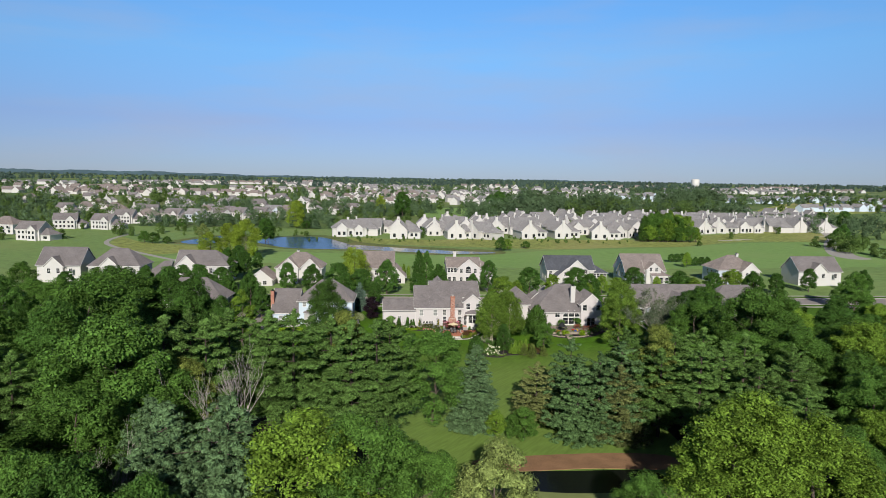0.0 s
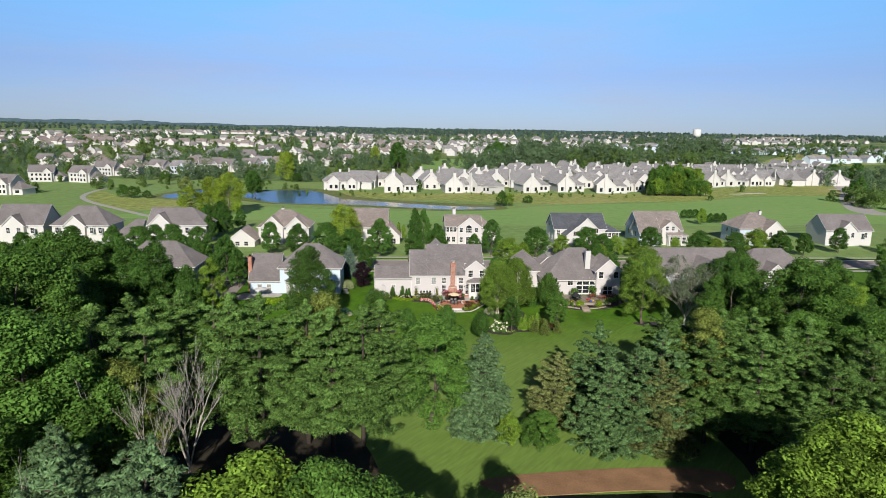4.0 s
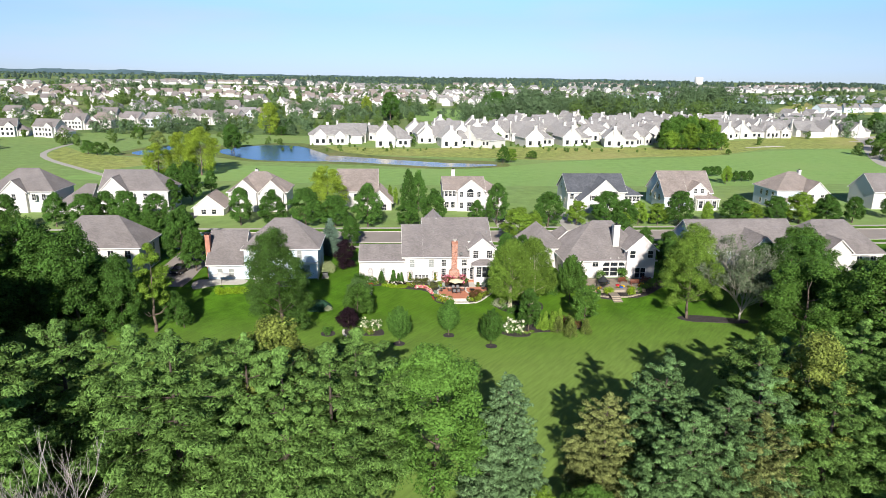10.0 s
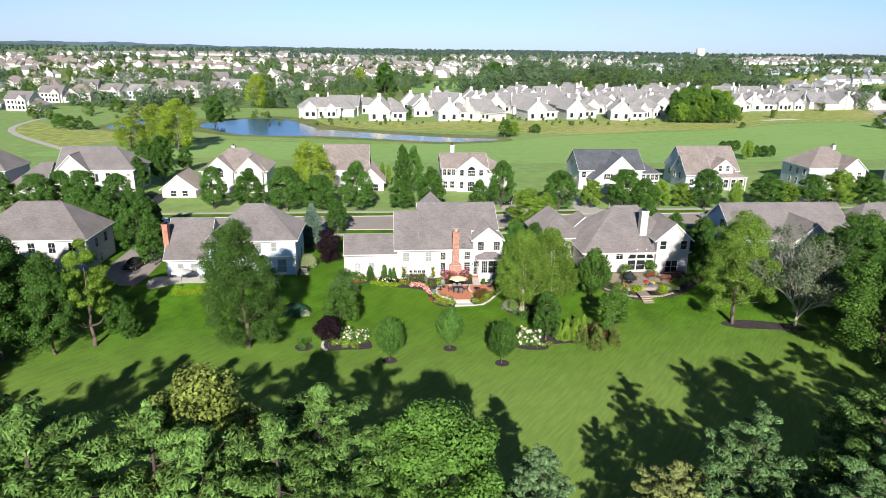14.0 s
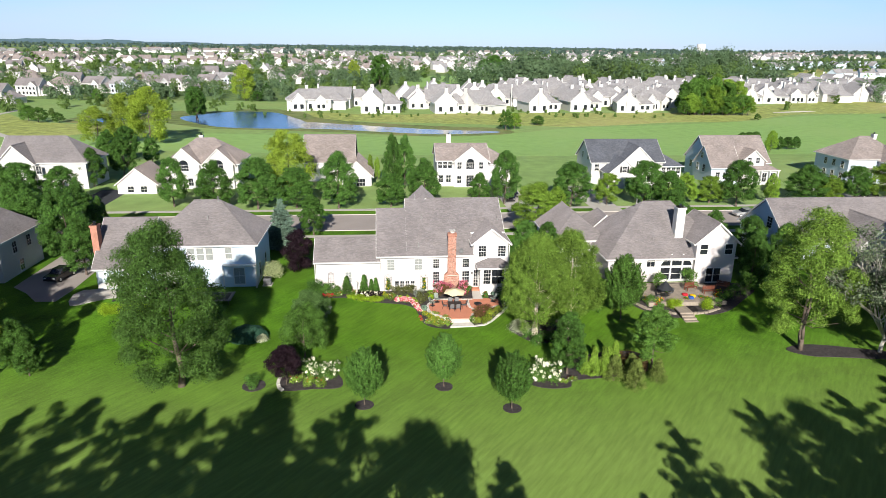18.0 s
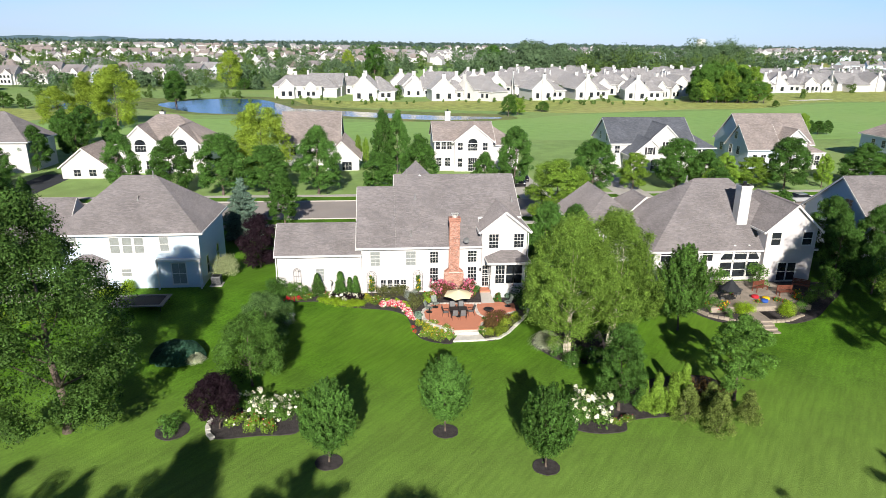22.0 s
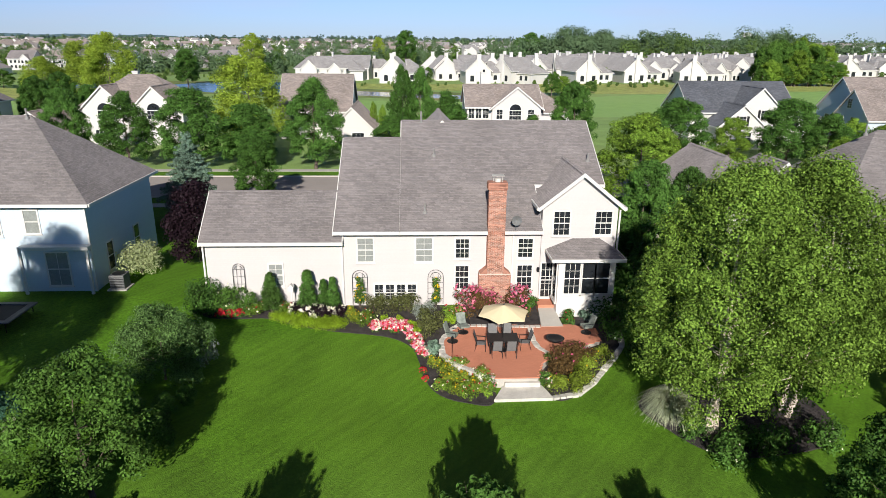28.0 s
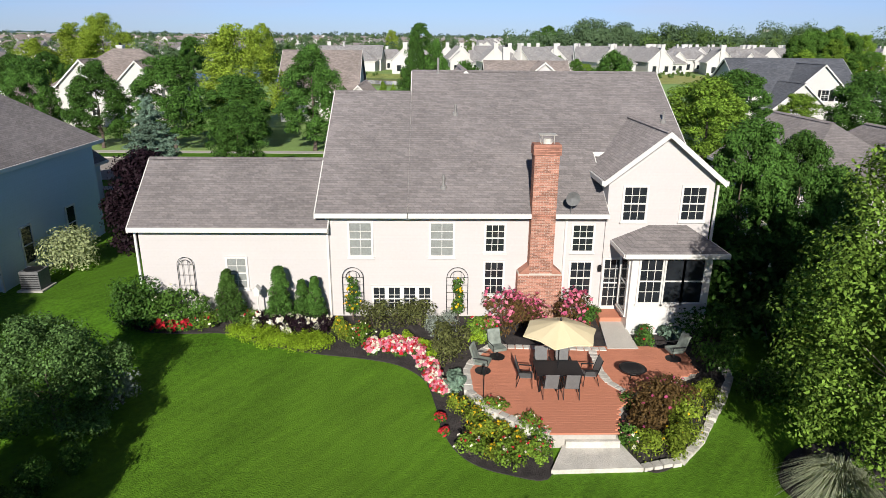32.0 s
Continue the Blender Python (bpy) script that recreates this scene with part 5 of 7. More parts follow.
def broadleaf(label, tint, seed, height=12.0, radius=4.2, bottom=0.22, count=70, per=150, size=0.2, taper=0.0, bark=None, clump=0.3, stems=1, name="tree", lobe=0.36, boughs=9, hang=0.8, lean=0.0):
    r = np.random.default_rng(seed)
    ob = root(name, 0, 0, 0, label, "tree")
    g = Geo()
    for s in range(stems):
        limbs(g, r, ((s - (stems - 1) / 2) * 0.35, r.normal(0, 0.12), -0.3), height * 0.8, radius * 0.8, 12, height * 0.019 / stems ** 0.5)
    part("trunk", smooth(g.mesh("trunk", bark or BARK)), None, ob)
    # the crown is built of boughs, each carrying its own clumps of leaf
    nb = max(7, int(count / boughs))
    k = np.arange(nb) + 0.5
    z = (k / nb) ** 0.9
    prof = np.sin(np.clip(z * 0.84 + 0.16, 0, 1) * math.pi) ** 0.6 * (1 - taper * z)
    a = k * 2.39996 + r.normal(0, 0.35, nb)
    rad = radius * prof * r.uniform(0.5, 0.78, nb)
    B = np.stack([np.cos(a) * rad, np.sin(a) * rad, height * (bottom + 0.1 + (0.86 - bottom) * z) + r.normal(0, 0.02, nb) * height], 1)
    BR = radius * lobe * r.uniform(0.75, 1.25, nb) * (0.55 + 0.45 * prof)
    li = np.concatenate([np.arange(nb), r.integers(0, nb, count - nb)])
    d = r.normal(0, 1, (count, 3))
    out = B[li] * np.array((1, 1, 0))
    d += 0.7 * out / (np.linalg.norm(out, axis=1)[:, None] + 0.01) + np.array((0, 0, 0.12))
    d /= np.linalg.norm(d, axis=1)[:, None]
    c = B[li] + d * BR[li][:, None] * r.uniform(0.55, 1.0, (count, 1)) * np.array((1, 1, 0.8))
    c[:, 0] += lean * (c[:, 2] - height * 0.3)
    rr = radius * clump * r.uniform(0.7, 1.25, count)
    part("crown", quads("crown", *clumps(c, rr, per, size, r, hang), LEAF[tint]), None, ob)
    return ob


def pine(label, tint, seed, height=17.0, radius=5.2, bottom=0.2, levels=9, arms=6, lift=0.12, shape=0.62, plume=0.7, per=120, size=0.15, fan=0.4, skirt=0.68, squash=0.48):
    """A conifer: whorls of boughs, each carrying plumes of needles on its outer part, with dark air between."""
    r = np.random.default_rng(seed)
    ob = root("conifer", 0, 0, 0, label, "tree")
    g = Geo()
    g.tube((0, 0, -0.3), (0, 0, height * 0.5), height * 0.018, height * 0.011, 9), g.tube((0, 0, height * 0.5), (0, 0, height * 0.95), height * 0.011, 0.03, 7)
    g2, C, R = Geo(), [], []
    for i in range(levels):
        q = i / (levels - 1)
        z = height * (bottom + (0.95 - bottom) * q)
        L = radius * (1 - q ** 1.7) ** shape * (skirt + (1 - skirt) * min(1, q / 0.3)) * r.uniform(0.88, 1.1) + 0.3
        n = max(3, int(round(arms * (1 - 0.3 * q))))
        a0 = r.uniform(0, 6.28)
        for k in range(n):
            a = a0 + 6.2832 * k / n + r.normal(0, 0.2)
            l = L * r.uniform(0.72, 1.15)
            up = lift * l * (0.4 + 2.4 * q) + r.normal(0, 0.15)
            c, s = math.cos(a), math.sin(a)
            zz = z + r.normal(0, height / levels * 0.18)
            if l > 0.8:
                g2.tube((0, 0, zz), (c * l * 0.85, s * l * 0.85, zz + up * 0.7), 0.05, 0.012, 4)
            m = 2 + int((l / plume) ** 1.75 * fan)
            for j in range(m):
                u = 1 - 0.86 * (j / m) ** 0.85 * r.uniform(0.85, 1.12)
                w = r.uniform(-1, 1) * fan * l * math.sin(math.pi * min(1, u * 0.95) ** 1.4) ** 0.8
                C.append((c * l * u - s * w, s * l * u + c * w, zz + up * max(0.05, u) ** 1.4 - 0.04 * w * w + r.normal(0, 0.12)))
                R.append(plume * r.uniform(0.75, 1.3) * (1.0 - 0.35 * q))
    for k in range(7):
        C.append((r.normal(0, 0.15), r.normal(0, 0.15), height * (0.88 + 0.018 * k)))
        R.append(plume * (0.75 - 0.08 * k))
    part("trunk", smooth(g.mesh("trunk", BARK_DARK)), None, ob)
    part("branchwork", g2, BARK_DARK, ob, "", "stuff")
    part("crown", quads("crown", *clumps(np.array(C), np.array(R), per, size, r, squash, 0.3, 0.5), LEAF[tint]), None, ob)
    return ob


def bare_tree(label, seed, height=14.0, spread=0.5, leafy=0, tint="sage", lean=0.0, thick=0.014, share=(7, 4, 4, 3, 3)):
    """A leafless tree: forked limbs ending in fine twigs, with a few leaves left on it."""
    r = random.Random(seed)
    ob = root("bare_tree", 0, 0, 0, label, "tree")
    g, tips = Geo(), []

    def grow(p, d, l, rad, n):
        m = p + d * l * 0.5
        e = m + (d + Vector((r.gauss(0, 0.12), r.gauss(0, 0.12), 0.05))) * l * 0.5
        sides = 6 if n < 2 else 3
        g.tube(p, m, rad, rad * 0.85, sides), g.tube(m, e, rad * 0.85, rad * 0.62, sides)
        if n == len(share):
            tips.append(e)
            return
        for k in range(share[n]):
            a = r.uniform(0, 6.28) if n else 6.28 * k / share[0] + r.uniform(-0.4, 0.4)
            w = spread * r.uniform(0.5, 1.25)
            q = (d + Vector((math.cos(a) * w, math.sin(a) * w, r.uniform(-0.05, 0.3)))).normalized()
            b = p + (e - p) * (r.uniform(0.4, 1.0) if n else r.uniform(0.6, 1.0))
            grow(b, q, l * (r.uniform(1.3, 2.3) if n == 0 else r.uniform(0.6, 0.85)), max(0.008, rad * 0.56), n + 1)
    grow(Vector((0, 0, -0.2)), Vector((lean, 0, 1)), height * 0.13, height * thick, 0)
    part("branchwork", g, BARE, ob, "", "stuff")
    if leafy:
        q = np.random.default_rng(seed)
        pick = np.array([tuple(p) for p in tips])[q.integers(0, len(tips), leafy)]
        pts = np.repeat(pick, 12, 0) + q.normal(0, 0.3, (leafy * 12, 3))
        part("leaves", quads("leaves", *blades(pts, q.normal(0, 1, pts.shape), 0.13, q), LEAF[tint]), None, ob)
    return ob


def shrub(name, label, tint, seed, rx=0.6, ry=0.6, h=0.9, count=14, per=60, size=0.07, cat="shrub", flower=None, blooms=0, bsize=0.06, cone=0.0, slim=0.55):
    r = np.random.default_rng(seed)
    ob = root(name, 0, 0, 0, label, cat)
    g = Geo()
    for i in range(5):
        a = r.uniform(0, 6.28)
        g.tube((0, 0, -0.15), (math.cos(a) * rx * 0.5, math.sin(a) * ry * 0.5, h * 0.6), 0.02, 0.008, 4)
    part("stem", g, BARK, ob)
    z = r.uniform(0.1, 0.88, count)
    a = r.uniform(0, 6.2832, count)
    k = np.sqrt(r.uniform(0.05, 1, count)) * (1 - cone * z) * 0.75
    if cone > 0.5:
        k *= 1.25 * (1 - z ** 3)
    c = np.stack([np.cos(a) * rx * k, np.sin(a) * ry * k, h * z * (1 - 0.25 * k * (1 - cone))], 1)
    rr = np.full(count, (rx + ry) * 0.19 + min(h, 1.2) * 0.05) * r.uniform(0.8, 1.2, count) * (1 - 0.5 * cone * z) * (0.62 if cone > 0.5 else 1.0)
    part("leaves", quads("leaves", *clumps(c, rr, per, size, r, 0.9, slim), LEAF[tint]), None, ob)
    if flower:
        for col in (flower if isinstance(flower, tuple) else (flower,)):
            n = blooms
            pick = r.integers(0, count, n)
            d = r.normal(0, 1, (n, 3))
            d[:, 2] = np.abs(d[:, 2]) + 0.3
            d[:, 1] -= 0.3
            d /= np.linalg.norm(d, axis=1)[:, None]
            ctr = c[pick] + d * rr[pick][:, None] * 1.08
            k = 16 if bsize >= 0.1 else 5
            pts = np.repeat(ctr, k, 0) + r.normal(0, bsize * (0.62 if k > 5 else 0.35), (n * k, 3))
            part("blossom", quads("blossom", *blades(pts, np.repeat(d, k, 0), bsize * (0.7 if k > 5 else 1.0), r, 0.8), PETAL[col]), None, ob, "massed " + col + " petals", "stuff")
    return ob


def place(tpl, x, y, s=1.0, sz=None, a=0.0, label=""):
    ob = copy_thing(tpl, pose(x, y, gz(y), 0, 0, a) @ Matrix.Diagonal((s, s, sz or s, 1)))
    if label:
        ob["label"] = label
    return ob


rnd = random.Random(11)
OAK = [broadleaf("broad dark green deciduous tree in full leaf", "green", 21 + i, 12, 4.6, 0.08, 270, 150, 0.1, 0.22, None, 0.155, lobe=0.38, boughs=11) for i in range(3)]
DARKT = [broadleaf("dense dark green shade tree in leaf", "dark", 31 + i, 9, 3.5, 0.07, 340, 130, 0.085, 0.2, None, 0.145, lobe=0.27, boughs=5) for i in range(2)]
BRIGHT = [broadleaf("leafy tree with yellow-green crown", "bright", 41 + i, 11, 4.2, 0.08, 270, 150, 0.1, 0.22, None, 0.155, lobe=0.38, boughs=11) for i in range(2)]
PALE = broadleaf("small tree with pale yellowish-green leaves", "pale", 46, 11, 3.8, 0.08, 200, 110, 0.12, 0.15, None, 0.19)
GOLD = broadleaf("broad tree with golden yellow-green leaves", "gold", 45, 11, 4.6, 0.08, 200, 110, 0.12, 0.15, None, 0.19)
PINE = [pine("tall white pine with layered feathery branches", "pine", 51 + i) for i in range(3)]
DARKPINE = [pine("broad dark pine with blue-green layered boughs", "pine_blue", 54 + i, 13.0, 5.0, 0.04, 10, 6, 0.08, 0.7, 0.5, 80, 0.14, 0.42, 0.95) for i in range(2)]
PINEB = pine("bushy pine with browning needles", "pine_brown", 56, 12, 4.6, 0.04, 10, 6, 0.1, 0.7, 0.48, 80, 0.14, 0.42, 0.95)
SPRUCE = pine("soft blue-green spruce tree with dense boughs", "bluegreen", 57, 12, 3.0, 0.03, 17, 8, 0.05, 0.8, 0.34, 60, 0.12, 0.45, 1.0, 0.6)
YELLOW = broadleaf("tall tree with yellowing leaves among the pines", "yellowing", 58, 14, 3.6, 0.1, 190, 150, 0.1, 0.35, None, 0.18)
BAREW = bare_tree("leafless grey tree among the pines", 61, 14, 0.5, 0, "sage", 0.05, 0.013, (4, 3, 3, 3, 3))

# the wood below the start of the flight
FOREST = [("pine", -10.5, -65.1, 17.6), ("pine", -7.0, -64.1, 17.4), ("pine", -13.6, -63.0, 18.0), ("pine", -18.6, -65.0, 19.4), ("pine", -22.6, -62.0, 18.6), ("pine", -5.2, -60.6, 17.4), ("pine", -28.6, -60.6, 18.6), ("pine", -33.5, -62.5, 18.8),
          ("yellow", -12.0, -59.6, 17.8), ("yellow", -30.2, -74.2, 15.0), ("bare", -24.8, -72.0, 18.5), ("bare", -27.2, -76.0, 17.0), ("pine", -29.0, -70.5, 19.2), ("oak", -33.0, -76.5, 15.5), ("pine", -34.5, -70.0, 19.6), ("oak", -38.5, -76.4, 20.5),
          ("oak", 1.5, -58.6, 14.6), ("spruce", 7.7, -61.4, 13.4), ("darkpine", 22.2, -65.6, 11.6), ("darkpine", 25.6, -64.6, 12.8), ("darkpine", 22.8, -58.8, 13.6), ("pineb", 17.6, -58.6, 9.6), ("darkpine", 29.6, -62.4, 13.8), ("pineb", 28.4, -65.4, 11.0),
          ("pine", 31.4, -58.8, 15.4), ("yellow", 35.9, -60.8, 15.9), ("pine", 34.6, -65.0, 13.6), ("pine", 39.4, -67.4, 15.0), ("pine", 40.6, -56.0, 14.6), ("darkpine", 36.2, -55.2, 13.2), ("pine", 45.0, -63.0, 14.2), ("pine", 50.0, -60.0, 14.4), ("pine", 46.0, -71.0, 13.6), ("pine", 52.0, -69.0, 14.0), ("pine", 41.5, -74.0, 10.5), ("pine", 49.0, -77.0, 12.0), ("pine", 56.0, -63.0, 13.6),
          ("oak", -58.4, -24.7, 18.9), ("oak", -53.8, -47.4, 20.7), 
          ("spruce", -24.9, -96.2, 17.4), ("spruce", -19.4, -96.0, 18.0), ("bright", -12.4, -96.0, 15.2), ("oak", -7.0, -96.2, 15.4), ("oak", -1.6, -93.8, 11.4), ("pale", 5.7, -95.0, 12.2), ("bright", 31.5, -91.5, 13.6), ("bright", 35.6, -88.6, 14.4), ("bright", 40.5, -91.0, 12.8),
          ("bare", -32.5, -93.0, 13.5), ("oak", -37.0, -97.0, 12.5), ("spruce", -30.0, -86.5, 14.5), ("oak", 21.6, -92.6, 7.6), ("oak", -38.5, -84.4, 15.0), ("oak", 14.4, -65.6, 5.0), ("bright", 10.4, -64.8, 4.2), ("oak", 12.8, -64.8, 3.6),
          ("dark", -46.0, -21.8, 16.5), ("dark", -51.5, -20.5, 17), ("dark", -44.6, -18.4, 11.5), ("dark", -34.9, -16.0, 5.2), ("dark", -33.4, -17.2, 3.6), ("dark", 65.5, -14.5, 12.5), ("dark", 60.5, -12.5, 11), ("oak", 63.0, -38.0, 17.5), ("oak", 70.0, -34.0, 16.5), ("oak", 56.6, -30.0, 13.8)]
taken = [(x, y) for _, x, y, _ in FOREST]


def scatter(n, x0, x1, y0, y1, gap, kinds, h0, h1, ok=lambda x, y: True):
    made = 0
    for _ in range(n * 30):
        if made >= n:
            return
        x, y = rnd.uniform(x0, x1), rnd.uniform(y0, y1)
        if ok(x, y) and all((x - a) ** 2 + (y - b) ** 2 > gap * gap for a, b in taken):
            taken.append((x, y))
            FOREST.append((rnd.choice(kinds), x, y, rnd.uniform(h0, h1)))
            made += 1


scatter(50, -95, -22, -104, -28, 5.6, ("oak", "dark", "pine", "pine", "oak", "dark"), 12, 18, lambda x, y: (y < -56 or x < -52) and not (x > -30 and y > -82))
scatter(5, -34, -24, -92, -84, 2.6, ("oak", "dark", "spruce"), 5, 9)
scatter(30, 38, 105, -78, -50, 5.8, ("pine", "pine", "oak", "oak", "bright"), 11, 15)
scatter(14, 60, 110, -40, -5, 7, ("oak", "oak", "dark", "bright"), 9, 13)
scatter(8, -95, -50, -24, 2, 7, ("oak", "dark"), 11, 15)
scatter(6, 40, 70, -104, -84, 6, ("oak", "bright", "oak"), 7, 10)
scatter(6, 44, 66, -92, -76, 6, ("bright", "oak"), 10, 13)
KINDS = {"oak": (OAK, 12.0), "dark": (DARKT, 9.0), "bright": (BRIGHT, 11.0), "gold": ([GOLD], 11.0), "pine": (PINE, 17.0), "darkpine": (DARKPINE, 13.0), "pineb": ([PINEB], 12.0), "yellow": ([YELLOW], 14.0), "pale": ([PALE], 11.0), "spruce": ([SPRUCE], 12.0), "bare": ([BAREW], max(v.co.z for c in BAREW.children for v in c.data.vertices))}


def plant(kind, x, y, h, wide=1.0, label=""):
    tpls, th = KINDS[kind]
    tpl = rnd.choice(tpls)
    s = h / th
    place(tpl, x, y, s * wide * rnd.uniform(0.92, 1.08) , s, rnd.uniform(0, 360), label)


for kind, x, y, h in FOREST:
    plant(kind, x, y, h, 0.72 if kind == "bare" else 1.35 if y < -88 and kind == "bright" else 1.15 if kind in ("spruce", "oak") else 1.05)

# trees of the gardens and beyond the street
for kind, x, y, h, w in (("bright", 30.5, 30.5, 6.5, 1.0), ("dark", 46.8, 17.0, 7.0, 1.0), ("dark", -50.5, 20.0, 9.0, 1.1), ("dark", -61.5, 66.0, 8.0, 1.0), ("gold", -72.5, 134, 17.0, 1.0), ("gold", -80.0, 137, 15.0, 1.1), ("gold", -87.5, 132, 11.5, 1.15), ("dark", -80.6, 214.8, 13, 1.0), ("dark", -67.0, 100, 9, 1.0), ("dark", -71.0, 98, 8, 1.0), ("dark", -58, 92, 7, 0.9), ("dark", -45, 22, 9.5, 1.0), ("dark", -72, 50, 8, 1.0), ("dark", -82, 46, 8, 1.1), ("dark", -90, 40, 9, 1.0), ("bright", 112, 48, 6, 1.0), ("dark", 120, 46, 7, 1.1), ("dark", 134, 50, 8, 1.0), ("bright", 54, 36, 5, 1.0), ("dark", -60, 34, 8, 1.0), ("dark", 48.5, 24, 7.5, 1.0), ("dark", 49.6, 0.5, 7.2, 0.9), ("dark", 51.6, -2.5, 6.2, 0.9), ("dark", 50.8, 4.0, 8.2, 0.9), ("dark", 54.0, 1.0, 7.8, 0.9), ("dark", 19.2, 3.2, 8.2, 0.75), ("dark", 21.4, 0.2, 6.8, 0.8), ("dark", 19.6, -3.4, 5.4, 0.75), ("dark", 22.6, 5.0, 7.4, 0.8), ("dark", 48, 9, 7.5, 0.9), ("dark", -100, 35, 8, 1.0), ("oak", -115, 40, 10, 1.0), ("oak", -110, 12, 12, 1.0), ("oak", 128, 20, 11, 1.0), ("dark", 150, 46, 8, 1.0), ("dark", -55, 24, 7, 1.0)):
    plant(kind, x, y, h, w)
# street trees: each with its height and the radius of its crown
for kind, x, y, h, r in (("dark", -39.0, 46.5, 9.4, 3.0), ("dark", -31.0, 45.0, 8.8, 4.1), ("dark", -22.9, 44.0, 9.7, 4.4), ("dark", -15.8, 44.5, 7.8, 4.3), ("dark", -7.8, 43.8, 10.5, 4.2), ("dark", 2.1, 45.0, 6.5, 3.4), ("dark", 8.5, 45.0, 9.0, 3.6),
                         ("dark", 2.7, 60.5, 11.5, 2.5), ("dark", 5.3, 61.0, 11.2, 2.5), ("dark", 19.3, 45.0, 6.3, 2.6), ("dark", 24.5, 46.0, 10.5, 3.5), ("dark", 37.0, 43.0, 8.8, 4.7), ("dark", 52.6, 45.0, 8.6, 4.8), ("bright", 61.0, 45.0, 6.0, 2.9),
                         ("dark", 70.3, 42.0, 9.2, 4.1), ("bright", 66.2, 45.0, 5.4, 3.4), ("bright", 79.3, 45.0, 5.7, 1.9), ("dark", 86.7, 45.0, 7.4, 4.7), ("dark", 99.0, 47.0, 7.0, 4.0), ("gold", -19.0, 57.0, 12.6, 5.2), ("dark", -10.8, 26.0, 6.6, 2.5), ("bright", 25.4, 23.0, 8.8, 4.6), ("dark", -59.8, 78.0, 9.0, 3.8), ("dark", -46.0, 31.0, 5.5, 1.4), ("dark", -42.6, 12.5, 11.0, 3.8), ("dark", -66.0, 46.5, 8.6, 4.3), ("dark", -59.5, 48.0, 7.6, 3.8), ("dark", -74.5, 45.0, 8.2, 4.4), ("dark", -54.0, 27.0, 7.0, 3.4), ("bright", 44.8, 44.5, 6.2, 3.0), ("dark", 56.6, 43.0, 6.8, 3.6), ("bright", 90.5, 43.5, 5.6, 3.2), ("bright", 104.5, 45.5, 8.0, 4.2), ("dark", 111.0, 44.0, 7.6, 4.4), ("dark", -38.8, 8.6, 8.0, 3.0), ("dark", -40.8, -20.6, 12.0, 3.6)):
    plant(kind, x, y, h, r / (0.4 * h))
# distant hedges and groves
for i in range(17):
    a = i * 2.4
    q = math.sqrt((i + 0.5) / 17)
    plant(rnd.choice(("oak", "oak", "bright")), 162 + 16 * math.cos(a) * q, 236 + 9 * math.sin(a) * q, 20 - 6 * q + rnd.uniform(-1, 1), 0.9)
for i in range(11):
    plant("bright" if i % 3 else "oak", 146 + 3.3 * i, 227.5 + (i % 3), 7.0 + (i * 7 % 4), 1.25)
for kind, x, y, h, w in (("gold", -78, 306, 19.0, 0.9), ("dark", -66, 307, 9.5, 1.1), ("dark", -70, 300, 6.0, 1.4), ("dark", -77, 204, 12.5, 1.0), ("pale", -118, 222, 8.5, 1.35), ("oak", -136, 195, 6.0, 1.5), ("oak", -142, 199, 6.5, 1.3), ("oak", -128, 194, 4.0, 1.6), ("dark", -2, 440, 24.0, 0.95), ("gold", -23, 470, 19.0, 0.75),
                         ("dark", 98, 500, 24, 1.0), ("dark", 108, 505, 21, 1.0), ("dark", 90, 506, 20, 1.0), ("oak", -154, 294, 7, 1.2), ("oak", 48, 171, 7.5, 1.2), ("bright", 52, 174, 6, 1.3), ("oak", 64, 186, 4, 1.8), ("bright", 120, 112, 6.5, 0.8), ("oak", 10, 246, 6, 1.0), ("oak", 58, 246, 7, 1.0), ("bright", 88, 250, 6, 1.0), ("dark", 268, 224, 10, 1.1), ("dark", 276, 230, 12, 1.0), ("oak", 171, 206, 3.0, 1.5), ("dark", 344, 352, 14, 1.2), ("dark", 366, 354, 15, 1.2), ("bright", 300, 325, 8, 1.6), ("bright", 288, 322, 7, 1.5), ("oak", 256, 318, 7, 1.3), ("dark", -168, 420, 9, 1.1), ("dark", -212, 352, 8, 1.3), ("dark", -190, 372, 8, 1.4), ("dark", -128, 420, 10, 1.2), ("oak", -176, 330, 7, 1.2), ("oak", -238, 300, 8, 1.3), ("oak", -145, 410, 11, 1.1)):
    plant(kind, x, y, h, w)
for x, y, h, w in ((-2.4, 72.4, 5.6, 0.4), (-0.8, 70.4, 5.2, 0.42)):
    plant("bright", x, y, h, w)
for x, y in ((124, 118), (127, 118.5), (130, 119), (133, 119.4), (122, 132), (125, 133), (128, 134)):
    plant("dark", x, y, 4.0, 1.3)


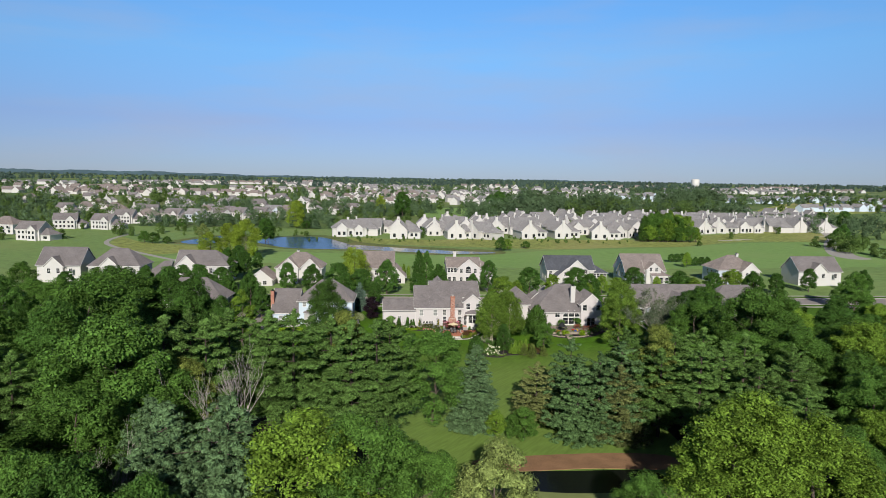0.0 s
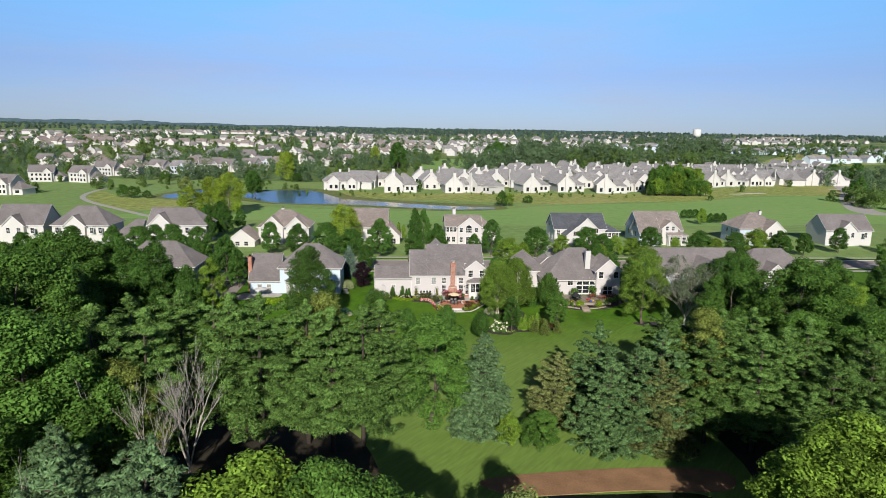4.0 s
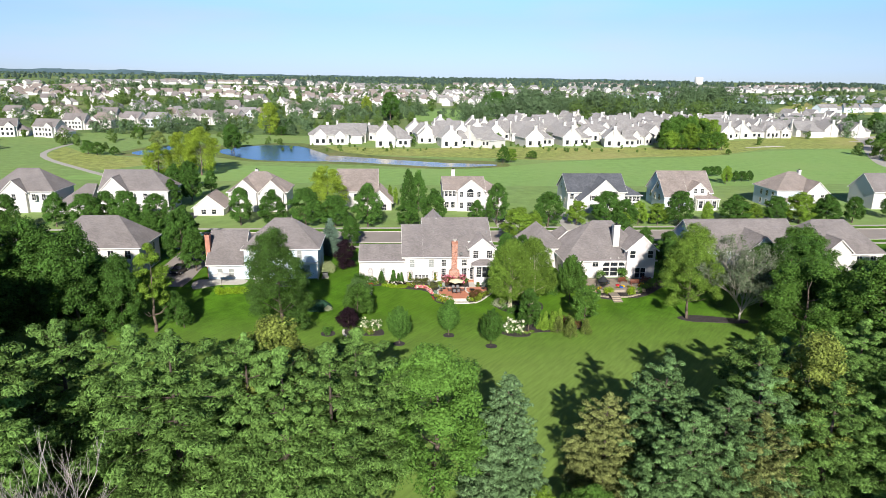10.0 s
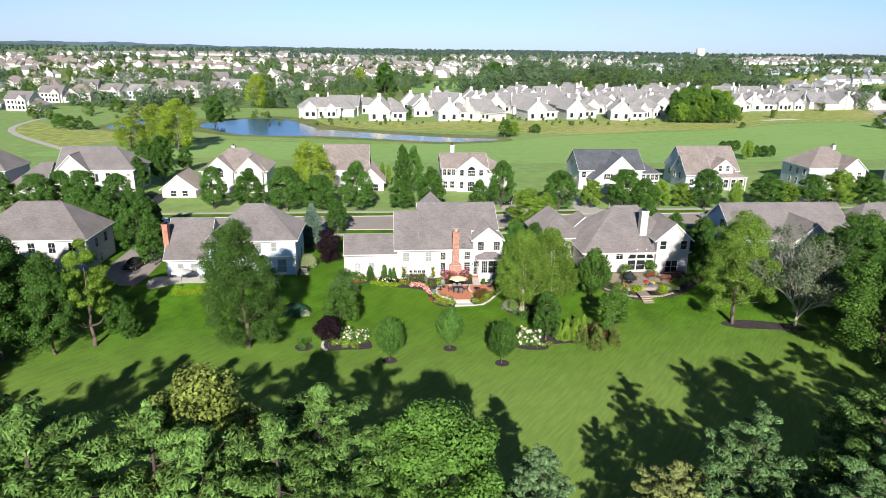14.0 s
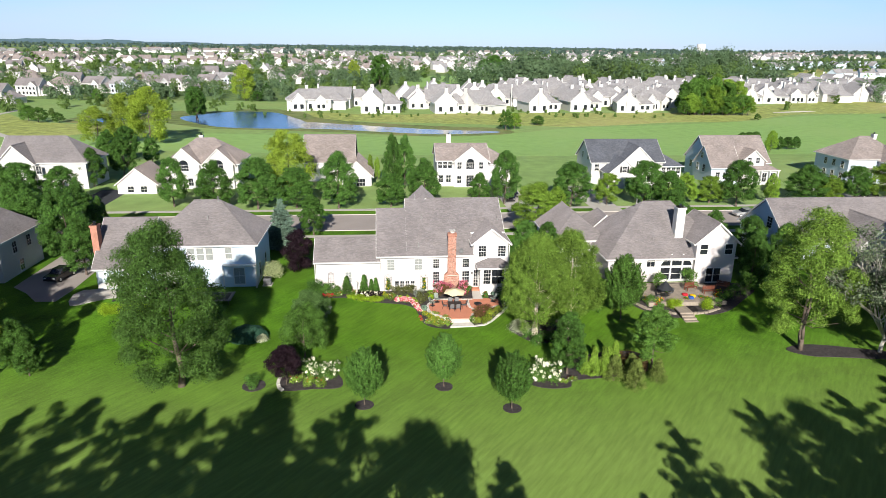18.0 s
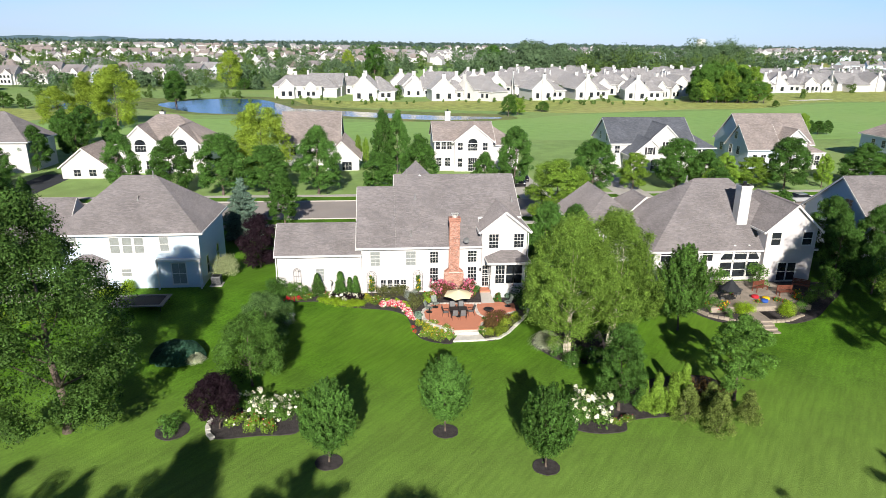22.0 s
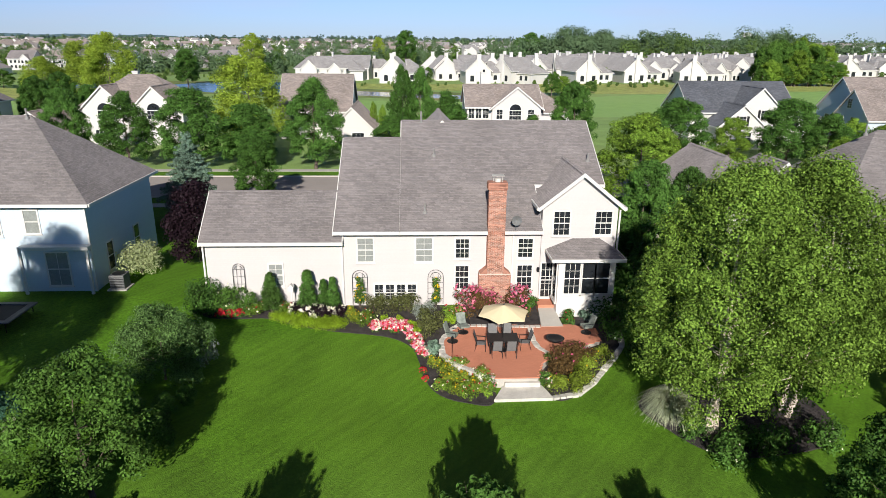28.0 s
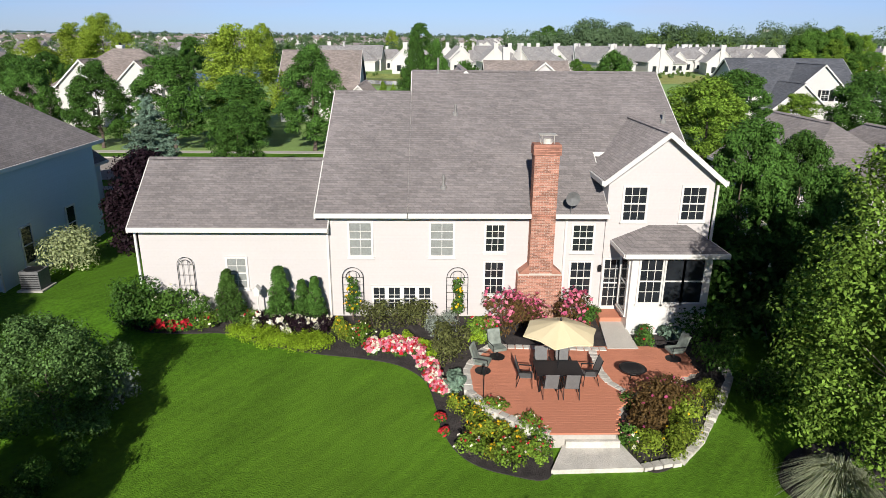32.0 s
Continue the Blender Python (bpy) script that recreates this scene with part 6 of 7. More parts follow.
def woods(name, n, x0, x1, y0, y1, h0, h1, tint, label, seed, per=34, leafsize=0.8, spread=0.34, groves=0, reach=40):
    """Far trees, too many to count, as clumps of leaf; gathered in groves where asked."""
    r = np.random.default_rng(seed)
    x = r.uniform(x0, x1, n)
    y = r.uniform(y0, y1, n)
    if groves:
        gx, gy = r.uniform(x0, x1, groves), r.uniform(y0, y1, groves)
        k = r.integers(0, groves, n)
        x, y = gx[k] + r.normal(0, reach, n), gy[k] + r.normal(0, reach * 0.3, n)
    h = r.uniform(h0, h1, n) * r.choice((0.75, 1.0, 1.15), n)
    C, R = [], []
    for i in range(n):
        z = gz(y[i])
        for k in range(6):
            a, q = r.uniform(0, 6.28), r.uniform(0.0, 0.3) * h[i]
            C.append((x[i] + math.cos(a) * q, y[i] + math.sin(a) * q, z + h[i] * (0.12 + 0.14 * k + r.uniform(-0.05, 0.05))))
            R.append(h[i] * spread * r.uniform(0.5, 0.9))
    me = quads(name, *clumps(np.array(C), np.array(R), per, leafsize, r), LEAF[tint])
    return tagged(new(name, me), label, "trees", "", "stuff")


woods("town_trees", 600, -560, 20, 300, 620, 6, 12, "farwood", "dark green trees among the far houses", 71, 60, 0.55, 0.36, 60, 22)
woods("town_tree_crowns", 430, -560, 20, 330, 700, 5, 11, "far", "green garden trees of the far town", 72, 60, 0.5)
woods("park_trees", 50, -90, 30, 470, 560, 9, 15, "farwood", "dark trees of a far park", 82, 90, 0.6)
woods("tall_grove", 60, 110, 215, 440, 480, 19, 25, "farwood", "tall dark trees behind the cottages", 81, 200, 0.85, 0.36)
woods("grove", 110, 60, 340, 430, 480, 13, 21, "farwood", "dark band of tall trees behind the cottages", 73, 80, 0.7)
woods("mixed_grove", 50, 120, 330, 425, 470, 12, 22, "far", "lighter green trees in the tall band", 83, 90, 0.7)
woods("east_grove", 46, 330, 420, 640, 690, 18, 28, "farwood", "tall dark eastern trees", 84, 110, 0.9)
woods("town_woods", 1000, -1100, 1300, 600, 1250, 8, 14, "farwood", "woods between the streets of the far town", 74, 26, 1.2, 0.36, 90, 45)
woods("sunny_woods", 420, -900, 900, 560, 1150, 7, 12, "far", "sunlit green trees of the far town", 85, 26, 1.2, 0.36, 70, 40)
woods("far_woods", 900, -2000, 2000, 1250, 2200, 9, 16, "hazewood", "far woodland with haze tinted into its leaf colour", 78, 34, 1.6, 0.4, 80, 100)
woods("horizon_woods", 1300, -3200, 3400, 2200, 4200, 9, 14, "hazewood", "wooded horizon", 75, 24, 2.6, 0.4, 90, 200)
woods("near_town_trees", 24, -260, -140, 200, 300, 3, 8, "far", "garden trees at the edge of the golf course", 76, 60, 0.45)
woods("cottage_trees", 40, 30, 330, 250, 420, 4, 8, "far", "small green trees between the cottages", 86, 60, 0.45)
woods("road_trees", 90, 296, 440, 240, 400, 7, 14, "farwood", "trees along the curving road", 77, 70, 0.55)
woods("hedge_trees", 30, 240, 290, 150, 222, 5, 10, "far", "green trees beside the fairway's end", 87, 70, 0.5)
woods("bank_brush", 70, -60, 140, 214, 246, 0.8, 2.2, "far", "low green brush below the cottages", 80, 40, 0.3)
woods("pond_reeds", 40, -140, -60, 238, 300, 1.0, 3.5, "far", "low brush beyond the ponds", 88, 40, 0.35)
# the first of each kind stands at the edge of the wood
edge = 0
for tpls, _ in KINDS.values():
    for tpl in tpls:
        tpl.location = (-104 - 5.5 * (edge % 4), -40 - 9 * (edge // 4), gz(-60))
        edge += 1

# ---- gardens ----
def mulch_ring(x, y, r, seed=0):
    sheet("mulch_bed", ring(x, y, r, r * 0.95, 22, 0.06, seed), 0.07, MULCH, "round dark mulch ring under a young tree", "mulch", "structure")


def flame_tree(label, tint, seed, height, radius, bottom, sprigs, per, size):
    """A pointed crown of steep, leafy sprigs round a straight trunk."""
    r = np.random.default_rng(seed)
    ob = root("tree", 0, 0, 0, label, "tree")
    g = Geo()
    limbs(g, r, (0, 0, -0.3), height * 0.85, radius * 0.55, 14, height * 0.012, 1.0)
    part("trunk", smooth(g.mesh("trunk", BARK)), None, ob)
    u = (np.arange(sprigs) + 0.5) / sprigs
    a = np.arange(sprigs) * 2.39996
    prof = np.sqrt(u + 0.03) * (1 - u) ** 0.66 / 0.46
    rad = radius * prof * r.uniform(0.62, 1.06, sprigs)
    tip = np.stack([np.cos(a) * rad, np.sin(a) * rad, height * (bottom + 0.1 + (0.92 - bottom) * u + r.normal(0, 0.025, sprigs))], 1)
    way = np.stack([np.cos(a) * 0.42, np.sin(a) * 0.42, np.ones(sprigs)], 1)
    way /= np.linalg.norm(way, axis=1)[:, None]
    k = np.repeat(np.arange(sprigs), per)
    t = r.uniform(0, 1, (len(k), 1))
    off = r.normal(0, 1, (len(k), 3)) * height * 0.024 * (0.2 + t)
    p = tip[k] - way[k] * t * height * 0.16 + off
    out = off / (np.linalg.norm(off, axis=1)[:, None] + 1e-6) + 0.7 * np.stack([np.cos(a[k]), np.sin(a[k]), 0 * a[k]], 1)
    part("crown", quads("crown", *blades(p, out, size, r, 0.5, 0.25), LEAF[tint]), None, ob)
    return ob


PEAR = flame_tree("young flame-shaped pear tree in a mulch ring", "dark", 81, 5.7, 1.8, 0.25, 240, 95, 0.07)
for i, (x, y, s) in enumerate(((-1.15, -24.6, 1.0), (6.3, -21.9, 0.97), (12.05, -26.1, 0.98))):
    if i:
        place(PEAR, x, y, s, None, 70 * i)
    else:
        PEAR.location = (x, y, gz(y))
    mulch_ring(x, y, 0.85, i)
YARD = [
    broadleaf("large open oak with dark leaves on the lawn", "oak", 82, 15.6, 5.0, 0.02, 720, 150, 0.082, 0.12, None, 0.15, lobe=0.3, boughs=15, lean=-0.1),
    broadleaf("leafy river birch with pale peeling trunks", "birch", 83, 11.7, 4.5, 0.09, 900, 120, 0.058, 0.28, BIRCH, 0.095, 3, lobe=0.28, boughs=9, hang=1.1),
    broadleaf("tall river birch with yellow-green leaves", "birch", 84, 11.6, 4.6, 0.09, 900, 120, 0.058, 0.28, BIRCH, 0.095, 3, lobe=0.28, boughs=9, hang=1.1),
    broadleaf("rounded crabapple tree with small leaves", "green", 85, 5.7, 2.6, 0.1, 330, 110, 0.06, 0.1, None, 0.17, lobe=0.3),
    broadleaf("broad bushy shrub with grey-green leaves", "greygreen", 86, 3.6, 2.4, 0.0, 330, 100, 0.05, 0.1, None, 0.17, lobe=0.3),
    broadleaf("small dark purple-leaved tree in bed", "purple", 87, 4.0, 1.7, 0.26, 200, 110, 0.055, 0.1, None, 0.22, lobe=0.3, boughs=6),
    flame_tree("dense upright pear tree beside the patio", "green", 88, 7.8, 2.5, 0.26, 330, 110, 0.085),
    broadleaf("narrow dark green ornamental tree in bed", "dark", 89, 6.6, 1.9, 0.06, 300, 130, 0.055, 0.25, None, 0.18, lobe=0.28, boughs=4),
    broadleaf("loose green tree with open tiers of leaf", "green", 90, 6.6, 2.6, 0.2, 190, 120, 0.07, 0.25, None, 0.16, lobe=0.34, boughs=8, hang=0.55),
    broadleaf("purple-leaved maple beside the house", "purple", 91, 5.4, 2.1, 0.0, 130, 120, 0.09, 0.1, None, 0.32),
    broadleaf("tall broad green tree on the lawn's edge", "birch", 92, 15.2, 5.7, 0.1, 400, 160, 0.085, 0.38, None, 0.13, 2, lobe=0.34, boughs=13),
    bare_tree("half-bare grey tree with thin grey-green leaves", 93, 16.5, 0.8, 1800, "olive"),
    pine("blue spruce beside the house", "spruce", 94, 7.9, 2.2, 0.03, 16, 9, -0.03, 1.0, 0.26, 60, 0.085, 0.5, 1.0, 0.6),
    broadleaf("green tree with low spreading crown", "dark", 95, 13.0, 4.4, 0.12, 260, 140, 0.1, 0.2, None, 0.15),
    broadleaf("slender young tree with a bare lower trunk", "bright", 96, 13.2, 2.9, 0.26, 160, 130, 0.09, 0.2, None, 0.18),
]
for ob, (x, y, a) in zip(YARD, ((-18.4, -20.3, 0), (17.3, -12.0, 20), (21.2, -10.6, 60), (-7.4, -15.4, 0), (-7.7, -7.0, 0), (-8.6, -20.6, 0), (28.4, -8.6, 0), (18.7, -20.3, 0), (27.6, -19.9, 0), (-10.9, 8.6, 0), (45.4, -16.8, 0), (53.5, -18.2, 0), (-14.7, 19.0, 0), (62.0, -16.3, 0), (-37.1, -18.5, 0))):
    ob.location, ob.rotation_euler = (x, y, gz(y)), (0, 0, radians(a))

place(YARD[12], -62.6, 68.0, 0.42, label="small round blue spruce on a front lawn")
sheet("island_bed", curve([(-8.8, -21.6), (-9.35, -20.4), (-9.2, -19.2), (-7.2, -18.0), (-4.6, -18.2), (-3.4, -20.0), (-3.6, -21.4), (-6.0, -21.5)], 6), 0.08, MULCH, "mulched island bed of hydrangeas", "bed")
sheet("hydrangea_bed", curve([(14.0, -20.4), (14.6, -22.0), (16.2, -22.9), (18.3, -22.8), (19.2, -21.6), (23.6, -21.2), (27.0, -20.2), (27.4, -16.6), (23.0, -16.4), (17.4, -18.8)], 6), 0.08, MULCH, "long mulched bed of shrubs", "bed")
sheet("lawn_edge_bed", curve([(43.8, -16.8), (45.4, -18.4), (49.0, -19.0), (53.6, -19.6), (54.8, -18.4), (52.4, -17.4), (47.0, -16.0)], 6), 0.08, MULCH, "mulch bed round two trees", "bed")
sheet("birch_bed", curve([(14.9, -9.8), (15.3, -11.4), (16.6, -13.3), (18.6, -13.8), (22.6, -12.6), (22.6, -8.8), (17.0, -8.2)], 6), 0.08, MULCH, "mulch bed under the birches", "bed")
mulch_ring(-11.65, -20.5, 1.1, 9)

# shrubs: name, label, tint, x, y, rx, ry, h, clumps, blades, blade size, flower colours, blooms, bloom size, cone
SHRUBS = [
    ("hydrangea", "white-blooming hydrangea bush in a mulch bed", "green", ((-6.8, -18.7, 1.0), (-5.0, -19.8, 0.95), (-5.9, -19.3, 0.85), (-4.3, -19.0, 0.8), (15.9, -21.0, 1.2), (16.9, -21.3, 1.15), (15.2, -21.3, 1.0)), 0.95, 0.95, 1.75, 26, 70, 0.07, "white", 34, 0.10, 0.0),
    ("shrub", "low round green shrub in mulch", "dark", ((-11.65, -20.5, 1.0),), 0.9, 0.9, 1.3, 20, 80, 0.06, None, 0, 0.05, 0.1),
    ("sage_bush", "pale silvery feathery bush", "sage", ((-6.1, -5.9, 0.95),), 0.8, 0.8, 1.5, 16, 70, 0.06, None, 0, 0.05, 0.3),
    ("arborvitae", "plump yellow-green arborvitae column", "bright", ((21.1, -21.0, 1.0), (22.05, -21.2, 1.03), (22.7, -20.6, 0.92), (23.6, -19.9, 1.0), (20.3, -20.7, 0.8)), 0.78, 0.78, 3.6, 260, 60, 0.045, None, 0, 0.05, 0.75),
    ("juniper", "loose upright yellowish juniper shrub", "juniper", ((22.9, -21.9, 0.9), (24.4, -23.4, 1.0), (27.0, -22.4, 0.8), (24.6, -21.8, 0.9)), 1.3, 1.3, 3.3, 150, 60, 0.05, None, 0, 0.05, 0.6),
    ("barberry", "reddish-brown twiggy bush in mulch", "russet", ((24.6, -19.9, 1.0), (26.2, -20.4, 0.9)), 1.1, 1.1, 2.2, 20, 60, 0.07, None, 0, 0.05, 0.2),
    ("variegated_shrub", "round pale variegated shrub by the wall", "variegated", ((-14.1, 6.1, 1.0),), 1.6, 1.4, 2.2, 55, 90, 0.07, None, 0, 0.05, 0.0),
    ("boxwood", "clipped round yellow-green boxwood", "lime", ((36.1, -6.0, 1.0), (40.1, -6.3, 1.0), (-31.6, -3.8, 1.0), (-30.2, -3.8, 1.0), (-28.8, -3.7, 1.0), (-27.5, -3.6, 1.0), (-24.0, 0.6, 1.0), (-22.4, 2.0, 0.95)), 1.05, 0.75, 1.15, 110, 100, 0.028, None, 0, 0.05, 0.0),
    ("patio_shrub", "airy green shrub beside the patio", "green", ((36.2, -0.6, 1.2), (40.6, 0.0, 1.3), (31.6, -0.4, 1.3), (33.2, -1.4, 0.9), (32.4, -3.4, 0.8), (33.4, -5.0, 0.7), (34.2, -6.6, 0.5), (41.6, -6.0, 0.6), (42.8, -5.2, 0.7), (43.8, -4.2, 0.7), (45.0, -3.4, 0.9), (46.6, -2.6, 1.0), (48.0, -1.2, 1.2)), 0.9, 0.9, 2.0, 22, 60, 0.07, None, 0, 0.05, 0.1),
    ("conical_evergreen", "dark conical evergreen against the wall", "oak", ((-3.95, -0.35, 1.0),), 0.9, 0.82, 2.75, 170, 90, 0.04, None, 0, 0.05, 0.85),
    ("columnar_yew", "dense upright evergreen column with pointed top", "dark", ((-1.8, -0.4, 1.0), (-0.35, -0.3, 0.82), (-0.9, -0.2, 0.75)), 0.72, 0.62, 2.95, 170, 90, 0.04, None, 0, 0.05, 0.68),
    ("crape_myrtle", "pink-flowering shrub beside the chimney", "russet", ((7.7, -0.9, 1.0), (10.55, -0.9, 1.0), (9.0, -0.8, 0.75), (8.4, -0.6, 0.85)), 0.95, 0.8, 1.85, 26, 60, 0.06, ("magenta", "pink"), 44, 0.07, 0.0),
    ("climbing_vine", "yellow-green vine on an iron trellis", "green", ((1.2, 0.05, 1.0), (5.75, 0.05, 1.0)), 0.42, 0.25, 2.2, 30, 40, 0.05, "yellow", 26, 0.045, 0.4),
    ("rose_bush", "leafy shrub with scattered white blossom", "green", ((-6.1, -0.2, 1.1), (-5.2, -0.4, 0.9), (-7.0, -0.3, 0.9)), 0.85, 0.7, 1.5, 22, 60, 0.06, "white", 10, 0.04, 0.0),
    ("ninebark", "reddish-green bushy shrub in the bed", "bronze", ((2.2, -0.6, 1.0), (3.3, -0.5, 0.9), (4.1, -0.4, 0.95), (5.3, -2.6, 1.1), (5.2, -3.4, 0.9)), 0.7, 0.7, 1.35, 20, 60, 0.055, None, 0, 0.05, 0.0),
    ("blue_mist_shrub", "grey-blue feathery shrub in the bed", "sage", ((5.2, -1.3, 1.0), (4.7, -1.0, 0.7)), 0.65, 0.6, 1.1, 18, 60, 0.05, None, 0, 0.05, 0.1),
    ("gold_spirea", "small bright yellow-green bush", "lime", ((2.75, -1.75, 0.8), (3.65, -1.85, 0.9), (4.35, -2.4, 0.95), (4.55, -3.2, 0.9), (6.4, -1.9, 1.0)), 0.36, 0.36, 0.6, 12, 60, 0.045, None, 0, 0.05, 0.0),
    ("ground_cover", "low spreading lime-green ground cover", "lime", ((-2.7, -1.35, 1.15), (-1.9, -1.7, 1.2), (-1.0, -1.95, 1.2), (-0.1, -2.1, 1.1), (-0.4, -1.6, 0.9), (-3.4, -1.1, 0.9)), 0.78, 0.5, 0.32, 46, 60, 0.032, None, 0, 0.05, 0.0),
    ("dahlia", "dark-leaved plant with large white flowers", "purple", ((-2.5, -0.75, 0.9), (-1.5, -1.05, 1.0), (-0.6, -1.1, 1.0), (0.1, -0.9, 0.9)), 0.6, 0.5, 0.95, 16, 60, 0.06, "white", 12, 0.10, 0.0),
    ("red_geranium", "low mound of red bedding flowers", "green", ((-6.9, -0.75, 0.9), (-6.3, -0.8, 0.9), (-5.75, -0.75, 0.9), (4.95, -6.9, 0.6), (5.0, -7.6, 0.55)), 0.45, 0.3, 0.42, 12, 40, 0.05, "red", 70, 0.06, 0.0),
    ("impatiens", "dense drift of pink, white and red flowers", "green", ((2.3, -2.55, 1.0), (2.9, -2.55, 1.0), (3.5, -2.7, 1.0), (4.05, -3.1, 1.0), (4.45, -3.9, 0.95), (4.7, -4.6, 0.95), (4.9, -5.3, 0.9), (3.1, -2.15, 0.9), (3.8, -2.4, 0.9)), 0.46, 0.4, 0.42, 14, 40, 0.05, ("pink", "white", "red", "pink"), 46, 0.06, 0.0),
    ("black_eyed_susan", "yellow-flowering perennial in the bed", "gold", ((0.75, -0.95, 0.9), (1.1, -1.5, 0.8), (6.0, -7.0, 1.0), (6.7, -7.8, 1.0), (6.1, -7.9, 0.9), (7.3, -8.5, 0.9), (5.5, -6.3, 0.8), (6.5, -8.7, 0.8)), 0.55, 0.5, 0.7, 16, 60, 0.045, "yellow", 24, 0.04, 0.0),
    ("perennial", "leafy green perennial with mixed small flowers", "bright", ((-7.6, -20.2, 1.2), (-6.4, -20.6, 1.1), (-5.4, -20.9, 1.0), (-8.2, -19.4, 1.1), (17.9, -22.1, 0.7), (18.8, -21.8, 0.8), (7.6, -7.6, 0.9), (7.0, -8.9, 0.9), (7.8, -8.8, 0.8), (8.0, -7.9, 0.9), (6.7, -6.6, 0.9), (-4.8, -0.6, 1.0), (1.7, -1.7, 1.0), (6.7, -1.4, 1.2), (-3.0, -0.6, 1.0), (5.8, -8.6, 0.9)), 0.6, 0.55, 0.85, 18, 60, 0.05, ("white", "red"), 10, 0.04, 0.0),
    ("hosta", "blue-green broad-leaved plant in the bed", "spruce", ((5.3, -5.2, 1.0), (5.5, -4.7, 0.8), (14.6, -1.6, 1.0)), 0.5, 0.45, 0.55, 12, 40, 0.1, None, 0, 0.05, 0.0),
    ("rhododendron", "dark green bush with red flowers by the door", "dark", ((11.2, -0.6, 1.0), (13.3, -2.0, 0.8)), 0.6, 0.5, 1.15, 18, 60, 0.06, "red", 10, 0.05, 0.0),
    ("smoke_bush", "tall russet shrub beside the patio", "russet", ((12.2, -6.7, 1.0), (11.7, -7.5, 0.9), (13.0, -6.3, 0.85)), 0.85, 0.8, 1.35, 26, 70, 0.06, "magenta", 8, 0.05, 0.0),
    ("potentilla", "yellow-green low shrub inside the stone edge", "gold", ((13.2, -7.0, 1.0), (12.7, -8.0, 0.9), (12.0, -8.5, 0.9), (11.3, -8.5, 0.8), (14.2, -6.0, 0.9)), 0.7, 0.6, 0.9, 20, 60, 0.05, "yellow", 4, 0.035, 0.0),
    ("edging_flowers", "pale flowering plant at the patio corner", "green", ((8.05, -8.45, 0.8), (10.9, -8.2, 0.9), (11.4, -6.2, 0.8)), 0.45, 0.45, 0.8, 14, 60, 0.05, ("pink", "white"), 12, 0.045, 0.0),
    ("privet", "dense dark green bushes along the lawn", "dark", ((-7.9, -0.4, 1.0), (-7.0, -12.6, 0.6), (-6.4, -11.4, 0.5), (-7.6, -11.0, 0.6), (-6.6, -10.2, 0.5), (-8.2, -12.2, 0.55), (-6.0, -9.2, 0.42), (-5.8, -12.4, 0.42)), 1.0, 0.95, 2.3, 60, 80, 0.07, None, 0, 0.05, 0.0),
    ("shade_shrub", "dark shrub in the shade of the birches", "dark", ((15.6, -3.6, 1.0), (16.2, -5.8, 1.0), (16.4, -1.6, 1.2), (19.2, -13.6, 1.0), (17.2, -14.0, 0.9), (15.4, -0.8, 1.0), (21.5, -13.0, 1.0), (18.0, -13.0, 0.8), (16.4, -12.4, 0.7), (18.4, -6.0, 1.6), (20.4, -4.0, 2.2), (22.6, -2.6, 2.6), (18.8, -1.6, 2.2), (21.0, 1.0, 3.0), (23.6, 2.0, 3.0), (18.8, 3.0, 2.6), (25.2, -5.2, 2.2)), 0.9, 0.9, 1.3, 22, 60, 0.07, "white", 6, 0.04, 0.0),
    ("geranium_pot_plant", "flowering pot plant on the neighbour's patio", "green", ((34.0, -5.6, 1.0), (37.0, -2.4, 0.9), (41.0, -5.0, 1.0), (42.6, -4.0, 1.0), (33.0, -4.6, 1.0), (34.6, -4.9, 1.0), (38.2, -4.6, 0.8), (40.4, -4.4, 0.9), (43.4, -2.8, 0.9), (32.6, -2.2, 1.0)), 0.5, 0.5, 0.9, 14, 50, 0.06, ("yellow", "red"), 14, 0.06, 0.0),
]
for i, (nm, lb, tint, spots_, rx, ry, h, n, per, size, fl, blooms, bs, cone) in enumerate(SHRUBS):
    tpl = None
    for k, (x, y, s) in enumerate(spots_):
        if tpl is None:
            tpl = shrub(nm, lb, tint, 200 + i, rx, ry, h, n, per, size, "shrub" if not fl else "plant", fl, blooms, bs, cone)
            tpl.location, tpl.scale = (x, y, gz(y) + (0.08 if y > -10 else 0.06)), (s, s, s)
            base_s = s
        else:
            q = s / base_s
            copy_thing(tpl, pose(x, y, gz(y) + 0.06, 0, 0, 67 * k) @ Matrix.Diagonal((q, q, q, 1)))


def tuft(x, y, s, seed):
    """Arching blades of ornamental grass."""
    r = np.random.default_rng(seed)
    n = 2000
    a, l = r.uniform(0, 6.28, n), r.uniform(0.5, 1.15, n) * s
    V, Fc = [], []
    for i in range(n):
        d = np.array((math.cos(a[i]), math.sin(a[i]), 0))
        side = np.array((-d[1], d[0], 0)) * 0.009
        b = d * 0.12 * r.random()
        f = r.uniform(0.15, 0.62)
        m = b + d * l[i] * f * 0.8 + np.array((0, 0, l[i] * (1.0 - 0.5 * f)))
        e = b + d * l[i] * f * 1.7 + np.array((0, 0, l[i] * (1.12 - 1.5 * f)))
        k = len(V)
        V += [b - side, b + side, m + side, m - side, e + side * 0.3, e - side * 0.3]
        Fc += [(k, k + 1, k + 2, k + 3), (k + 3, k + 2, k + 4, k + 5)]
    ob = new("ornamental_grass", quads("ornamental_grass", np.array(V), np.array(Fc), LEAF["variegated_grass"]))
    ob.location = (x, y, gz(y) + 0.05)
    return tagged(ob, "arching tuft of pale ornamental grass", "grass")


tuft(15.8, -11.0, 1.5, 1), tuft(-12.5, -11.5, 0.8, 2)

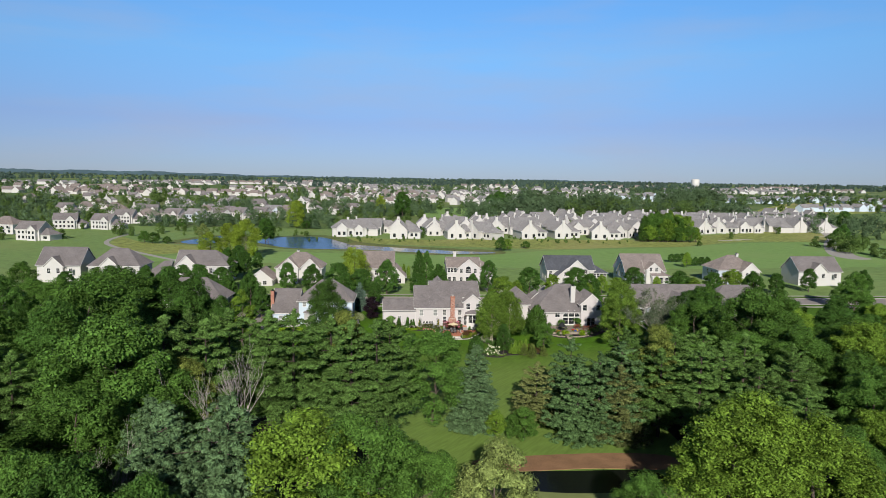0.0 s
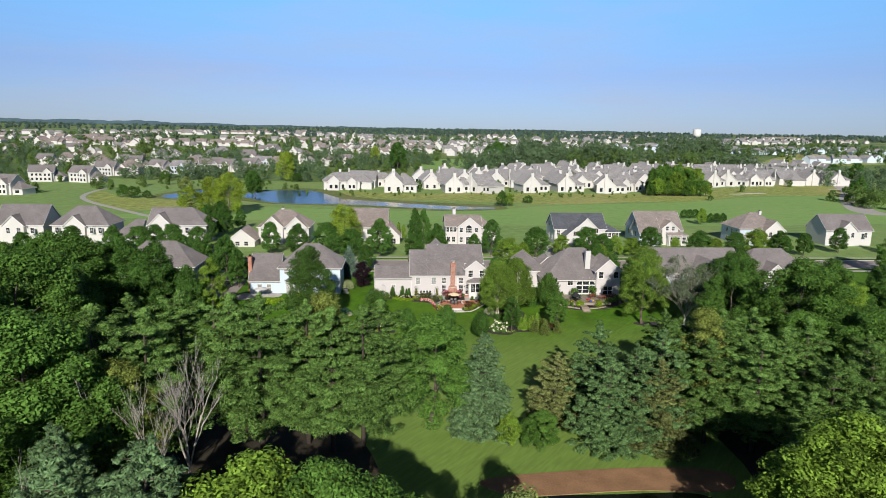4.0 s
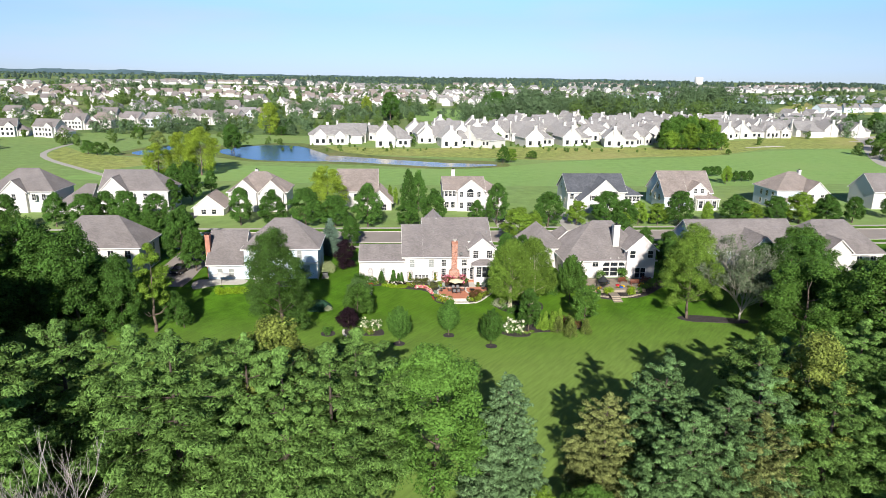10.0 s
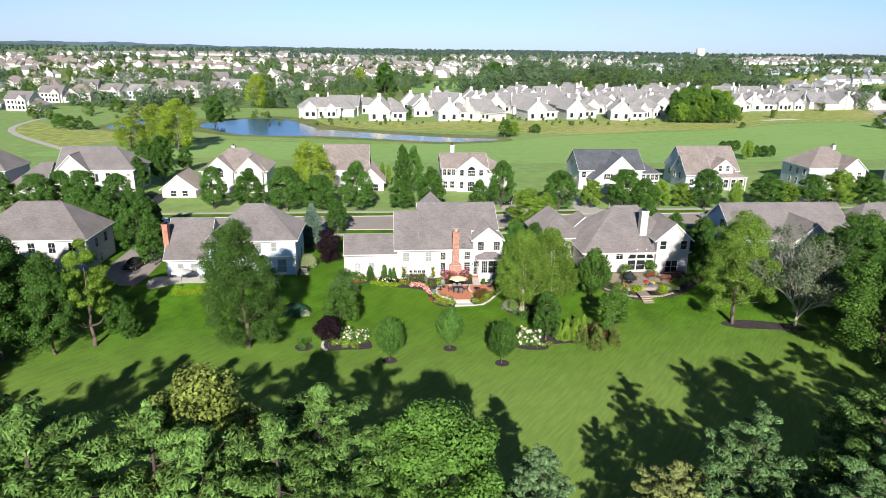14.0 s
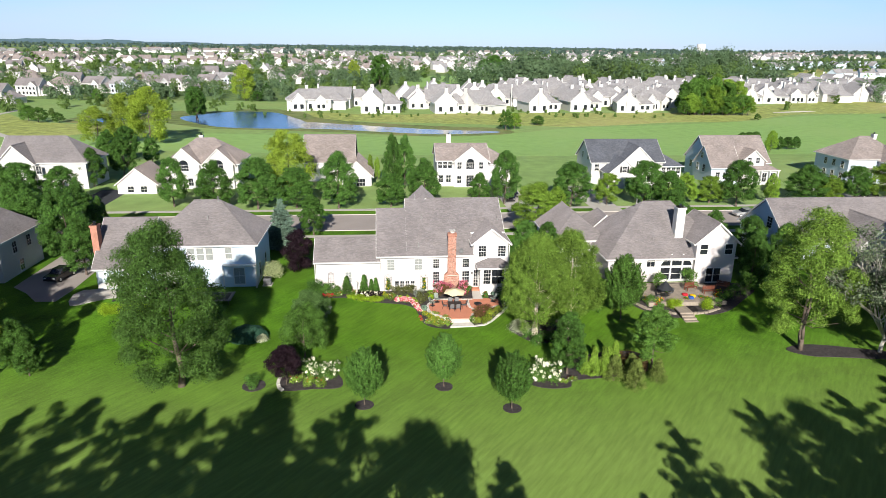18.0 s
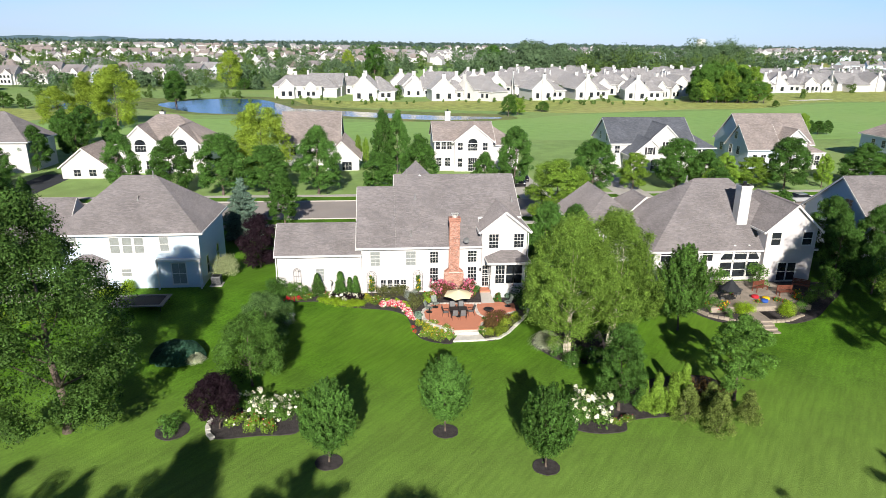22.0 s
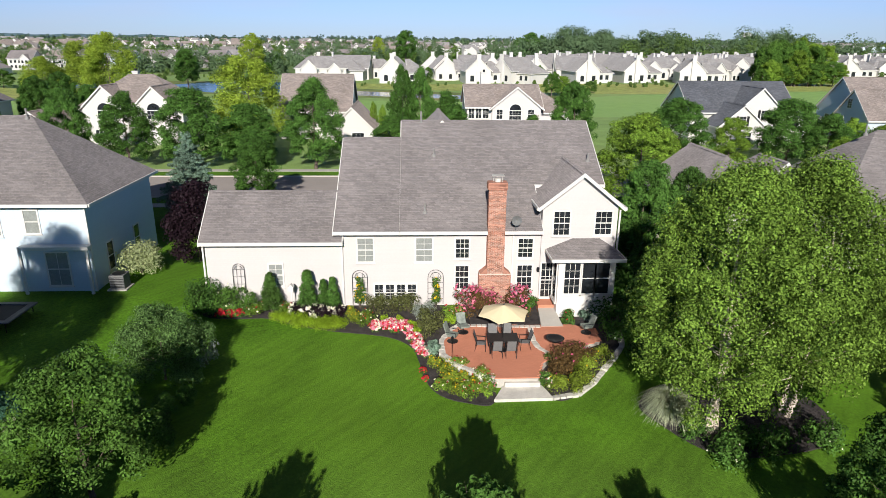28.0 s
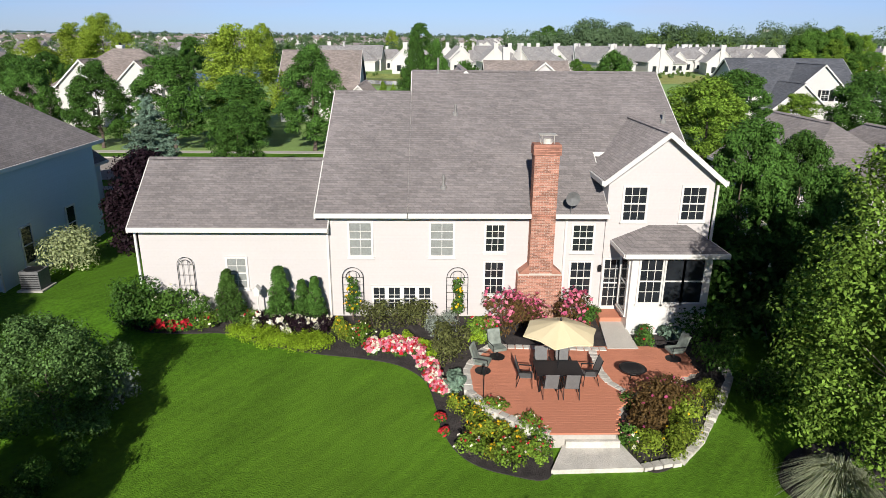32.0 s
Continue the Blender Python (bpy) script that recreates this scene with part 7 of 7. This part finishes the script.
# a low weeping spruce: a smooth mound of hanging needles
rw = np.random.default_rng(77)
wd = rw.normal(0, 1, (15000, 3))
wd[:, 2] = np.abs(wd[:, 2]) * 0.9
wd /= np.linalg.norm(wd, axis=1)[:, None]
wave = 1 + 0.05 * np.sin(wd[:, 0] * 9) * np.cos(wd[:, 1] * 7)
wp = wd * (np.array((2.1, 1.5, 1.5)) * (wave * rw.uniform(0.93, 1.03, 15000))[:, None])
mound = new("weeping_spruce", quads("weeping_spruce", *blades(wp, wd, 0.085, rw, 0.28, 0.1), LEAF["teal"]))
mound.location = (-14.1, -10.6, gz(-10.6) - 0.05)
tagged(mound, "low smooth mound of weeping teal spruce", "shrub")

# planting bed along the house, patio, steps
PATIO_Z = 0.62
sheet("house_bed", curve([(-7.7, 0.3), (-7.6, -0.8), (-5.8, -1.05), (-4.0, -1.05), (-2.2, -1.95), (0.0, -2.65), (1.8, -3.0), (3.3, -3.5), (4.3, -4.5), (4.7, -6.0), (4.95, -7.5), (5.6, -8.8), (6.8, -9.5), (8.2, -9.5), (8.3, -6.0), (7.6, -1.0), (7.8, 0.3)], 5), 0.05, MULCH, "curving dark mulch bed along the house", "bed")
sheet("patio_side_bed", curve([(10.9, -9.1), (12.3, -9.0), (13.8, -7.3), (15.4, -5.0), (15.9, -2.8), (16.6, -1.6), (14.6, -1.0), (11.0, -4.5)], 5), 0.05, MULCH, "mulch bed beside the patio", "bed")
OUT = [(7.0, -2.2), (6.5, -2.8), (5.9, -4.2), (5.9, -5.7), (6.6, -6.9), (7.6, -7.8), (8.3, -8.3), (10.4, -8.3), (10.9, -6.9), (11.6, -5.9), (13.0, -5.2), (14.5, -4.4), (14.7, -2.8), (13.4, -2.3)]
sheet("door_bed", [(6.6, -2.9), (14.9, -2.9), (14.9, 0.4), (7.2, 0.4)], 0.055, MULCH, "mulch bed between the patio and the wall", "bed")
patio = root("patio", 9, -4, 0, "raised terrace of red brick pavers with pale stone edging", "patio", "", "structure")
pb = Geo()
pb.prism([(x - 9, y + 4, PATIO_Z - 0.06) for x, y in reversed(OUT)], (0, 0, -0.7))
part("slab", pb, CONCRETE, patio)


def inside(x, y, poly):
    c = False
    for (ax, ay), (bx, by) in zip(poly, poly[1:] + poly[:1]):
        if (ay > y) != (by > y) and x < (bx - ax) * (y - ay) / (by - ay) + ax:
            c = not c
    return c


paver_mesh = Geo()
paver_mesh.add([(-0.099, -0.049, -0.05), (0.099, -0.049, -0.05), (0.099, 0.049, -0.05), (-0.099, 0.049, -0.05), (-0.099, -0.049, -0.0015), (0.099, -0.049, -0.0015), (0.099, 0.049, -0.0015), (-0.099, 0.049, -0.0015),
                (-0.096, -0.046, 0), (0.096, -0.046, 0), (0.096, 0.046, 0), (-0.096, 0.046, 0)],
               [(0, 1, 5, 4), (1, 2, 6, 5), (2, 3, 7, 6), (3, 0, 4, 7), (4, 5, 9, 8), (5, 6, 10, 9), (6, 7, 11, 10), (7, 4, 8, 11), (8, 9, 10, 11)])
paver_data = paver_mesh.mesh("paver", PAVER)
rest, singles, prr = Geo(), 0, random.Random(5)
row = 0
yy = -8.25
while yy < -1.3:
    xx = 5.8 + (0.1 if row % 2 else 0)
    while xx < 14.8:
        if inside(xx, yy, OUT):
            z = PATIO_Z + prr.uniform(-0.0015, 0.0015)
            if singles < 300 and 8.0 < xx < 10.6:
                ob = part("paver", paver_data, None, patio)
                ob.location = (xx - 9, yy + 4, z)
                singles += 1
            else:
                rest.add([(p[0] + xx - 9, p[1] + yy + 4, p[2] + z) for p in paver_mesh.v], paver_mesh.f)
        xx += 0.2
    yy += 0.1
    row += 1
part("pavers", rest, PAVER, patio, "", "stuff")


def blocks(parent, pts, ox, oy, z, size, high, seed, name="edging_stone"):
    """A line of rough-cut stones."""
    r = random.Random(seed)
    for (ax, ay), (bx, by) in zip(pts, pts[1:]):
        L = math.hypot(bx - ax, by - ay)
        n = max(1, round(L / size))
        for i in range(n):
            u = (i + 0.5) / n
            w, d, h = L / n * 0.47, 0.15 * r.uniform(0.85, 1.15), high * r.uniform(0.85, 1.15)
            g = Geo()
            j = [r.uniform(0.86, 1.0) for _ in range(8)]
            g.add([(-w, -d, -0.15), (w, -d, -0.15), (w, d, -0.15), (-w, d, -0.15), (-w * j[0], -d * j[1], h), (w * j[2], -d * j[3], h * j[4]), (w * j[5], d * j[6], h), (-w * j[7], d * j[0], h * j[1])],
                  [(3, 2, 1, 0), (4, 5, 6, 7), (0, 1, 5, 4), (1, 2, 6, 5), (2, 3, 7, 6), (3, 0, 4, 7)])
            s = part(name, g, STONE, parent)
            s.location, s.rotation_euler = (ax + (bx - ax) * u - ox, ay + (by - ay) * u - oy, z(ay) if callable(z) else z), (0, 0, math.atan2(by - ay, bx - ax))


blocks(patio, OUT[:7], 9, -4, PATIO_Z - 0.05, 0.36, 0.08, 1)
blocks(patio, [(11.0, -2.7), (10.92, -3.5), (10.88, -4.4), (11.0, -5.2), (11.4, -5.8)], 9, -4, PATIO_Z - 0.02, 0.3, 0.06, 2)
blocks(patio, [(7.0, -2.3), (8.6, -2.4), (11.0, -2.55), (11.6, -2.55)], 9, -4, PATIO_Z - 0.02, 0.3, 0.06, 3)
garden_wall = root("garden_wall", 13, -7, 0, "low edging of pale rough limestone blocks", "wall", "", "structure")
blocks(garden_wall, [(10.95, -9.3), (12.2, -9.05), (13.2, -8.1), (14.0, -7.0), (14.9, -5.8), (15.7, -4.6), (16.0, -3.0)], 13, -7, lambda y: gz(y), 0.3, 0.17, 4)
blocks(garden_wall, [(-8.8, -21.65), (-9.2, -21.1), (-9.42, -20.4), (-9.45, -19.9), (-9.35, -19.3)], 13, -7, lambda y: gz(y), 0.32, 0.2, 5)
landing = root("garden_steps", 9.5, -9, 0, "pale stone steps from the lawn to the patio", "steps", "", "structure")
part("landing_slab", Geo().prism([(-1.35, -0.5, 0.17), (1.45, -0.42, 0.17), (1.1, 0.75, 0.19), (-0.75, 0.75, 0.19)], (0, 0, -0.5)), STONE, landing)
part("step", Geo().box(-0.72, 0.55, -0.3, 1.0, 0.95, 0.42), STONE, landing)
door_steps = root("door_steps", 12.4, -0.8, 0.5, "pale concrete path up to the glazed door", "steps", "", "structure")
part("ramp", Geo().prism([(-0.75, -1.75, 0.145), (0.5, -1.75, 0.145), (0.38, 0.2, 0.44), (-0.6, 0.2, 0.44)], (0, 0, -0.4)), CONCRETE, door_steps)
part("brick_landing", Geo().box(-0.6, 0.2, 0.1, 0.34, 1.2, 0.62), PAVER, door_steps)

# furniture on the patio
table = root("patio_table", 9.06, -5.38, PATIO_Z, "dark rectangular metal patio table", "table")
part("tabletop", Geo().box(-0.81, -0.53, 0.68, 0.81, 0.53, 0.72), DARK, table)
for x, y in ((-0.7, -0.43), (0.7, -0.43), (-0.7, 0.43), (0.7, 0.43)):
    part("leg", Geo().tube((x, y, 0), (x, y, 0.68), 0.025, 0.025, 8), DARK, table)


def sling_chair():
    c = root("patio_chair", 0, 0, 0, "dark metal patio chair with grey sling seat", "chair", "chairs round the patio table")
    part("seat", Geo().prism([(-0.24, -0.24, 0.42), (0.24, -0.24, 0.42), (0.24, 0.24, 0.40), (-0.24, 0.24, 0.40)], (0, 0, -0.02)), MESHY, c)
    part("backrest", Geo().prism([(-0.23, 0.23, 0.42), (0.23, 0.23, 0.42), (0.23, 0.40, 1.0), (-0.23, 0.40, 1.0)], (0, 0.02, 0)), MESHY, c)
    for s in (-1, 1):
        part("frame", Geo().tube((s * 0.26, 0.22, 0.4), (s * 0.26, 0.42, 1.02), 0.016, 0.016, 6), DARK, c)
        part("armrest", Geo().box(s * 0.28 - 0.03, -0.22, 0.62, s * 0.28 + 0.03, 0.26, 0.645), DARK, c)
        part("leg", Geo().tube((s * 0.27, -0.24, 0), (s * 0.27, -0.2, 0.63), 0.014, 0.014, 6), DARK, c)
        part("leg", Geo().tube((s * 0.27, 0.34, 0), (s * 0.27, 0.22, 0.42), 0.014, 0.014, 6), DARK, c)
    return c


chair = sling_chair()
chair.location, chair.rotation_euler = (8.68, -6.0, PATIO_Z), (0, 0, radians(180))
for x, y, a in ((9.4, -6.02, 178), (8.65, -4.65, 2), (9.4, -4.62, -3), (7.95, -5.3, 82), (10.22, -5.2, -88)):
    copy_thing(chair, pose(x, y, PATIO_Z, 0, 0, a))


def rocker(x, y, a):
    c = root("swivel_chair", x, y, PATIO_Z, "green-grey cushioned swivel patio chair on a round base", "chair", "swivel patio chairs")
    c.rotation_euler = (0, 0, radians(a))
    part("cushion", Geo().box(-0.27, -0.26, 0.36, 0.27, 0.26, 0.46), LEAF["sage"], c)
    part("backrest", Geo().prism([(-0.26, 0.22, 0.45), (0.26, 0.22, 0.45), (0.26, 0.42, 1.02), (-0.26, 0.42, 1.02)], (0, 0.07, 0)), LEAF["sage"], c)
    part("base", Geo().lathe(0, 0, [(0.3, 0.0), (0.3, 0.03), (0.05, 0.06), (0.04, 0.36)], 14), DARK, c)
    for s in (-1, 1):
        part("armrest", Geo().tube((s * 0.3, -0.24, 0.62), (s * 0.3, 0.3, 0.62), 0.018, 0.018, 6).tube((s * 0.3, -0.24, 0.36), (s * 0.3, -0.24, 0.62), 0.014, 0.014, 6), DARK, c)


rocker(6.5, -4.3, 70), rocker(7.15, -3.2, 20), rocker(14.0, -3.4, -80)


def umbrella(x, y, z, r, rim, top, n, mat, label, a=0.0):
    u = root("patio_umbrella", x, y, z, label, "umbrella")
    u.rotation_euler = (0, 0, radians(a))
    part("pole", Geo().tube((0, 0, 0), (0, 0, top + 0.1), 0.025, 0.025, 8), DARK, u)
    part("base", Geo().lathe(0, 0, [(0.26, 0), (0.26, 0.05), (0.06, 0.1), (0.05, 0.2)], 14), DARK, u)
    pts = [(r * math.cos(6.2832 * i / n), r * math.sin(6.2832 * i / n), rim) for i in range(n)]
    mid = [((pts[i][0] + pts[(i + 1) % n][0]) / 2 * 0.97, (pts[i][1] + pts[(i + 1) % n][1]) / 2 * 0.97, rim + 0.06) for i in range(n)]
    g = Geo()
    v, f = [(0, 0, top)], []
    for i in range(n):
        v += [pts[i], mid[i]]
    m = 2 * n
    f = [(0, 1 + i, 1 + (i + 1) % m) for i in range(m)]
    lo = [(p[0] * 1.0, p[1] * 1.0, p[2] - 0.03) for p in v]
    k = len(v)
    g.add(v + lo, f + [tuple(q + k for q in reversed(t)) for t in f] + [(1 + i, 1 + k + i, 1 + k + (i + 1) % m, 1 + (i + 1) % m) for i in range(m)])
    part("canopy", g, mat, u)
    for i in range(n):
        part("rib", Geo().tube((0, 0, top - 0.06), (pts[i][0] * 0.97, pts[i][1] * 0.97, rim - 0.04), 0.009, 0.007, 4), DARK, u)
    part("finial", Geo().lathe(0, 0, [(0.03, top), (0.045, top + 0.06), (0.01, top + 0.13)], 8), DARK, u)
    return u


umbrella(9.05, -5.4, PATIO_Z, 1.36, 2.1, 2.55, 6, CANVAS, "open cream hexagonal patio umbrella over the table", 12)
umbrella(35.7, -3.8, gz(-3.8), 1.0, 1.55, 2.6, 8, CANVAS_DARK, "half-open charcoal patio umbrella")
umbrella(-32.0, -0.4, gz(-0.4), 1.5, 2.1, 2.6, 8, TRIM, "white patio umbrella behind the neighbour's house")
fire = root("fire_bowl", 11.95, -4.8, PATIO_Z, "round black metal fire bowl", "fire pit")
part("bowl", smooth(Geo().lathe(0, 0, [(0.18, 0.16), (0.36, 0.24), (0.46, 0.36), (0.5, 0.38), (0.4, 0.37), (0.3, 0.3), (0.02, 0.27)], 20).mesh("bowl", DARK)), None, fire)
for i in range(3):
    part("leg", Geo().tube((0.3 * math.cos(2.1 * i), 0.3 * math.sin(2.1 * i), 0), (0.3 * math.cos(2.1 * i), 0.3 * math.sin(2.1 * i), 0.24), 0.018, 0.018, 6), DARK, fire)
torch = root("garden_torch", 6.35, -6.4, 0.55, "slim dark garden torch on a stake", "torch")
part("stake", Geo().tube((0, 0, -0.2), (0, 0, 1.1), 0.014, 0.014, 6), DARK, torch)
part("holder", Geo().lathe(0, 0, [(0.02, 1.05), (0.06, 1.12), (0.065, 1.32), (0.03, 1.38)], 8), DARK, torch)


def trellis(x, w, z0, z1):
    t = root("trellis", x, 0.34, z0, "arched black iron wall trellis", "trellis", "wall trellises")
    h = z1 - z0 - w / 2
    g = Geo()
    for s in (-1, 1):
        g.tube((s * w / 2, 0, 0), (s * w / 2, 0, h), 0.018, 0.018, 5)
    for k, q in ((12, w / 2), (10, w / 3)):
        for i in range(k):
            a, b = math.pi * i / k, math.pi * (i + 1) / k
            g.tube((q * math.cos(a), 0, h + q * math.sin(a)), (q * math.cos(b), 0, h + q * math.sin(b)), 0.014, 0.014, 5)
    part("arch", g, DARK, t)
    for i in range(5):
        part("crossbar", Geo().tube((-w / 2, 0, h * (0.2 + 0.2 * i)), (w / 2, 0, h * (0.2 + 0.2 * i)), 0.01, 0.01, 5), DARK, t)
    for s in (-0.17, 0.17):
        part("upright", Geo().tube((s * w, 0, 0), (s * w, 0, h + w * 0.3), 0.01, 0.01, 5), DARK, t)


trellis(-5.9, 0.68, 0.85, 3.5), trellis(1.2, 0.9, 0.85, 3.05), trellis(5.72, 0.92, 0.85, 3.05)
house_post = root("birdhouse", -2.75, -0.35, 0.75, "small white birdhouse on a post", "birdhouse")
part("post", Geo().tube((0, 0, 0), (0, 0, 1.3), 0.03, 0.03, 6), TRIM, house_post)
part("box", Geo().box(-0.12, -0.12, 1.3, 0.12, 0.12, 1.55).prism([(-0.17, -0.17, 1.55), (0.17, -0.17, 1.55), (0, -0.17, 1.75)], (0, 0.34, 0)), TRIM, house_post)

# beside the neighbours' houses
ac = root("air_conditioner", -14.3, 3.4, gz(3.4), "grey boxy air conditioning unit on a pad", "air conditioner")
part("pad", Geo().box(-0.6, -0.6, -0.1, 0.6, 0.6, 0.1), CONCRETE, ac)
part("casing", Geo().box(-0.45, -0.45, 0.1, 0.45, 0.45, 1.0), MESHY, ac)
part("fan_grille", Geo().lathe(0, 0, [(0.4, 1.0), (0.4, 1.03), (0.08, 1.05)], 18), DARK, ac)
for i in range(7):
    part("louvre", Geo().box(-0.44, -0.475, 0.18 + 0.11 * i, 0.44, -0.445, 0.22 + 0.11 * i), DARK, ac)
tramp = root("trampoline", -20.1, -1.25, gz(-1.25), "black rectangular trampoline with padded purple-grey rim", "trampoline")
part("mat", Geo().box(-2.3, -1.35, 0.62, 2.3, 1.35, 0.65), CANVAS_DARK, tramp)
for x0, y0, x1, y1 in ((-2.7, -1.7, 2.7, -1.35), (-2.7, 1.35, 2.7, 1.7), (-2.7, -1.35, -2.3, 1.35), (2.3, -1.35, 2.7, 1.35)):
    part("pad", Geo().box(x0, y0, 0.62, x1, y1, 0.71), MESHY, tramp)
for x in (-2.4, 2.4):
    for y in (-1.5, 1.5):
        part("leg", Geo().tube((x, y, 0), (x, y, 0.62), 0.03, 0.03, 6), DARK, tramp)
tramp.scale = (0.9, 0.86, 1.0)
FLAG = material("tan_flagstone", (0.30, 0.25, 0.20), 0.9, 0.25, 1.6, 14, 0.3, space="World")
npatio = root("neighbour_patio", 37, -3, 0, "raised pale paver patio of the neighbouring house", "patio", "", "structure")
part("paving", Geo().box(-4.0, -2.6, 0, 6.0, 4.4, 0.8), FLAG, npatio)
sheet("neighbour_bed", curve([(30.8, -3.0), (32.0, -6.4), (34.4, -8.2), (36.0, -8.4), (36.4, -5.6), (38.6, -5.6), (39.2, -8.0), (42.4, -7.2), (45.6, -4.6), (49.0, -1.4), (47.0, 0.6), (33.0, 0.6)], 5), 0.06, MULCH, "planted mulch bed round the neighbour patio", "bed")
nsteps = root("neighbour_steps", 36.6, -7.6, 0, "pale steps down to the lawn", "steps", "", "structure")
for i in range(4):
    part("step", Geo().box(-0.8, -2.2 + 0.5 * i, -0.3, 0.8, 1.4, 0.1 + 0.16 * i), FLAG, nsteps)
nwall = root("neighbour_garden_wall", 36, -6.5, 0, "low wall of round garden stones", "wall", "", "structure")
blocks(nwall, [(31.6, -4.6), (32.4, -6.2), (34.0, -7.2), (35.6, -7.8)], 36, -6.5, lambda y: gz(y), 0.5, 0.26, 7, "stone")
blocks(nwall, [(37.6, -7.8), (39.6, -7.6), (41.6, -6.6)], 36, -6.5, lambda y: gz(y), 0.5, 0.26, 8, "stone")
for st in nwall.children:
    st.data.materials[0] = FLAG
WOODRED = material("red_stained_wood", (0.15, 0.048, 0.028), 0.6, 0.25, 3, 30, 0.2)
bench = root("garden_bench", 42.0, -3.0, 0.8, "red-stained wooden garden bench", "bench")
for i in range(4):
    part("seat_slat", Geo().box(-0.8, -0.25 + 0.13 * i, 0.42, 0.8, -0.15 + 0.13 * i, 0.45), WOODRED, bench)
for i in range(4):
    part("back_slat", Geo().box(-0.8, 0.28, 0.52 + 0.12 * i, 0.8, 0.31, 0.61 + 0.12 * i), WOODRED, bench)
for x in (-0.75, 0.75):
    part("leg", Geo().box(x - 0.04, -0.25, 0, x + 0.04, -0.17, 0.45), WOODRED, bench), part("leg", Geo().box(x - 0.04, 0.26, 0, x + 0.04, 0.34, 1.0), WOODRED, bench)
for bx, by, ba in ((44.6, -1.4, -35), (40.2, -1.6, 20)):
    copy_thing(bench, pose(bx, by, 0.8, 0, 0, ba))
for bx, by, col in ((38.6, -3.4, "red"), (39.4, -3.9, "yellow"), (38.9, -4.5, "blue")):
    cu = root("floor_cushion", bx, by, 0.8, "bright " + col + " round outdoor cushion", "cushion")
    part("pad", smooth(Geo().lathe(0, 0, [(0.3, 0.0), (0.36, 0.08), (0.36, 0.2), (0.28, 0.27), (0.02, 0.28)], 16).mesh("pad", PETAL[col])), None, cu)
ntable = root("garden_table", 35.7, -3.8, gz(-3.8), "round dark patio table under the umbrella", "table")
part("tabletop", Geo().lathe(0, 0, [(0.55, 0.7), (0.56, 0.72), (0.55, 0.74)], 20), DARK, ntable)
for i in range(4):
    part("leg", Geo().tube((0.4 * math.cos(1.57 * i), 0.4 * math.sin(1.57 * i), 0), (0.35 * math.cos(1.57 * i), 0.35 * math.sin(1.57 * i), 0.7), 0.02, 0.02, 6), DARK, ntable)
for x, y, a in ((34.7, -4.2, 90), (36.6, -3.4, -80), (35.5, -2.8, 0)):
    copy_thing(chair, pose(x, y, 0.81, 0, 0, a))

# parked cars


def car(x, y, a, paint, label):
    c = root("car", x, y, gz(y) + 0.05, label, "car")
    c.rotation_euler = (0, 0, radians(a))
    body = [(-2.2, 0.35), (-2.2, 0.75), (-2.0, 0.9), (-1.0, 0.98), (1.5, 0.98), (2.15, 0.85), (2.25, 0.6), (2.2, 0.35)]
    part("body", Geo().prism([(u, -0.88, v) for u, v in body], (0, 1.76, 0)), paint, c)
    cab = [(-1.1, 0.98), (-0.5, 1.42), (1.0, 1.45), (1.7, 0.98)]
    part("cabin", Geo().prism([(u, -0.76, v) for u, v in cab], (0, 1.52, 0)), GLASS, c)
    part("roof_panel", Geo().box(-0.48, -0.74, 1.42, 1.0, 0.74, 1.48), paint, c)
    for u in (-1.35, 1.35):
        for s in (-1, 1):
            wh = part("wheel", Geo().tube((u, s * 0.72, 0.33), (u, s * 0.9, 0.33), 0.33, 0.33, 16), DARK, c)
            part("rim", Geo().tube((u, s * 0.9, 0.33), (u, s * 0.915, 0.33), 0.2, 0.18, 12), TRIM, wh)
    for s in (-1, 1):
        part("headlight", Geo().box(-2.22, s * 0.6 - 0.15, 0.66, -2.15, s * 0.6 + 0.15, 0.78), TRIM, c), part("tail_light", Geo().box(2.16, s * 0.62 - 0.14, 0.7, 2.26, s * 0.62 + 0.14, 0.82), PETAL["red"], c)


PAINT_B = material("black_car_paint", (0.015, 0.015, 0.018), 0.15, 0.05, 2, 10, 0, spec=0.6)
PAINT_W = material("silver_car_paint", (0.55, 0.56, 0.57), 0.2, 0.05, 2, 10, 0, metal=0.5, spec=0.6)
car(26.2, 49.4, 86, PAINT_B, "dark parked car on a driveway"), car(27.6, 53.0, 84, PAINT_B, "dark car behind another on a driveway"), car(102.6, 47.6, 20, PAINT_B, "dark car parked among street trees"), car(-46.5, 33.0, 5, PAINT_B, "dark parked car at the kerb"), car(68, 34.5, 2, PAINT_W, "silver parked car on the street"), car(74, 30.5, 3, PAINT_B, "black parked car on the street")
car(-41.6, 7.4, 80, PAINT_B, "black car parked in the shade beside the house")
sheet("side_drive", [(-46, 4.4), (-43.4, 2.2), (-41.2, -0.2), (-38.8, -0.3), (-38.2, 2.6), (-38.6, 28), (-46, 28)], 0.04, ASPHALT, "grey driveway between two houses", "driveway")
sheet("side_patio", curve([(-36.6, -1.6), (-32.8, 0.2), (-28.6, 0.4), (-28.8, 2.7), (-36.8, 2.7)], 3), 0.08, CONCRETE, "pale concrete patio behind the house", "patio")
